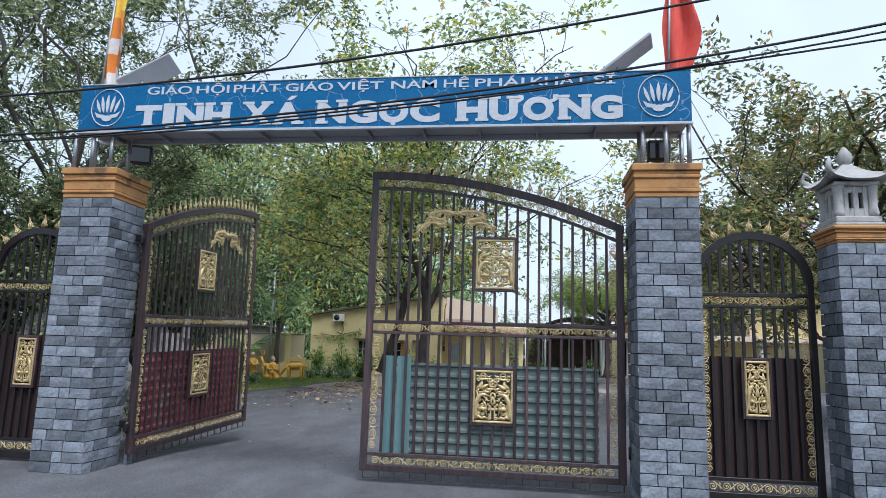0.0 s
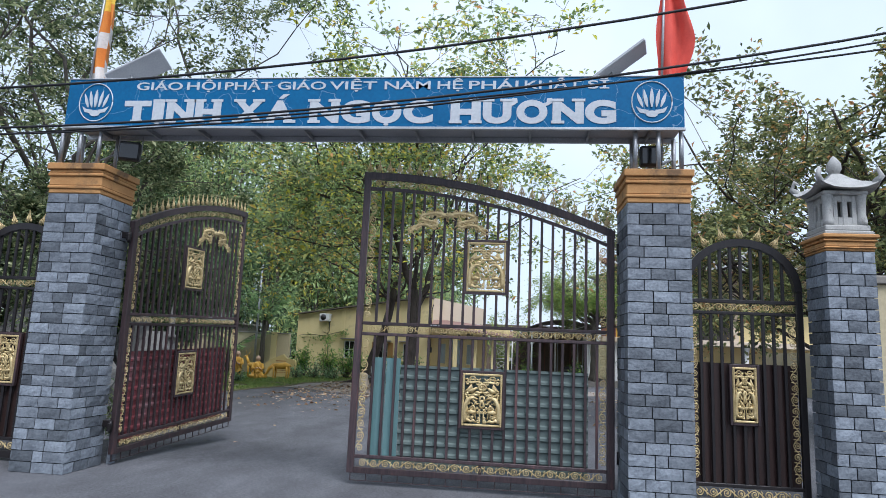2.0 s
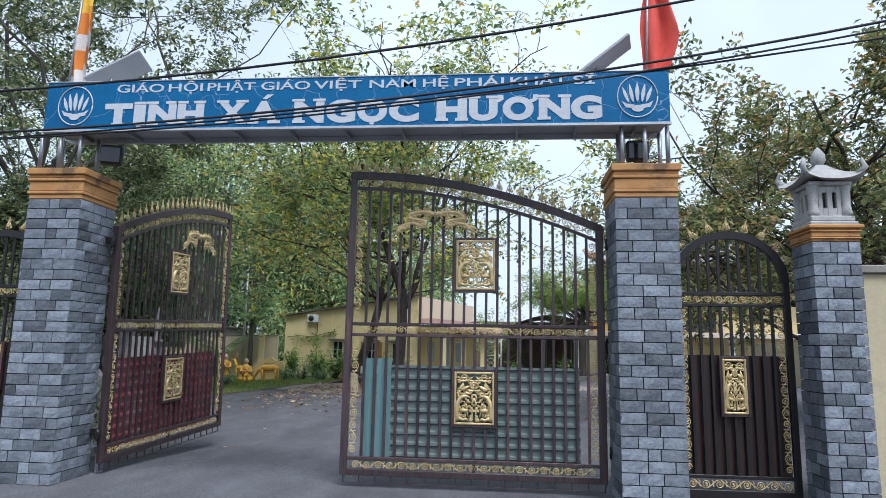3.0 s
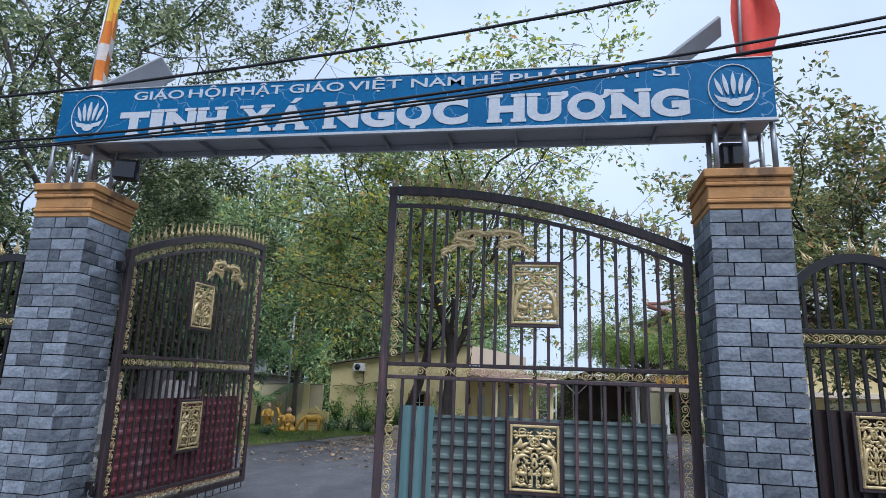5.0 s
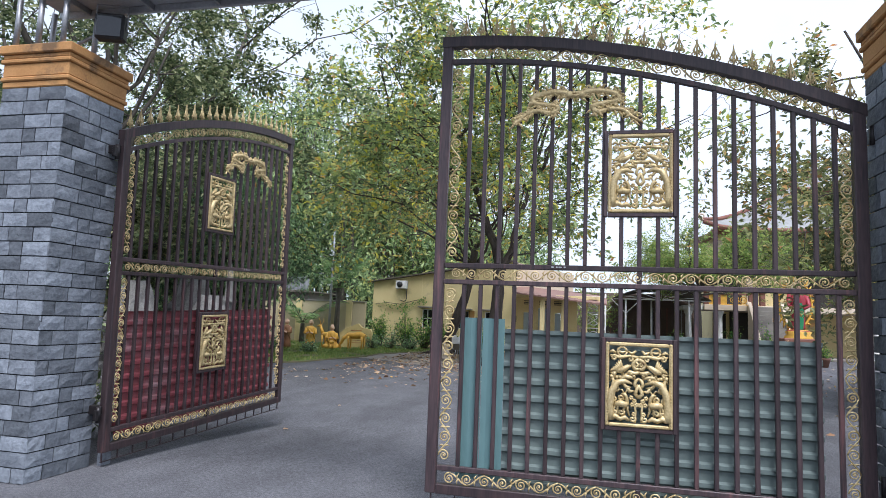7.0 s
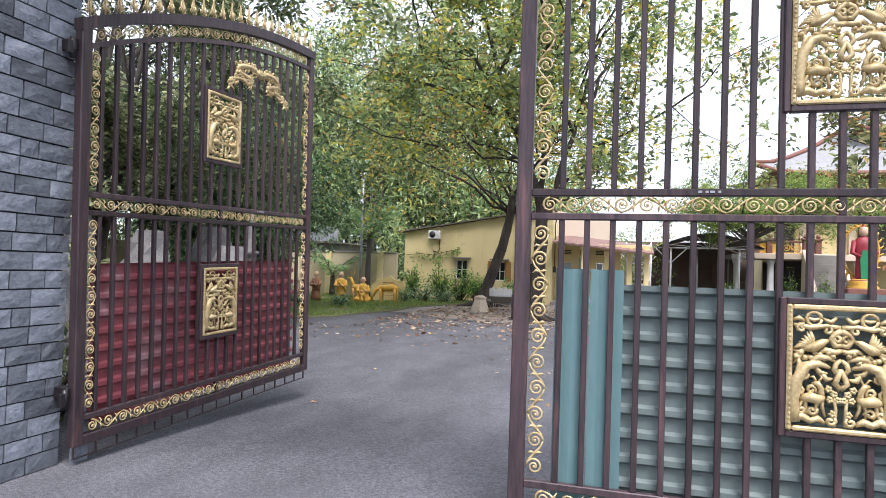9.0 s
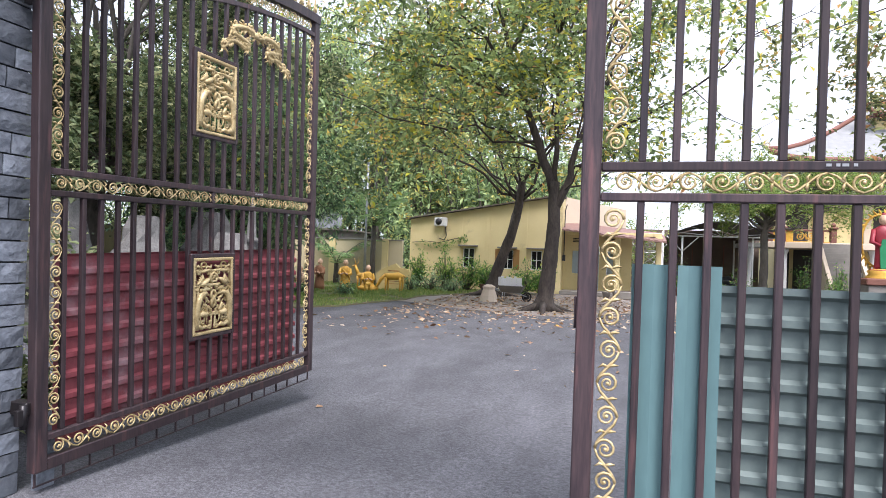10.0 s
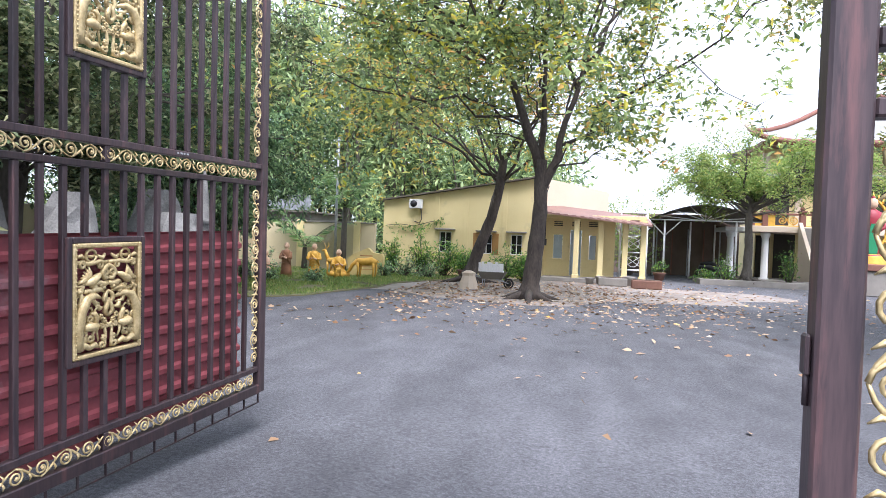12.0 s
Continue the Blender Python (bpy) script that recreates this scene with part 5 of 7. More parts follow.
for x in (3.8, 4.5, 5.15):
    v = part("vent_block", Geo().box(x - 0.2, x + 0.2, PY - HY - 0.012, PY - HY - 0.001, 2.12, 2.36), M_YELLOW, house)
    # dark strips laid on the block paint the shade of its slots
    for k in range(3):
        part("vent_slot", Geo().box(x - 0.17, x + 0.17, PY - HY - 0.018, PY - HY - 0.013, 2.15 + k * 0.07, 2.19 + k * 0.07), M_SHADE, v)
part("meter_box", Geo().box(3.30, 3.42, -0.06, -0.001, 1.35, 1.6, 0.01).tube([(3.36, -0.03, 1.6), (3.36, -0.03, 3.4), (3.44, -0.2, 3.62)], 0.02, 6), M_DARK, house)

# scaffold tower of white pipes
sc = thing("scaffold_tower", "white painted pipe scaffold beside the porch", "scaffold", pose(-0.68, 31.2, LOW))
for x in (-0.5, 0.5):
    for y in (0, 0.8):
        part("upright", Geo().tube([(x, y, 0), (x, y, 2.75)], 0.028, 6), M_WHITE, sc)
for z in (0.5, 1.2, 1.9, 2.6):
    for y in (0, 0.8):
        part("ledger", Geo().tube([(-0.5, y, z), (0.5, y, z)], 0.02, 6), M_WHITE, sc)
for z in (0.5, 1.2, 1.9):
    part("brace", Geo().tube([(-0.5, 0, z), (0.5, 0, z + 0.7)], 0.016, 5), M_WHITE, sc)
    part("brace", Geo().tube([(0.5, 0, z), (-0.5, 0, z + 0.7)], 0.016, 5), M_WHITE, sc)
    part("hoop", Geo().tube([(0.22 * math.cos(k * 0.63), 0.0, z + 0.35 + 0.22 * math.sin(k * 0.63)) for k in range(11)], 0.014, 5), M_WHITE, sc)

# carport with a dark back
cp = thing("carport", "open carport with a dark sheet roof on white posts", "carport", pose(1.9, 35.4, LOW))
for x, y in ((-1.0, 0), (2.0, 0), (-1.0, 5), (2.0, 5), (0.45, 2.5)):
    part("post", Geo().tube([(x, y, 0), (x, y, 2.75)], 0.045, 8), M_WHITE, cp)
rp = [(-1.6 + 4.6 * i / 14, 2.75 + 0.65 * math.sin(math.pi * i / 14)) for i in range(15)]
part("roof", Geo().strip(rp, -0.3, 6.0).strip([(x, z + 0.03) for x, z in rp], -0.3, 6.0), M_ROOFEDGE, cp, "dark curved sheet roof")
for i in range(7):
    part("truss_strut", Geo().tube([(0.7, -0.1, 2.72), (rp[2 * i + 1][0], -0.1, rp[2 * i + 1][1])], 0.02, 5), M_WHITE, cp)
part("tie_beam", Geo().tube([(-1.6, -0.1, 2.72), (3.0, -0.1, 2.72)], 0.03, 6), M_WHITE, cp)
part("brace", Geo().tube([(-1.0, 0, 2.0), (-1.7, -0.1, 2.7)], 0.025, 6).tube([(-1.0, 0, 2.0), (-0.3, -0.1, 2.7)], 0.025, 6), M_WHITE, cp)
# added screen: its brown paints the shaded interior and closes the sky gap
part("back_screen", Geo().box(-4.2, 3.4, 6.05, 6.17, 0, 3.3, 0.01), M_BACK, cp, "brown screen standing in for the shaded carport interior")
for i in range(7):
    part("back_rail", Geo().box(-2.4 + i * 0.8, -2.34 + i * 0.8, 5.9, 5.96, 0, 2.5), M_BRICKRED if i % 2 else M_STEEL, cp)
part("wire", Geo().tube([(-1.7 - 1.6 * t, -0.6 - 1.4 * t, 2.3 - 0.9 * t * (1 - t) * 2) for t in [i / 8 for i in range(9)]], 0.012, 5), M_WHITE, cp)

# a parked motorbike
mb = thing("motorbike", "dark parked motorbike on its stand under the carport", "motorbike", pose(3.3, 37.0, LOW, 0, 0, 28))
for x in (-0.6, 0.6):
    wh = part("wheel", Geo().tube([(x + 0.27 * math.cos(k * 0.449), 0, 0.31 + 0.27 * math.sin(k * 0.449)) for k in range(15)], 0.045, 6), M_TYRE, mb)
    part("rim", Geo().tube([(x + 0.21 * math.cos(k * 0.449), 0, 0.31 + 0.21 * math.sin(k * 0.449)) for k in range(15)], 0.018, 5).tube([(x - 0.2, 0, 0.31), (x + 0.2, 0, 0.31)], 0.01, 4).tube([(x, 0, 0.11), (x, 0, 0.51)], 0.01, 4).tube([(x, -0.05, 0.31), (x, 0.05, 0.31)], 0.05, 8), M_STEEL, wh)
part("body", Geo().tube([(-0.75, 0, 0.62), (-0.3, 0, 0.66), (0.1, 0, 0.5), (0.42, 0, 0.72), (0.5, 0, 0.95)], [0.09, 0.15, 0.13, 0.12, 0.06], 8), M_DARK, mb)
part("seat", Geo().tube([(-0.7, 0, 0.76), (-0.2, 0, 0.8), (0.1, 0, 0.74)], [0.07, 0.12, 0.08], 8), M_TYRE, mb)
part("fork", Geo().tube([(0.6, 0, 0.31), (0.45, 0, 1.0)], 0.03, 6), M_STEEL, mb)
part("handlebar", Geo().tube([(0.4, -0.33, 1.05), (0.46, 0, 1.0), (0.4, 0.33, 1.05)], 0.02, 6), M_DARK, mb)
part("headlight", Geo().ball((0.56, 0, 0.9), 0.09, 8), M_WHITE, mb)
part("stand", Geo().tube([(-0.05, 0.14, 0.02), (-0.05, 0, 0.4), (-0.05, -0.14, 0.02)], 0.02, 5), M_STEEL, mb)

# ---------------------------------------------------------------- temple
TY = 39.0
temple = thing("temple_hall", "yellow two-storey temple hall with upturned tiled roofs and a balcony", "temple", pose(4.4, TY, LOW))
part("lower_wall", Geo().box(1.6, 16.0, 2.2, 8.0, 0.0, 2.69), M_YELLOW, temple, "yellow lower wall")
# near-black sheets on the solid wall stand in for shaded openings
part("dark_opening", Geo().box(2.5, 3.5, 2.14, 2.199, 0.0, 2.45), M_SHADE, temple, "near-black sheet standing in for the shaded hall front")
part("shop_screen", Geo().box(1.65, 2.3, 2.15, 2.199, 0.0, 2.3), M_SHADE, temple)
part("balcony_slab", Geo().box(0.70, 16.0, -0.6, 2.1, 2.40, 2.70, 0.02), M_BEIGE, temple, "pale balcony edge")
part("upper_wall", Geo().box(1.9, 16.0, 2.4, 8.0, 2.701, 6.85), M_YELLOW, temple, "yellow upper wall")
for x in (-0.05, 1.52, 5.4, 9.0):
    part("column", Geo().lathe([(0.24, 0), (0.24, 0.15), (0.17, 0.2), (0.155, 2.1), (0.22, 2.24), (0.24, 2.39)], 14, (x, -0.2, 0)), M_WHITE, temple, "white round column")
part("porch_beam", Geo().box(-0.35, 0.69, -0.45, 2.1, 2.40, 2.62, 0.02), M_WHITE, temple)
for x in (0.82, 1.40, 3.05, 3.60):
    part("balcony_pier", Geo().box(x - 0.13, x + 0.13, -0.55, -0.27, 2.701, 3.36, 0.02).box(x - 0.18, x + 0.18, -0.6, -0.22, 3.361, 3.46, 0.02).lathe([(0.07, 3.461), (0.12, 3.54), (0.09, 3.62), (0.02, 3.68)], 8, (x, -0.41, 0)), M_BRICKRED, temple, "red-brown balcony pier with a knob")
for a, b in ((0.96, 1.26), (1.54, 2.91), (3.19, 3.46)):
    part("handrail", Geo().box(a, b, -0.5, -0.34, 3.24, 3.34, 0.02), M_BRICKRED, temple)
    part("foot_rail", Geo().box(a, b, -0.48, -0.36, 2.701, 2.75, 0.01), M_GILT, temple)
part("balcony_panel", Geo().box(0.96, 1.26, -0.44, -0.38, 2.751, 3.239), M_GILT, temple)
part("balcony_panel", Geo().box(1.55, 1.86, -0.44, -0.38, 2.751, 3.239), M_GILT, temple)
og = Geo()
scrolls(og, lambda a, b: (1.92 + a, 2.995 + b), 0.98, 0.46, y=-0.42)
part("balcony_scrollwork", og, M_GILT, temple, "bright yellow scrollwork balustrade")
# doorway shade painted as dark sheets before the closed upper wall
for a, b in ((2.1, 3.2), (6.2, 9.0)):
    part("upper_opening", Geo().box(a, b, 2.34, 2.399, 2.75, 5.1), M_SHADE, temple, "near-black sheet standing in for a shaded doorway")
for x in (2.0, 3.6, 5.9, 9.3):
    part("pilaster", Geo().box(x - 0.16, x + 0.16, 2.2, 2.398, 2.701, 6.6, 0.01), M_BEIGE, temple)
part("plinth", Geo().box(-0.4, 16.0, -0.9, 2.13, 0.0, 0.12, 0.02), M_CONC, temple)
for k in range(12):
    part("step", Geo().box(3.02, 4.40, -3.0 + k * 0.2, -0.92 + 0.3, k * 0.22 + 0.0, k * 0.22 + 0.219, 0.01), M_CONC, temple, "grey stair step")
for x in (2.93, 4.49):
    part("stair_wall", Geo().add([(x - 0.08, -3.2, 0), (x + 0.08, -3.2, 0), (x + 0.08, -0.61, 0), (x - 0.08, -0.61, 0), (x - 0.08, -3.2, 0.35), (x + 0.08, -3.2, 0.35), (x + 0.08, -0.61, 2.9), (x - 0.08, -0.61, 2.9)], [(0, 1, 2, 3), (4, 7, 6, 5), (0, 4, 5, 1), (3, 2, 6, 7), (0, 3, 7, 4), (1, 5, 6, 2)]), M_BEIGE, temple, "pale stair parapet")


def temple_roof(x0, x1, y0, y1, z, rise, parent):
    """A hipped roof whose corners sweep up."""
    v, f = [], []
    n, k = 18, 6
    for j in range(k + 1):
        t = j / k
        for i in range(n + 1):
            s2 = i / n
            inset = t * 1.3 * (y1 - y0) / 2
            x = x0 + inset + (x1 - x0 - 2 * inset) * s2
            lift = 0.5 * (abs(2 * s2 - 1) ** 8) * (1 - t) ** 2
            v.append((x, y0 + t * (y1 - y0) / 2, z + rise * (t ** 1.35) + lift))
    m1 = n + 1
    for j in range(k):
        for i in range(n):
            f.append((j * m1 + i, j * m1 + i + 1, (j + 1) * m1 + i + 1, (j + 1) * m1 + i))
    part("roof", Geo().add(v, f, True).add([(x, y1 + y0 - y, zz) for x, y, zz in v], f, True), M_TILE, parent, "pale grey glazed tile roof")
    ed = Geo()
    ed.tube([(v[i][0], v[i][1] - 0.03, v[i][2] - 0.06) for i in range(n + 1)], 0.15, 6)
    for side in (0, n):
        ed.tube([(v[j * m1 + side][0], v[j * m1 + side][1], v[j * m1 + side][2] + 0.05) for j in range(k + 1)], 0.13, 6)
    part("eave", ed, M_BRICKRED, parent, "red-brown eave edge")
    part("soffit", Geo().box(x0 + 0.6, x1 - 0.6, y0 + 0.5, y1 - 0.5, z - 0.1, z + 0.1), M_BRICKRED, parent)
    for side, sg in ((0, -1), (n, 1)):
        x, y, zz = v[side]
        dr = Geo()
        dr.tube([(x + sg * a, y, zz + b) for a, b in spiral(0.05, 0.22, 0.2, 1.3, -math.pi / 2, 1, 12)], 0.05, 5)
        dr.tube([(x, y, zz), (x + sg * 0.3, y, zz + 0.3), (x - sg * 0.1, y, zz + 0.7)], [0.1, 0.08, 0.02], 5)
        part("corner_ornament", dr, M_BEIGE, parent, "curled cement corner ornament")


temple_roof(0.85, 17.0, 0.6, 9.4, 6.95, 3.4, temple)
temple_roof(5.8, 13.4, 3.0, 7.4, 9.7, 1.9, temple)
part("attic_wall", Geo().box(6.6, 12.6, 3.6, 6.8, 7.0, 9.7), M_YELLOW, temple)
part("awning", Geo().box(1.0, 16.0, 1.2, 2.39, 5.3, 5.42, 0.02), M_TILE, temple, "grey lower eave")

# standing robed statue on a lotus base in the yard
bs = Geo()
bs.lathe([(0.42, 0), (0.46, 0.1), (0.36, 0.18), (0.46, 0.3), (0.3, 0.36)], 14, (0, 0, 1.15))
bs.lathe([(0.24, 1.5), (0.28, 1.6), (0.25, 2.3), (0.34, 2.75), (0.30, 3.0), (0.12, 3.12), (0.10, 3.16)], 14, (0, 0, 0), squash=0.7)
bs.ball((0, 0, 3.32), 0.17, 10, sq=(0.85, 0.9, 1.15)).ball((0, 0, 3.52), 0.08, 8)
bs.tube([(0.3, 0, 2.95), (0.4, -0.1, 2.5), (0.15, -0.22, 2.35)], [0.1, 0.09, 0.06], 7).tube([(-0.3, 0, 2.95), (-0.4, -0.1, 2.5), (-0.15, -0.22, 2.35)], [0.1, 0.09, 0.06], 7)
red = len(bs.f)
bs.plate([(-0.13, 1.52), (0.13, 1.52), (0.17, 2.25), (0.10, 2.6), (-0.10, 2.6), (-0.17, 2.25)], -0.225, -0.18)
green = len(bs.f)
bs.lathe([(0.50, 1.05), (0.54, 1.2), (0.44, 1.3), (0.50, 1.42), (0.34, 1.5)], 14)
gilt = len(bs.f)
bs.ball((0, -0.012, 3.32), 0.185, 12, sq=(0.88, 0.92, 1.16))
so = solid("standing_statue", bs, M_ROBE, "standing statue in a red and green robe on a pedestal", "statue", pose(7.5, 31.0, LOW))
for mm in (M_GREENP, M_GILT, M_SKIN):
    so.data.materials.append(mm)
for p in so.data.polygons:
    p.material_index = 0 if p.index < red else 1 if p.index < green else 2 if p.index < gilt else 3
halo = Geo()
halo.tube([(0.62 * math.sin(k * 0.24 - 0.1), 0.2, 2.55 - 1.0 * math.cos(k * 0.24 - 0.1)) for k in range(27)], 0.05, 5)
for k in range(26):
    a = k * 0.2417
    halo.tube([(0.64 * math.sin(a), 0.2, 2.55 - 1.02 * math.cos(a)), (0.8 * math.sin(a + 0.1), 0.2, 2.55 - 1.22 * math.cos(a + 0.1))], [0.06, 0.01], 4)
solid("flame_halo", halo, M_GILT, "gilded flame-shaped halo behind the red statue", "ornament", pose(7.5, 31.1, LOW))
ped = thing("pedestal", "pale stepped pedestal under the red statue", "pedestal", pose(7.5, 31.0, LOW))
part("block", Geo().box(-0.6, 0.6, -0.5, 0.5, 0, 0.9, 0.03), M_CONC, ped)
part("cap", Geo().box(-0.68, 0.68, -0.58, 0.58, 0.901, 1.15, 0.03), M_BRICKRED, ped)

# garden bed kerb before the temple
kb = thing("bed_kerb", "low concrete kerb round a planting bed", "kerb", pose(4.3, 33.2, LOW))
for a, b, c, d in ((-2.2, 3.4, -0.25, -0.05), (-2.2, 3.4, 1.4, 1.6), (-2.2, -2.0, -0.049, 1.399), (3.2, 3.4, -0.049, 1.399)):
    part("kerb_stone", Geo().box(a, b, c, d, -0.05, 0.24, 0.02), M_CONC, kb)
part("soil", Geo().box(-1.999, 3.199, -0.049, 1.399, 0.0, 0.16), M_EARTH, kb)

# compound wall behind the garden
cw = solid("wall_north", Geo().box(-30.0, -10.66, 29.0, 29.2, -0.3, 1.82, 0.01), M_YELLOW2, "stained pale yellow compound wall", "wall", kind="structure")
for i in range(8):
    x = -11.4 - i * 2.45
    part("pier", Geo().box(x - 0.14, x + 0.14, 28.94, 29.26, -0.2, 1.9, 0.01), M_YELLOW, cw)
part("coping", Geo().box(-30.0, -10.66, 28.96, 29.24, 1.821, 1.87, 0.008), M_CONC, cw)
ww = solid("wall_west_side", Geo().box(-16.2, -16.0, 6.5, 29.0, -0.3, 1.8), M_YELLOW2, "pale yellow side wall of the compound", "wall", kind="structure")
we = solid("wall_east_side", Geo().box(14.0, 14.2, 6.3, 38.0, -0.3, 2.0), M_YELLOW2, "pale yellow side wall of the compound", "wall", kind="structure")
shed = thing("metal_shed", "low shed with blue-grey corrugated sheeting behind the compound wall", "shed", pose(-16.1, 31.0, LOW))
part("shed_wall", Geo().box(-2.4, 1.7, 0, 3, 0, 2.35), M_CONC, shed)
part("shed_roof", Geo().box(-2.6, 1.9, -0.35, 3.2, 2.351, 2.43, 0.01), M_ROOFEDGE, shed)
fas = Geo()
pr2 = [(-2.55 + 4.4 * i / 44, 0.02 if i % 2 else 0.0) for i in range(45)]
fas.add([(x, -0.36 - y, z) for z in (2.46, 3.12) for x, y in pr2] + [(x, -0.35 - y, z) for z in (2.46, 3.12) for x, y in pr2], [(i, i + 1, 46 + i, 45 + i) for i in range(44)] + [(90 + i, 135 + i, 136 + i, 91 + i) for i in range(44)])
part("corrugated_screen", fas, M_STEEL, shed, "blue-grey corrugated screen")

# stone lantern on the side pillar
sl = thing("stone_lantern", "carved grey stone lantern with upturned roof corners", "lantern", pose(2.905, 6.325, 23 * COURSE + 0.16) @ Matrix.Diagonal((0.80, 0.80, 1.02, 1)))
part("base", Geo().box(-0.27, 0.27, -0.27, 0.27, 0, 0.035, 0.008).box(-0.25, 0.25, -0.25, 0.25, 0.036, 0.09, 0.01), M_STONE, sl)
for x in (-0.185, 0.185):
    for y in (-0.185, 0.185):
        part("post", Geo().lathe([(0.062, 0), (0.066, 0.04), (0.052, 0.1), (0.058, 0.22), (0.07, 0.29)], 8, (x, y, 0.091)), M_STONE, sl)
part("lintel", Geo().box(-0.25, 0.25, -0.25, 0.25, 0.382, 0.42, 0.01), M_STONE, sl)
for turn in range(4):
    part("pierced_wall", Geo().box(-0.13, -0.08, -0.20, -0.14, 0.091, 0.381, 0.004).box(0.08, 0.13, -0.20, -0.14, 0.091, 0.381, 0.004).box(-0.03, 0.03, -0.205, -0.14, 0.091, 0.381, 0.006).box(-0.079, 0.079, -0.198, -0.142, 0.091, 0.17, 0.003).box(-0.079, 0.079, -0.198, -0.142, 0.32, 0.381, 0.003), M_STONE, sl, m=Matrix.Rotation(turn * math.pi / 2, 4, "Z"))
v, f = [], []
n = 8
for j in range(5):
    t = j / 4
    for i in range(4 * n):
        side, q = divmod(i, n)
        q = q / n * 2 - 1
        r = 0.36 * (1 - t) + 0.05 * t
        c = [(q, -1), (1, q), (-q, 1), (-1, -q)][side]
        v.append((c[0] * r, c[1] * r, 0.425 + 0.20 * t ** 1.4 + 0.09 * (abs(q) ** 3) * (1 - t) ** 2))
for j in range(4):
    for i in range(4 * n):
        f.append((j * 4 * n + i, j * 4 * n + (i + 1) % (4 * n), (j + 1) * 4 * n + (i + 1) % (4 * n), (j + 1) * 4 * n + i))
f.append(tuple(range(4 * n))[::-1])
f.append(tuple(range(4 * 4 * n, 5 * 4 * n)))
part("roof", Geo().add(v, f), M_STONE, sl)
for a in range(4):
    t = math.pi / 4 + a * math.pi / 2
    part("corner_curl", Geo().tube([(0.42 * math.cos(t), 0.42 * math.sin(t), 0.48), (0.50 * math.cos(t), 0.50 * math.sin(t), 0.54), (0.46 * math.cos(t), 0.46 * math.sin(t), 0.61), (0.41 * math.cos(t), 0.41 * math.sin(t), 0.58)], [0.04, 0.035, 0.025, 0.01], 6), M_STONE, sl)
part("knob", Geo().lathe([(0.05, 0.62), (0.085, 0.67), (0.08, 0.73), (0.03, 0.79), (0.005, 0.81)], 10), M_STONE, sl)

# cables hang from one concrete pole to the next along the street
for px in (-16.0, 12.0):
    up = thing("utility_pole", "grey concrete utility pole at the street's edge", "pole", pose(px, 5.58, 0), "utility poles")
    part("shaft", Geo().tube([(0, 0, -0.3), (0, 0, 4.0), (0, 0, 8.2)], [0.16, 0.13, 0.10], 10), M_CONC, up)
    part("crossarm", Geo().box(-0.05, 0.05, -0.5, 0.5, 7.4, 7.5, 0.01), M_STEEL, up)
for a, b, sag, r in (
    ((-16.0, 5.50, 4.38), (12.0, 5.50, 7.46), 1.80, 0.013),
    ((-16.0, 5.60, 4.11), (12.0, 5.60, 6.73), 1.74, 0.013),
    ((-16.0, 5.62, 4.05), (12.0, 5.62, 6.66), 1.74, 0.010),
    ((-16.0, 5.64, 3.42), (12.0, 5.64, 5.94), 1.02, 0.010),
):
    cable(a, b, sag, r)
for pts in ([(1.40, 6.3, 4.17), (1.75, 6.5, 3.98), (2.2, 6.9, 3.75), (4.6, 9.2, 3.5), (8.3, 15.3, 3.3)], [(1.42, 6.3, 4.10), (1.75, 6.35, 3.45), (2.2, 6.4, 2.95), (2.7, 6.4, 2.6)]):
    solid("stay_wire", Geo().tube(pts, 0.0045, 5), M_CONC, "thin pale wire slanting down from the sign's end", "cable", group="stay wires")

# ---------------------------------------------------------------- trees


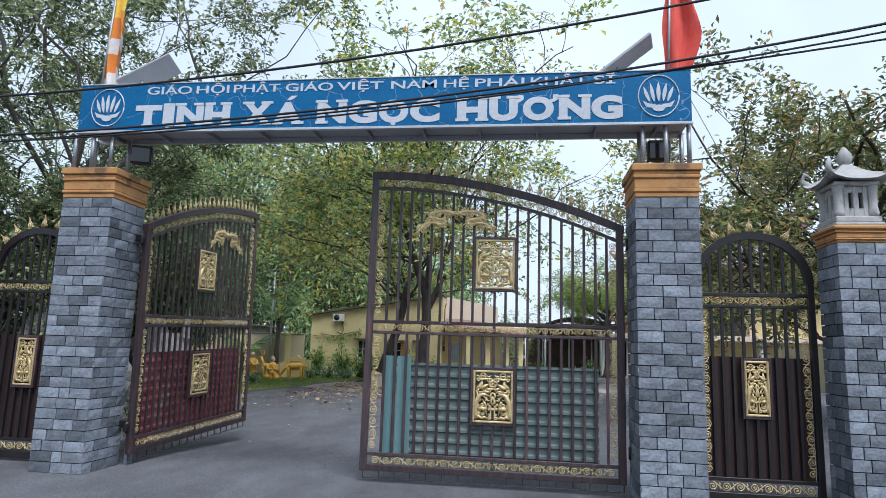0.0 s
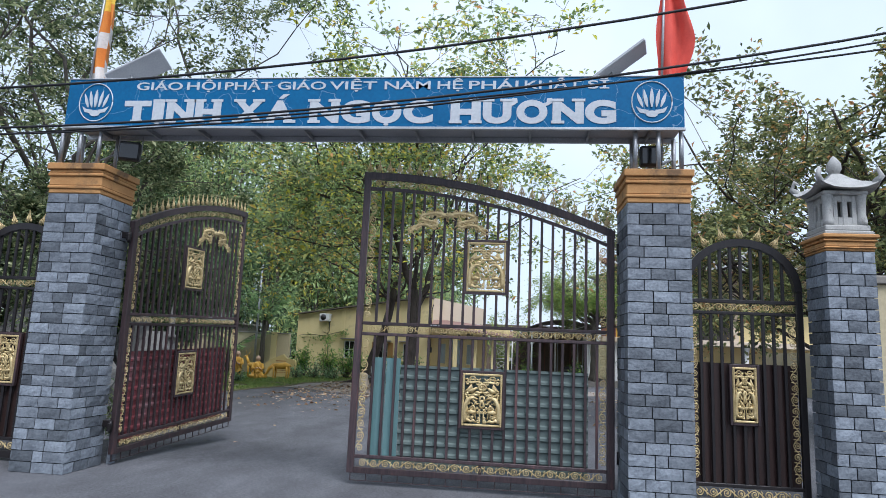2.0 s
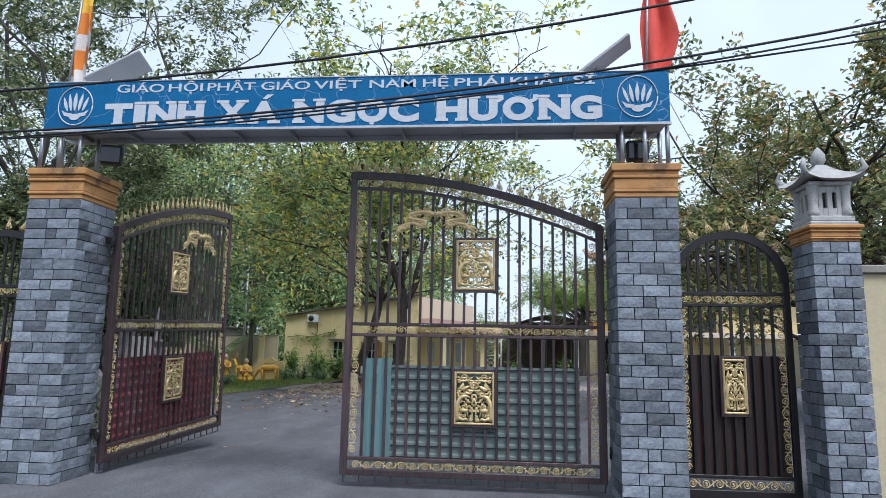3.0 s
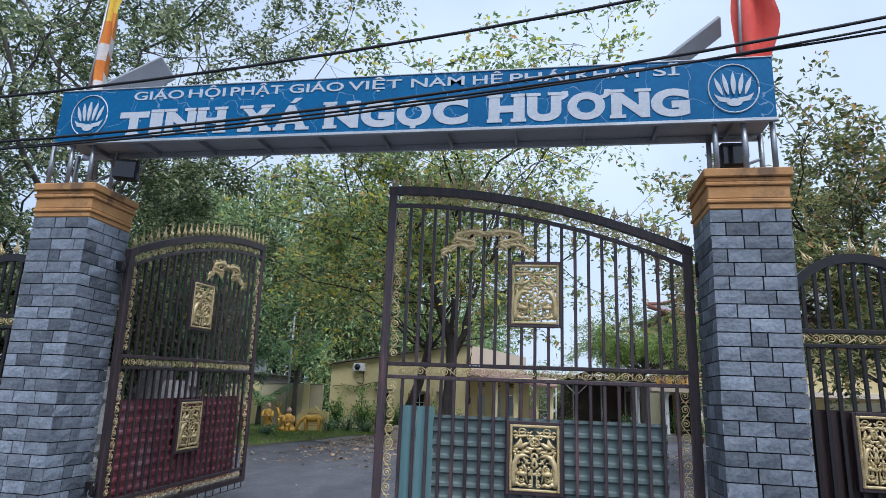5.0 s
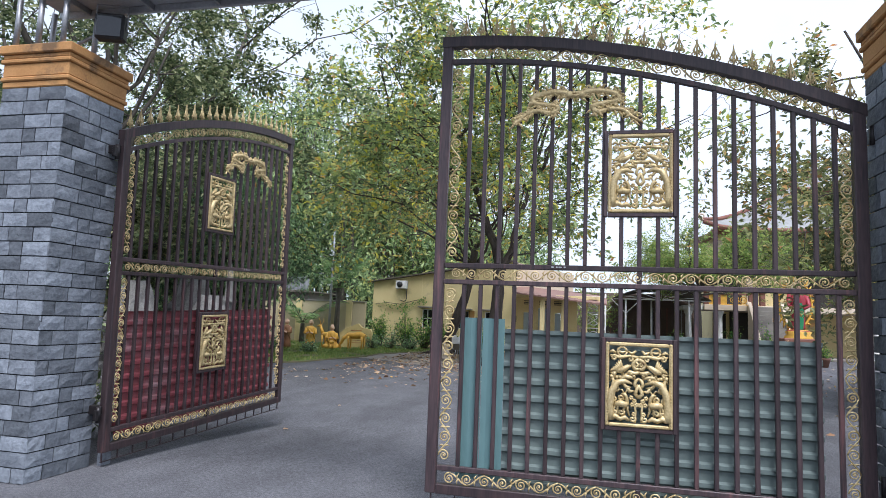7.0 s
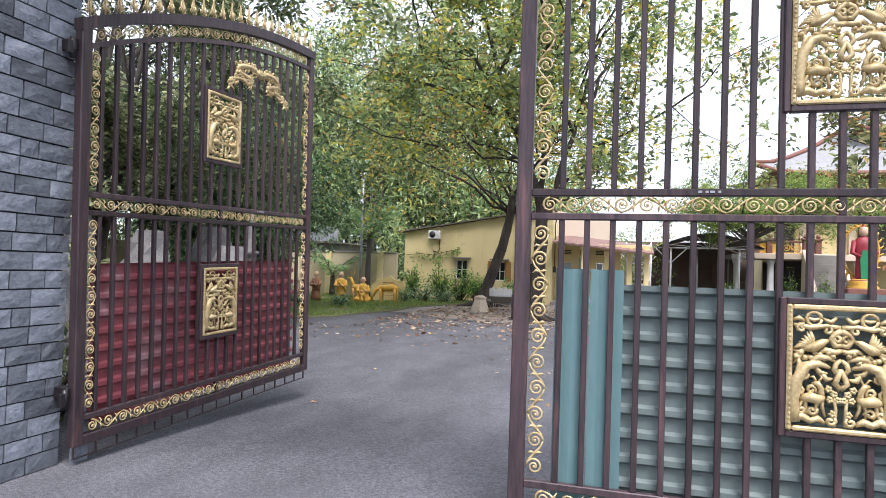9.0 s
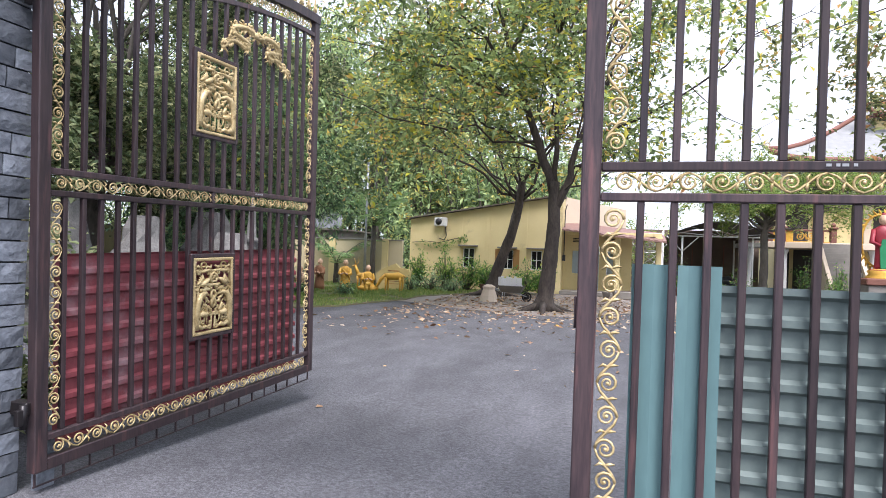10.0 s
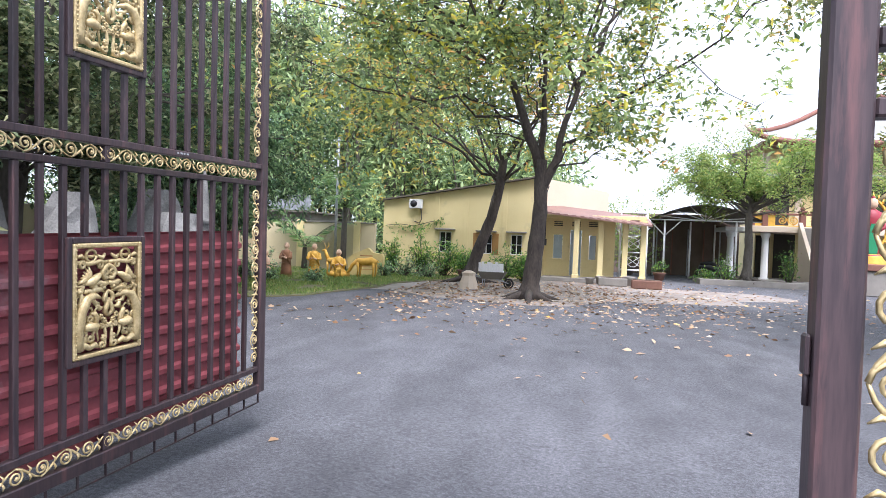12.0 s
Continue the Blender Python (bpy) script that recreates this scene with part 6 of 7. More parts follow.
def grow_tree(name, label, at, trunk, trunk_r, limbs, seed, leaf_material, leaf_size, bark, twigs=5, leaves_per=9, spread=1.0, levels=2, droop=0.0, wide=0.45, leaf_up=0.35, mains=(), group=""):
    """trunk: points from the root; limbs: (start along trunk 0..1, end offset from the root, radius)."""
    rng = np.random.default_rng(seed)
    tree = thing(name, label, "tree", pose(*at), group)
    wood = Geo()
    tp = [Vector(p) for p in trunk]

    def along(pts, t):
        k = t * (len(pts) - 1)
        i = min(int(k), len(pts) - 2)
        return pts[i].lerp(pts[i + 1], k - i)

    n = len(tp)
    fine = [along(tp, i / 14) for i in range(15)]
    wood.tube(fine, [trunk_r * (1.0 - 0.38 * i / 14) * (1.7 if i == 0 else 1.22 if i == 1 else 1.0 + 0.06 * math.sin(i * 2.3)) for i in range(15)], 12)
    for k in range(7):
        a = k * 0.9 + 0.3
        ln = trunk_r * (3.2 + 3.4 * rng.random())
        wood.tube([tp[0] + Vector((0, 0, trunk_r * 0.9)), tp[0] + Vector((math.cos(a) * ln * 0.5, math.sin(a) * ln * 0.5, trunk_r * 0.25)), tp[0] + Vector((math.cos(a) * ln, math.sin(a) * ln, -0.03))], [trunk_r * 0.5, trunk_r * 0.35, trunk_r * 0.1], 6)
    tips = []

    def branch(p0, p1, r0, level):
        p0, p1 = Vector(p0), Vector(p1)
        ln = (p1 - p0).length
        m = 6 if level else 8
        bend = Vector(rng.normal(size=3)) * ln * 0.10
        pts = []
        for i in range(m + 1):
            t = i / m
            q = p0.lerp(p1, t) + bend * math.sin(math.pi * t) + Vector((0, 0, (-droop * ln * t * t)))
            q += Vector(rng.normal(size=3)) * ln * 0.018 * (t > 0)
            pts.append(q)
        wood.tube(pts, [r0 * (1 - 0.75 * i / m) for i in range(m + 1)], 6 if r0 > 0.04 else 4)
        if level >= levels:
            for i in range(2, m + 1):
                tips.append((pts[i], (pts[i] - pts[i - 1]).normalized()))
            return
        kids = twigs + (1 if level == 0 else 0)
        for k in range(kids):
            t = 0.30 + 0.70 * (k + rng.random() * 0.7) / kids
            q = along(pts, min(t, 1.0))
            d = (p1 - p0).normalized()
            side = Vector(rng.normal(size=3))
            side.z = side.z * 0.55 + 0.12
            side = (side - d * side.dot(d)).normalized()
            w = (d * (0.45 + 0.4 * rng.random()) + side * spread).normalized()
            branch(q, q + w * ln * (0.40 + 0.22 * rng.random()), max(r0 * (0.44 - 0.22 * t), 0.007), level + 1)

    paths = []
    for pts, r in mains:
        pts = [Vector(p) for p in pts]
        smooth = [along(pts, i / 10) + Vector(rng.normal(size=3)) * 0.03 for i in range(11)]
        wood.tube(smooth, [r * (1 - 0.75 * i / 10) for i in range(11)], 8)
        paths.append(smooth)
    for t, end, r in limbs:
        e = tp[0] + Vector(end)
        if paths:
            own = min(paths, key=lambda q: min((k - e).length for k in q))
            start = along(own, min(0.95, max(0.12, (e.z - 3.2) / 9.0)))
        else:
            start = along(tp, t)
        branch(start, e, r, 0)
    part("trunk", wood, bark, tree, "dark trunk with forking limbs")
    P = np.array([p for p, d in tips])
    D = np.array([d for p, d in tips])
    k = leaves_per
    base = np.repeat(P, k, 0) + rng.normal(size=(len(P) * k, 3)) * leaf_size * 0.8
    way = np.repeat(D, k, 0) * 0.35 + rng.normal(size=(len(P) * k, 3)) * np.array([1, 1, 0.6]) + np.array([0, 0, leaf_up - 0.35])
    size = leaf_size * rng.uniform(0.55, 1.25, len(base))
    leaves("crown", base, way, size, wide, 0.10, leaf_material, tree, rng, "", 0.15)
    return tree, P


def ends(seed, n, cx, cy, rx, ry, z0, z1, t0, t1, r):
    """Limb ends spread round an uneven crown."""
    rng = random.Random(seed)
    out = []
    for i in range(n):
        a = 2 * math.pi * i / n + rng.uniform(-0.4, 0.4)
        q = rng.uniform(0.55, 1.05)
        z = z0 + (z1 - z0) * rng.random()
        out.append((t0 + (t1 - t0) * rng.random(), (cx + rx * q * math.cos(a), cy + ry * q * math.sin(a), z), r * rng.uniform(0.7, 1.15)))
    return out


# the big broad-leaved tree in the yard
grow_tree("broadleaf_tree", "tall broad-leaved tree with forked dark trunk and yellowing leaves", (-3.75, 21.3, LOW),
          [(0, 0, 0), (0.10, 0, 1.0), (0.20, 0, 2.3), (0.16, 0.05, 3.5)], 0.235,
          ends(3, 14, 0.4, -0.5, 6.6, 4.4, 5.4, 11.0, 0.85, 1.0, 0.05) + ends(6, 6, 0.2, -0.5, 3.0, 2.4, 7.0, 10.5, 0.85, 1.0, 0.045) + ends(4, 6, -0.4, -0.6, 4.2, 3.0, 4.6, 5.8, 0.9, 1.0, 0.035) + ends(8, 5, -3.6, -1.2, 3.6, 2.8, 6.5, 9.8, 0.9, 1.0, 0.045),
          11, L_BROAD, 0.205, M_BARK, twigs=4, leaves_per=8, droop=0.05,
          mains=[([(0.16, 0.05, 3.25), (-0.25, 0.1, 4.3), (-0.75, 0.2, 5.8), (-1.25, 0.3, 7.4), (-1.9, 0.3, 9.4)], 0.15), ([(0.19, 0.02, 2.75), (0.52, 0.05, 3.3), (0.62, 0.1, 3.9), (1.0, 0.2, 5.4), (1.7, 0.4, 8.2)], 0.14), ([(0.17, 0.05, 3.3), (0.25, -0.1, 4.8), (0.15, -0.4, 6.6), (0.4, -0.5, 9.2)], 0.09)])
# its leaning neighbour by the house
grow_tree("broadleaf_tree", "leaning broad-leaved tree with white-painted foot and orange leaves", (-6.35, 26.4, LOW),
          [(0, 0, 0), (0.35, 0, 1.1), (0.75, 0, 2.2), (1.0, 0, 3.3), (1.1, 0, 4.3)], 0.22,
          ends(7, 11, 0.2, -0.4, 4.6, 3.6, 4.6, 9.6, 0.75, 1.0, 0.06),
          23, L_AUTUMN, 0.18, M_BARK, twigs=4, leaves_per=8, droop=0.08)
# dense dark mango tree
grow_tree("mango_tree", "dense dark-leaved mango tree over the garden", (-13.2, 20.5, LOW),
          [(0, 0, 0), (0.1, 0, 1.0), (0.2, 0, 2.0)], 0.22,
          ends(13, 22, 0.2, 0, 2.5, 2.4, 2.1, 6.4, 0.75, 1.0, 0.07),
          31, L_MANGO, 0.20, M_BARK, twigs=5, leaves_per=14, wide=0.26, droop=0.14, leaf_up=-0.2)
# large leafy tree inside the wall on the street side
grow_tree("shade_tree", "large light-green shade tree behind the side gate", (-11.2, 13.2, LOW),
          [(0, 0, 0), (0.1, 0.1, 1.6), (0.3, 0.1, 3.2), (0.2, 0.1, 4.6)], 0.30,
          ends(17, 24, -0.6, 0.2, 4.0, 3.6, 3.0, 12.5, 0.4, 1.0, 0.07) + ends(18, 10, -0.8, -1.0, 3.4, 3.0, 1.6, 4.0, 0.3, 0.6, 0.06),
          37, L_SIDE, 0.14, M_BARK2, twigs=4, leaves_per=34, droop=0.08)
# broad-leaved tree on the other side
grow_tree("broadleaf_tree", "spreading broad-leaved tree with reddish leaf tips behind the street wall", (8.6, 15.5, LOW),
          [(0, 0, 0), (0.1, 0, 1.2), (-0.1, 0, 2.4), (-0.2, 0.1, 3.4)], 0.25,
          ends(41, 20, -0.8, 0, 4.6, 3.8, 3.3, 7.6, 0.6, 1.0, 0.10),
          43, L_MIXED, 0.155, M_BARK, twigs=4, leaves_per=30, droop=0.04)
# umbrella-shaped tree before the temple
grow_tree("umbrella_tree", "bright green flat-topped tree in the bed before the temple", (4.05, 33.9, LOW + 0.16),
          [(0, 0, 0), (0.05, 0, 1.4), (0.0, 0, 2.6), (0.1, 0, 3.4)], 0.19,
          ends(51, 17, 1.0, 0, 3.2, 2.6, 3.9, 4.9, 0.75, 1.0, 0.07) + ends(52, 6, -0.9, 0, 1.9, 1.6, 3.5, 4.2, 0.7, 0.9, 0.05),
          53, L_BRIGHT, 0.15, M_BARK2, twigs=5, leaves_per=8, wide=0.4, spread=0.6)

# the grove behind the compound: stems and foliage too many to count
rng = np.random.default_rng(77)
stems = Geo()
bases, ways, sizes = [], [], []
for i in range(200):
    x = rng.uniform(-34, -5.0)
    y = rng.uniform(38.0, 48.0)
    top = (rng.uniform(11.0, 18.0) if x < -11 else rng.uniform(5.5, 8.5))
    lean = rng.normal(size=2) * 0.9
    pts = [(x + lean[0] * t * t, y + lean[1] * t * t, LOW + top * t) for t in (0, 0.3, 0.6, 0.85, 1.0)]
    stems.tube(pts, [0.15, 0.12, 0.085, 0.05, 0.01], 5)
    nl = 540
    t = rng.uniform(0.12, 1.0, nl) ** 0.8
    c = np.stack([x + lean[0] * t * t, y + lean[1] * t * t, LOW + top * t], 1)
    clump = rng.normal(size=(18, 3)) * np.array([1.0, 1.0, 0.45])
    which = rng.integers(0, 18, nl)
    width = (0.5 + 1.1 * np.sin(np.pi * np.clip(t, 0, 1) ** 1.5))[:, None]
    b = c + clump[which] * width + rng.normal(size=(nl, 3)) * 0.28
    b[:, 2] = np.maximum(b[:, 2], 0.4)
    bases.append(b)
    ways.append(rng.normal(size=(nl, 3)) * np.array([1, 1, 0.8]) + np.array([0, 0, -0.35]))
    sizes.append(rng.uniform(0.28, 0.54, nl))
grove = solid("grove_stems", stems, M_BARK2, "thin grey stems of the dense grove behind the compound", "grove", kind="stuff")
gf = leaves("grove_foliage", np.concatenate(bases), np.concatenate(ways), np.concatenate(sizes), 0.34, 0.08, L_GROVE, None, rng, "", 0.1)
tagged(gf, "dense green foliage of the grove behind the compound", "grove", kind="stuff")
# undergrowth along the far walls
nb = 22000
ux = rng.uniform(-34, -4, nb)
uy = rng.uniform(33.5, 38.0, nb)
uz = LOW + rng.uniform(0.0, 1.0, nb) ** 0.7 * (2.6 + 1.5 * np.sin(ux * 1.3) + 0.8 * np.sin(ux * 3.1 + uy))
keep = ~((ux > -17.6) & (ux < -13.6) & (uy < 36.6)) & ~((ux > -10.9) & (uy < 37.6))
u = leaves("undergrowth", np.stack([ux, uy, np.maximum(uz, 0.02)], 1)[keep], rng.normal(size=(nb, 3))[keep], rng.uniform(0.2, 0.4, nb)[keep], 0.35, 0.1, L_GROVE, None, rng)
tagged(u, "tangled green undergrowth behind the compound wall", "shrubs", kind="stuff")

# ---------------------------------------------------------------- palm


def palm(x, y, h, n, seed):
    r = np.random.default_rng(seed)
    p = thing("palm", "young palm with arching green fronds by the wall", "palm", pose(x, y, LOW))
    part("trunk", Geo().tube([(0, 0, -0.02), (0, 0, h)], [0.13, 0.09], 8), M_BARK2, p)
    for i in range(n):
        a = 2 * math.pi * i / n + r.uniform(-0.2, 0.2)
        ln = r.uniform(2.3, 3.5)
        el = r.uniform(0.5, 1.25)
        spine = [Vector((math.cos(a) * ln * math.cos(el) * t, math.sin(a) * ln * math.cos(el) * t, h + ln * math.sin(el) * t - 0.75 * ln * t * t * math.cos(el))) for t in [k / 9 for k in range(10)]]
        fr = part("frond_rib", Geo().tube(spine, [0.022 * (1 - 0.085 * k) for k in range(10)], 4), M_BARK2, p)
        b, w, s = [], [], []
        for k in range(1, 10):
            d = (spine[k] - spine[k - 1]).normalized()
            sd = d.cross(Vector((0, 0, 1))).normalized()
            for j in range(3):
                q = spine[k - 1].lerp(spine[k], j / 3)
                for sg in (-1, 1):
                    b.append(q)
                    w.append(d * 0.7 + sd * sg + Vector((0, 0, -0.35)))
                    s.append(0.48 * math.sin(math.pi * min(0.95, k / 10 + 0.08)) + 0.1)
        leaves("frond", b, w, s, 0.13, 0.02, L_PALM, fr, r)


palm(-11.55, 28.0, 2.5, 15, 3)
palm(-13.3, 28.3, 0.9, 9, 5)

# ---------------------------------------------------------------- garden with statues
rng = np.random.default_rng(5)


def in_bed(x, y):
    """Inside the lawn: a lobed edge towards the yard."""
    edge = -8.1 + 0.35 * math.sin(y * 0.9) + 0.06 * (y - 20)
    return x < edge and 17.2 + 0.3 * math.sin(x * 1.3) < y < 28.9


v, f = [], []
ring_pts = [(-15.9, 17.3), (-13, 17.0), (-10.6, 17.4), (-9.2, 17.7), (-8.6, 18.6), (-8.4, 20.2), (-8.0, 22.0), (-8.1, 23.8), (-7.6, 25.6), (-7.0, 27.0), (-6.4, 28.2), (-6.4, 29.6), (-10.6, 29.6), (-10.6, 28.9), (-15.9, 28.9)]
n = len(ring_pts)
lawn = solid("lawn", Geo().add([(x, y, LOW + 0.025) for x, y in ring_pts] + [(x, y, LOW - 0.05) for x, y in ring_pts], [tuple(range(n))] + [(i, i + n, (i + 1) % n + n, (i + 1) % n) for i in range(n)]), M_TURF, "patchy garden lawn beside the yard", "lawn", kind="structure")


def inside(x, y):
    c = False
    for i in range(n):
        (x1, y1), (x2, y2) = ring_pts[i], ring_pts[i - 1]
        if (y1 > y) != (y2 > y) and x < (x2 - x1) * (y - y1) / (y2 - y1) + x1:
            c = not c
    return c


pts = [(x, y) for x, y in zip(rng.uniform(-15.9, -6.4, 60000), rng.uniform(17, 29.6, 60000)) if inside(x, y) and noise.noise(Vector((x * 0.9, y * 0.9, 0))) > -0.25]
b = np.array([(x, y, LOW + 0.02) for x, y in pts])
gr = leaves("grass", b, rng.normal(size=(len(b), 3)) * np.array([0.5, 0.5, 0.1]) + np.array([0, 0, 1.0]), rng.uniform(0.05, 0.13, len(b)), 0.16, 0.02, L_GRASS, None, rng)
tagged(gr, "short green grass of the garden lawn", "grass", kind="stuff")

# trodden dirt under the trees
dr = []
for k in range(48):
    a = 2 * math.pi * k / 48
    q = 1 + 0.16 * math.sin(3 * a + 1) + 0.09 * math.sin(7 * a) + 0.05 * math.sin(13 * a + 2)
    dr.append((-3.6 + 6.2 * q * math.cos(a), 25.6 + 5.0 * q * math.sin(a)))
solid("dirt", Geo().add([(x, y, LOW + 0.004) for x, y in dr] + [(x, y, LOW - 0.05) for x, y in dr], [tuple(range(48))] + [(i, i + 48, (i + 1) % 48 + 48, (i + 1) % 48) for i in range(48)]), M_DIRT, "trodden pale brown dirt under the yard trees", "dirt", kind="structure")
# fallen leaves over the yard
pts = []
while len(pts) < 5200:
    x, y = rng.uniform(-11, 9), rng.uniform(9, 34)
    d = math.hypot((x + 4.5) / 5.5, (y - 23.5) / 5.0)
    p = 1.0 * math.exp(-d * d) + 0.018
    if y < 14:
        p *= 0.35
    if rng.random() < p and not (x < -7.4 and 17 < y < 29.5) and not (-10.7 < x < 0 and y > 29.3):
        pts.append((x, y, ground_z(x, y) + rng.uniform(0.004, 0.02)))
b = np.array(pts)
lt = leaves("leaf_litter", b, rng.normal(size=(len(b), 3)) * np.array([1, 1, 0.10]), rng.uniform(0.06, 0.15, len(b)), 0.5, 0.06, L_LITTER, None, rng)
tagged(lt, "dry brown and yellow leaves fallen on the asphalt", "leaves", kind="stuff")


def monk(x, y, robe, standing, turn, s=1.0):
    """A plain robed statue: one mesh, its skin painted apart from the robe."""
    g = Geo()
    if standing:
        g.lathe([(0.25, 0), (0.24, 0.25), (0.20, 0.6), (0.22, 0.85), (0.20, 1.0), (0.09, 1.09)], 14, squash=0.72)
        hz = 1.24
    else:
        g.lathe([(0.36, 0), (0.38, 0.1), (0.30, 0.24), (0.2, 0.42), (0.21, 0.62), (0.19, 0.74), (0.09, 0.83)], 14, squash=0.85)
        for sx in (-1, 1):
            g.tube([(sx * 0.14, -0.05, 0.12), (sx * 0.33, -0.18, 0.13), (sx * 0.05, -0.36, 0.10)], [0.13, 0.12, 0.08], 8)
        hz = 0.98
    g.tube([(-0.17, -0.03, hz - 0.2), (0.0, -0.17, hz - 0.38), (0.19, -0.12, hz - 0.56), (0.22, -0.02, hz - 0.75)], [0.04, 0.045, 0.045, 0.03], 6)
    for k in range(4):
        zz = hz - 0.95 + 0.13 * k
        g.tube([(-0.2, -0.06, zz + 0.04), (0.0, -0.165, zz), (0.2, -0.06, zz + 0.05)], [0.012, 0.018, 0.012], 5)
    for sx in (-1, 1):
        g.tube([(sx * 0.18, 0, hz - 0.25), (sx * 0.25, -0.06, hz - 0.48), (sx * 0.15, -0.18, hz - 0.5)], [0.075, 0.075, 0.06], 8)
    cloth = len(g.f)
    g.tube([(0, 0, hz - 0.2), (0, 0, hz - 0.08)], [0.075, 0.06], 8)
    g.ball((0, 0, hz), 0.12, 12, sq=(0.88, 0.95, 1.15))
    g.ball((0, -0.115, hz - 0.015), 0.022, 6)
    for sx in (-1, 1):
        g.ball((sx * 0.107, 0.0, hz - 0.02), 0.03, 6, sq=(0.5, 0.8, 1.4))
        g.tube([(sx * 0.15, -0.18, hz - 0.5), (sx * 0.03, -0.25, hz - 0.44)], [0.04, 0.03], 6)
    ob = solid("monk_statue", g, robe, "painted monk statue in a golden robe on the lawn" if robe is M_GILT else "painted monk statue in a brown robe on the lawn", "statue", pose(x, y, LOW + 0.02, 0, 0, turn) @ Matrix.Scale(s, 4), group="monk statues")
    ob.data.materials.append(M_SKIN)
    for p in ob.data.polygons:
        p.material_index = 1 if p.index >= cloth else 0
    return ob


def deer(x, y, turn, grazing, s=1.0):
    g = Geo()
    g.tube([(-0.42, 0, 0.62), (-0.2, 0, 0.66), (0.15, 0, 0.62), (0.36, 0, 0.66)], [0.10, 0.17, 0.15, 0.11], 9)
    if grazing:
        g.tube([(0.34, 0, 0.66), (0.55, 0, 0.5), (0.66, 0, 0.28), (0.76, 0, 0.16)], [0.10, 0.075, 0.065, 0.035], 8)
    else:
        g.tube([(0.34, 0, 0.68), (0.5, 0, 0.95), (0.56, 0, 1.08), (0.74, 0, 1.05)], [0.10, 0.075, 0.075, 0.035], 8)
        for sy in (-1, 1):
            g.tube([(0.52, sy * 0.03, 1.12), (0.46, sy * 0.12, 1.28), (0.52, sy * 0.16, 1.45)], [0.018, 0.014, 0.006], 5)
    for lx, ly in ((-0.36, -0.08), (-0.3, 0.08), (0.26, -0.08), (0.32, 0.08)):
        g.tube([(lx, ly, 0.6), (lx - 0.02, ly, 0.32), (lx, ly, 0.0)], [0.07, 0.04, 0.03], 7)
    g.tube([(-0.42, 0, 0.7), (-0.52, 0, 0.6)], [0.04, 0.015], 5)
    return solid("deer_statue", g, M_GILT, "golden-yellow grazing deer statue on the lawn" if grazing else "golden-yellow standing deer statue on the lawn", "statue", pose(x, y, LOW + 0.05, 0, 0, turn) @ Matrix.Scale(s, 4), group="deer statues")


monk(-11.85, 24.0, M_ROBE_BROWN, True, -10, 0.80)
monk(-10.95, 24.15, M_GILT, True, 10, 0.80)
monk(-12.75, 24.3, M_SKIN, False, -20, 0.72)
monk(-10.42, 24.9, M_GILT, False, 30, 0.84)
deer(-10.75, 25.3, 160, False, 0.78)
deer(-10.15, 24.2, 260, False, 0.42)
deer(-9.45, 24.9, 185, True, 0.84)

st = thing("inscribed_stone", "yellow upright stone slab with red-brown lines of writing", "stone", pose(-9.95, 26.2, LOW + 0.05) @ Matrix.Scale(0.78, 4))
part("slab", Geo().plate([(-0.75, 0), (0.85, 0), (0.85, 0.85), (0.80, 0.98), (0.35, 1.04), (0.12, 1.24), (-0.12, 1.14), (-0.6, 0.92), (-0.85, 0.72)], -0.1, 0.14), M_SIGNSTONE, st)
for k in range(6):
    w = 0.48 if k else 0.30
    part("writing_line", Geo().box(-w + 0.05, w + 0.05, -0.106, -0.101, 0.86 - k * 0.12, 0.885 - k * 0.12 + (0.03 if k == 0 else 0)), M_ORANGE, st)

lp = thing("lamp_pole", "slender grey pole by the compound wall", "pole", pose(-11.55, 27.2, LOW))
part("shaft", Geo().tube([(0, 0, -0.05), (0, 0, 4.9)], [0.055, 0.04], 8), M_STEEL, lp)
part("cap", Geo().ball((0, 0, 4.93), 0.07, 8), M_STEEL, lp)


def shrub(x, y, w, h, seed, material, count=900, leaf=0.13, potted=False, label="leafy green shrub beside the house"):
    r = np.random.default_rng(seed)
    t = thing("potted_shrub" if potted else "shrub", label, "shrub", pose(x, y, LOW), "")
    z0 = 0.0
    if potted:
        part("pot", Geo().lathe([(0.17, 0), (0.25, 0.3), (0.29, 0.36), (0.27, 0.38), (0.2, 0.34)], 12), M_POT, t)
        z0 = 0.3
    wood = Geo()
    tips = []
    for i in range(22):
        a = r.uniform(0, 6.283)
        q = r.uniform(0.15, 1.0)
        e = Vector((math.cos(a) * w * q, math.sin(a) * w * q * 0.8, z0 + (h - z0) * r.uniform(0.35, 1.0) * (1.1 - 0.4 * q)))
        p0 = Vector((math.cos(a) * 0.05, math.sin(a) * 0.05, z0))
        wood.tube([p0, p0.lerp(e, 0.5) + Vector((0, 0, 0.08)), e], [0.02, 0.014, 0.005], 4)
        tips += [p0.lerp(e, k) for k in (0.45, 0.65, 0.85, 1.0)]
    part("stem", wood, M_BARK2, t)
    P = np.array(tips)[r.integers(0, len(tips), count)] + r.normal(size=(count, 3)) * leaf * 0.8
    P[:, 2] = np.maximum(P[:, 2], 0.05)
    leaves("foliage", P, r.normal(size=(count, 3)) * np.array([1, 1, 0.7]) + np.array([0, 0, 0.35]), leaf * r.uniform(0.6, 1.3, count), 0.36, 0.1, material, t, r)
    return t


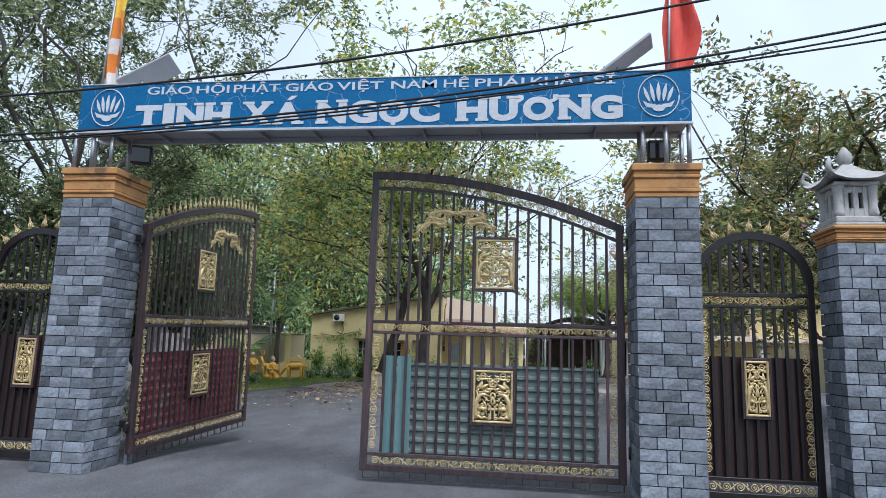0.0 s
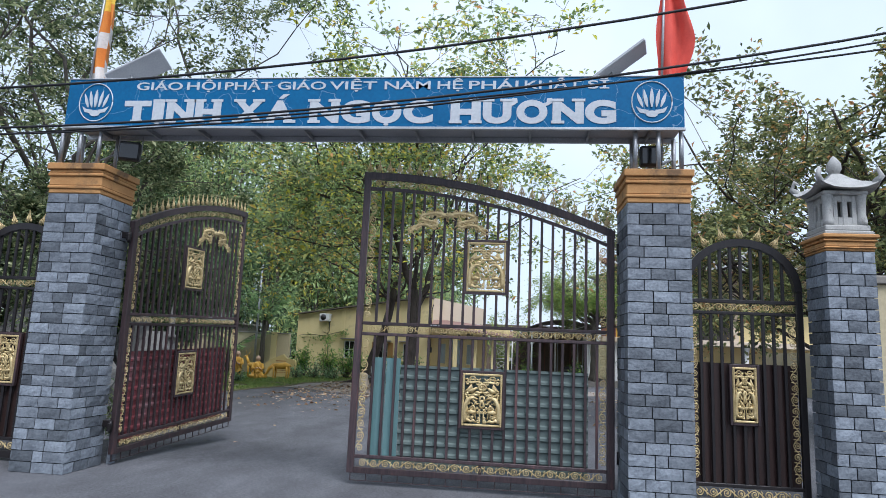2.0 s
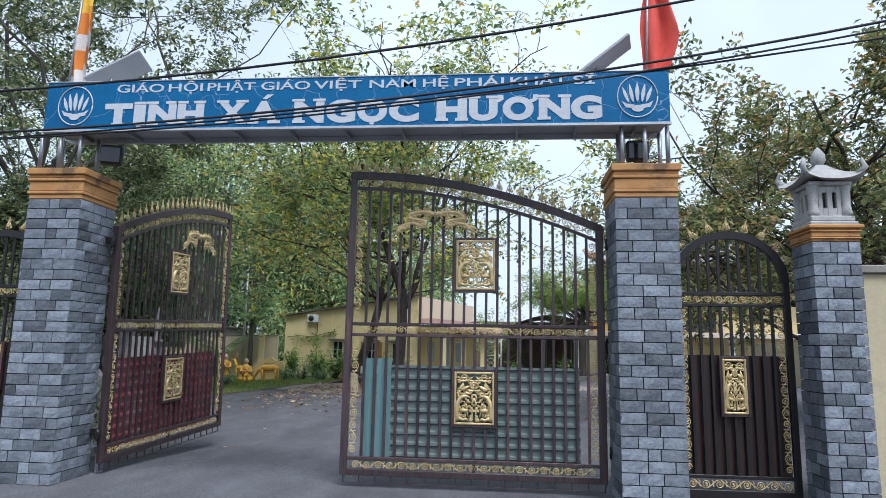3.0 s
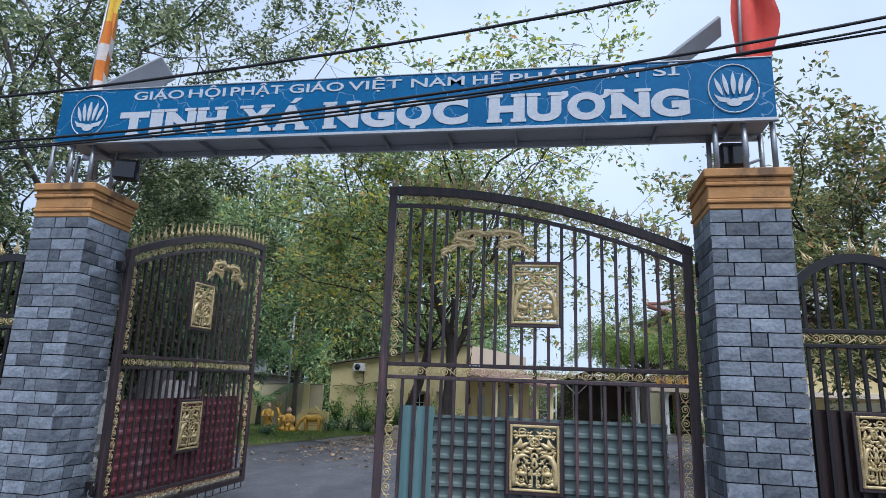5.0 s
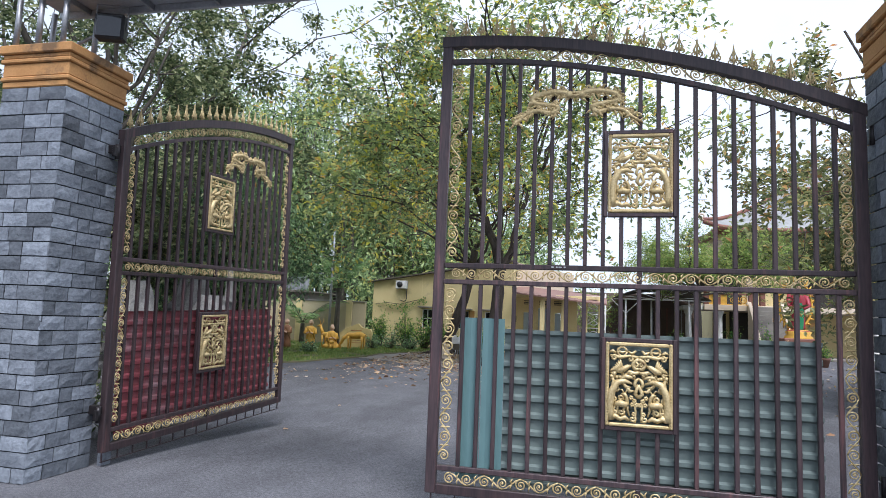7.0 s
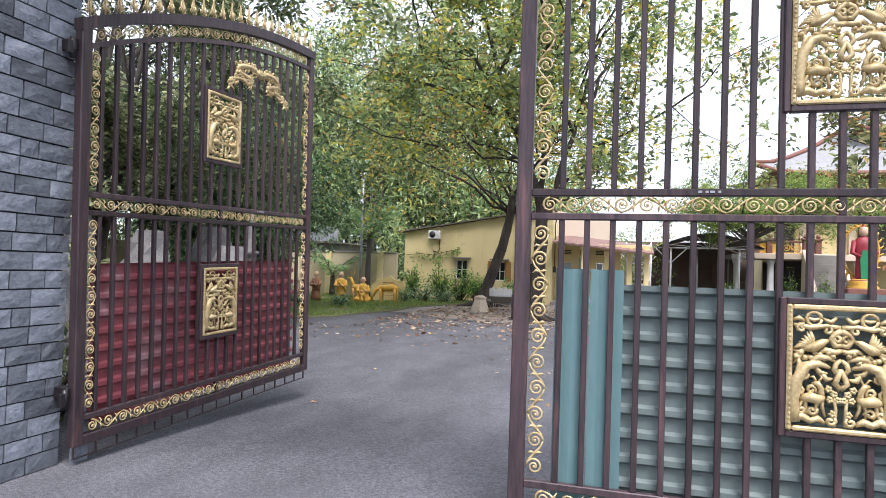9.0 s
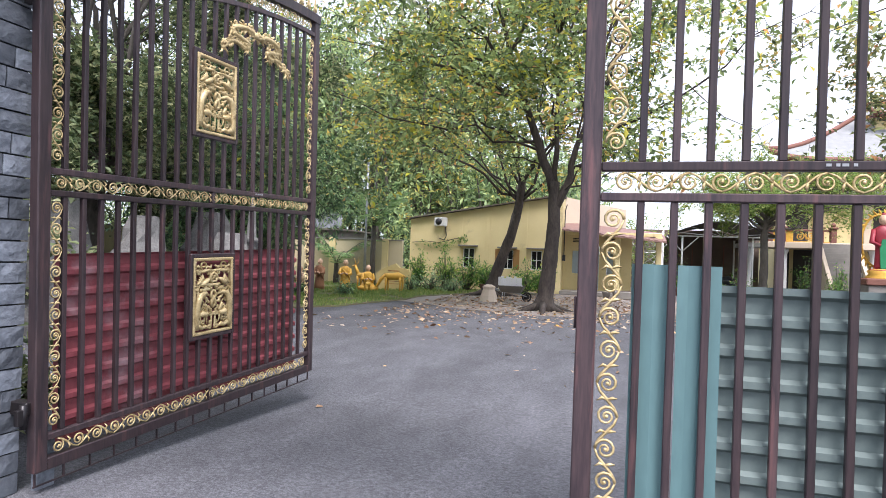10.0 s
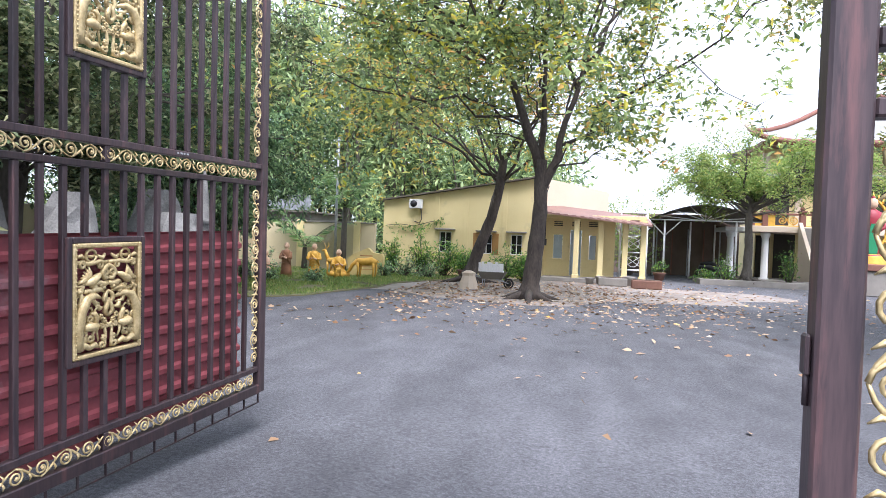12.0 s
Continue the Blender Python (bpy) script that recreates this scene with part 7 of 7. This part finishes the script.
for k, (x, y, w, h) in enumerate(((-8.6, 28.6, 0.55, 1.7), (-7.6, 28.2, 0.75, 1.35), (-6.9, 28.5, 0.7, 1.25), (-5.4, 28.3, 0.8, 1.35), (-4.7, 28.5, 0.65, 1.2), (-9.6, 28.3, 0.45, 1.5))):
    shrub(x, y, w, h, 100 + k, L_HEDGE, 1100)
for k, (x, y, w, h) in enumerate(((-8.8, 27.2, 0.7, 0.75), (-7.9, 26.9, 0.6, 0.65), (-12.6, 22.6, 0.6, 0.5), (-10.05, 22.2, 0.35, 0.45), (-11.4, 21.9, 0.5, 0.45), (-9.3, 26.2, 0.5, 0.6), (-13.6, 25.4, 0.9, 1.0), (-14.6, 22.4, 0.9, 1.1))):
    shrub(x, y, w, h, 140 + k, L_MANGO, 600, 0.10, label="low dark-leaved shrub on the lawn")
shrub(-6.6, 27.2, 0.4, 0.95, 170, L_HEDGE, 500, 0.12, True, "potted leafy plant at the foot of the house")
for k, (x, y, h) in enumerate(((5.6, 33.6, 1.9), (3.2, 33.5, 1.3), (6.9, 33.7, 1.7), (2.4, 33.8, 0.7))):
    shrub(x, y, 0.45, h, 180 + k, L_HEDGE, 500, 0.12, label="clipped shrub in the bed before the temple")
shrub(-0.4, 38.2, 1.8, 4.6, 191, L_BRIGHT, 1800, 0.2, label="tall sapling behind the porch roof")
for k, (x, y) in enumerate(((-5.75, 7.6), (-5.5, 8.4))):
    shrub(x, y, 0.4, 1.1, 200 + k, L_SIDE, 700, 0.10, label="leafy plant behind the gate pillar")

# rockery behind the open leaf
rock_mat = M_ROCK
for k, (x, y, w, h) in enumerate(((-9.2, 12.6, 0.7, 1.9), (-8.4, 13.8, 0.75, 1.7), (-10.2, 12.0, 0.8, 2.2), (-9.4, 14.6, 0.8, 2.1), (-11.4, 11.4, 0.8, 1.9))):
    g = Geo()
    v, f = [], []
    nn, kk = 12, 9
    for j in range(kk + 1):
        t = j / kk
        for i in range(nn):
            a = 2 * math.pi * i / nn
            d = 1 + 0.45 * noise.noise(Vector((math.cos(a) * 1.4 + k * 9, math.sin(a) * 1.4, t * 4.0))) + 0.18 * noise.noise(Vector((math.cos(a) * 5 + k, math.sin(a) * 5, t * 11)))
            r = w * (1 - 0.72 * t ** 1.3) * d
            v.append((r * math.cos(a), r * math.sin(a), t * h - 0.05))
    for j in range(kk):
        for i in range(nn):
            f.append((j * nn + i, j * nn + (i + 1) % nn, (j + 1) * nn + (i + 1) % nn, (j + 1) * nn + i))
    f.append(tuple(range(kk * nn, (kk + 1) * nn)))
    solid("rockery_stone", g.add(v, f), rock_mat, "tall rough pale grey rockery stone", "rock", pose(x, y, LOW), group="rockery")
pg = Geo()
pg.lathe([(0.2, 0), (0.2, 0.5), (0.28, 0.55), (0.16, 0.6), (0.16, 1.0), (0.24, 1.05), (0.13, 1.1), (0.12, 1.5), (0.2, 1.55), (0.09, 1.6), (0.07, 2.0), (0.02, 2.35)], 8)
solid("stone_pagoda", pg, M_ROCK, "slender pale stone pagoda in the rockery", "ornament", pose(-8.3, 14.3, LOW))

# barrow, painted stump and box by the leaning tree
wb = thing("wheelbarrow", "rusty wheelbarrow with a white sack beside the tree", "wheelbarrow", pose(-5.15, 24.4, LOW) @ Matrix.Scale(0.8, 4))
part("tray", Geo().add([(-0.4, -0.25, 0.35), (0.35, -0.25, 0.35), (0.35, 0.25, 0.35), (-0.4, 0.25, 0.35), (-0.55, -0.35, 0.62), (0.5, -0.35, 0.62), (0.5, 0.35, 0.62), (-0.55, 0.35, 0.62)], [(0, 3, 2, 1), (0, 1, 5, 4), (1, 2, 6, 5), (2, 3, 7, 6), (3, 0, 4, 7)]), M_ROOFEDGE, wb)
part("wheel", Geo().tube([(0.6 + 0.17 * math.cos(k * 0.524), 0, 0.19 + 0.17 * math.sin(k * 0.524)) for k in range(13)], 0.035, 6).tube([(0.6, -0.03, 0.19), (0.6, 0.03, 0.19)], 0.12, 10), M_TYRE, wb)
for sy in (-1, 1):
    part("handle", Geo().tube([(0.6, sy * 0.06, 0.2), (0.2, sy * 0.22, 0.34), (-0.5, sy * 0.25, 0.4), (-1.0, sy * 0.28, 0.55)], 0.018, 6), M_STEEL, wb)
    part("leg", Geo().tube([(-0.35, sy * 0.22, 0.36), (-0.38, sy * 0.24, 0.0)], 0.018, 6), M_STEEL, wb)
sk = Geo()
for i in range(9):
    x = -0.34 + 0.68 * i / 8
    sk.box(x - 0.041, x + 0.041, -0.19 + 0.012 * (i % 2), -0.175 + 0.012 * (i % 2), 0.0, 0.27 + 0.035 * math.sin(i * 2.3), 0.004)
sk.box(-0.36, 0.36, -0.17, 0.17, -0.03, 0.012, 0.01)
sk.box(-0.37, 0.37, -0.16, -0.145, 0.06, 0.10, 0.003)
solid("white_crate", sk, M_WHITE, "white slatted plastic crate standing in the wheelbarrow", "crate", pose(-5.2, 24.4, LOW + 0.50))
solid("painted_stump", Geo().lathe([(0.30, -0.03), (0.26, 0.18), (0.19, 0.38), (0.21, 0.47), (0.09, 0.53)], 9, smooth=False), M_BEIGE, "pale painted stone stump beside the tree", "stump", pose(-5.75, 23.6, LOW))
for k, (x, y) in enumerate(((-1.5, 28.6), (-0.4, 27.9))):
    pl = thing("planter", "low grey concrete planter before the porch", "planter", pose(x, y, LOW), "planters")
    part("trough", Geo().box(-0.5, 0.5, -0.22, 0.22, 0, 0.3, 0.03), M_CONC if k == 0 else M_POT, pl)
    part("soil", Geo().box(-0.44, 0.44, -0.17, 0.17, 0.301, 0.32), M_EARTH, pl)

# creeper and slack wires over the gable wall
r = np.random.default_rng(61)
cr = thing("creeper", "thin leafy creeper trailing across the yellow wall", "creeper", pose(0, HY - 0.03, LOW))
stem = [(-10.5, -0.02, 1.92), (-9.9, -0.03, 1.98), (-9.3, -0.03, 1.93), (-8.7, -0.03, 2.1), (-8.1, -0.02, 2.22)]
part("stem", Geo().tube(stem, 0.014, 5), M_BARK, cr)
b, w = [], []
for k in range(150):
    t = r.random() ** 0.7
    i = min(int(t * 4), 3)
    q = Vector(stem[i]).lerp(Vector(stem[i + 1]), t * 4 - i)
    b.append((q.x + r.normal() * 0.05, q.y - 0.02, q.z - abs(r.normal()) * 0.16))
    w.append((r.normal(), -0.4, r.normal() - 0.4))
leaves("foliage", b, w, r.uniform(0.07, 0.14, len(b)), 0.5, 0.1, L_HEDGE, cr, r)
solid("hinge_stub", Geo().box(-4.64, -4.60, 6.76, 6.88, -0.05, 0.34, 0.01), M_SLATE, "rough grey concrete stub beside the gate pillar", "post")

# small plants in pots and stones along the bed before the temple
for k, (x, y) in enumerate(((0.6, 33.9), (8.6, 31.6), (5.9, 30.9))):
    shrub(x, y, 0.32, 0.95, 300 + k, L_HEDGE, 320, 0.11, True, "potted plant standing in the yard")

# an offcut bench and pots by the porch steps
for k, (x, y, sz) in enumerate(((-1.9, 29.2, 0.2), (-2.3, 29.0, 0.16), (-0.9, 29.3, 0.22))):
    solid("plant_pot", Geo().lathe([(sz * 0.7, 0), (sz, sz * 1.3), (sz * 1.08, sz * 1.5), (sz * 0.9, sz * 1.5), (sz * 0.8, sz * 1.3)], 12), M_CONC, "empty grey plant pot by the porch", "pot", pose(x, y, LOW), group="pots by the porch")

# ---------------------------------------------------------------- slates of the pillars, piece by piece
rng = random.Random(9)


def slate_mesh(w, h, seed):
    """One split-face slate: proud in the middle, chipped at its edges. Front is -y."""
    r = random.Random(seed)
    nx2, nz2 = 4, 3
    v = []
    for j in range(nz2):
        for i in range(nx2):
            edge = i in (0, nx2 - 1) or j in (0, nz2 - 1)
            y = -0.013 - (0.0 if edge else r.uniform(0.001, 0.006)) + (r.uniform(-0.002, 0.003) if edge else 0)
            v.append((w * (i / (nx2 - 1) - 0.5) + (r.uniform(-0.006, 0.006) if not edge else 0), y, h * (j / (nz2 - 1) - 0.5)))
    f = [(j * nx2 + i, j * nx2 + i + 1, (j + 1) * nx2 + i + 1, (j + 1) * nx2 + i) for j in range(nz2 - 1) for i in range(nx2 - 1)]
    o = len(v)
    rim = [0, nx2 - 1, nz2 * nx2 - 1, (nz2 - 1) * nx2]
    v += [(v[k][0], 0.0, v[k][2]) for k in rim]
    f += [(0, o, o + 1, 3, 2, 1), (3, o + 1, o + 2, 11, 7), (11, o + 2, o + 3, 8, 9, 10), (8, o + 3, o, 0, 4)]
    me = Geo().add(v, f).mesh("slate")
    me.materials.append(M_SLATE)
    return me


GAP = 0.009
SLATES = {}
for key, w in (("full", 0.21), ("mid", 0.15), ("half", 0.10)):
    SLATES[key] = [slate_mesh(w - GAP, COURSE - GAP, 50 + k + len(key) * 7) for k in range(5)]
WIDE = {"full": 0.21, "mid": 0.15, "half": 0.10}
NARROW = (("full", "full"), ("half", "full", "half"), ("mid", "mid", "half"), ("half", "mid", "mid"))
PATTERNS = (("full", "full", "mid"), ("half", "full", "full"), ("mid", "full", "full"), ("full", "full", "half"), ("full", "half", "full"))
for ((p, wide), courses) in PILLARS:
    kinds = PATTERNS if wide > 0.5 else NARROW
    faces = ((0, 0), (1, 90), (3, -90))
    for fi, turn in faces:
        last = -1
        for c in range(courses):
            k = rng.choice([q for q in range(len(kinds)) if q != last])
            last = k
            row = kinds[k]
            total = sum(WIDE[q] for q in row)
            stretch = (wide + 0.004) / total
            x = -wide / 2 - 0.002
            for q in row:
                w = WIDE[q] * stretch
                me = rng.choice(SLATES[q])
                m = Matrix.Rotation(radians(turn), 4, "Z") @ pose(x + w / 2, -wide / 2 + 0.016 - rng.uniform(0, 0.004), (c + 0.5) * COURSE) @ Matrix.Diagonal((stretch, 1, 1, 1))
                part("slate", me, None, p, m=m)
                x += w
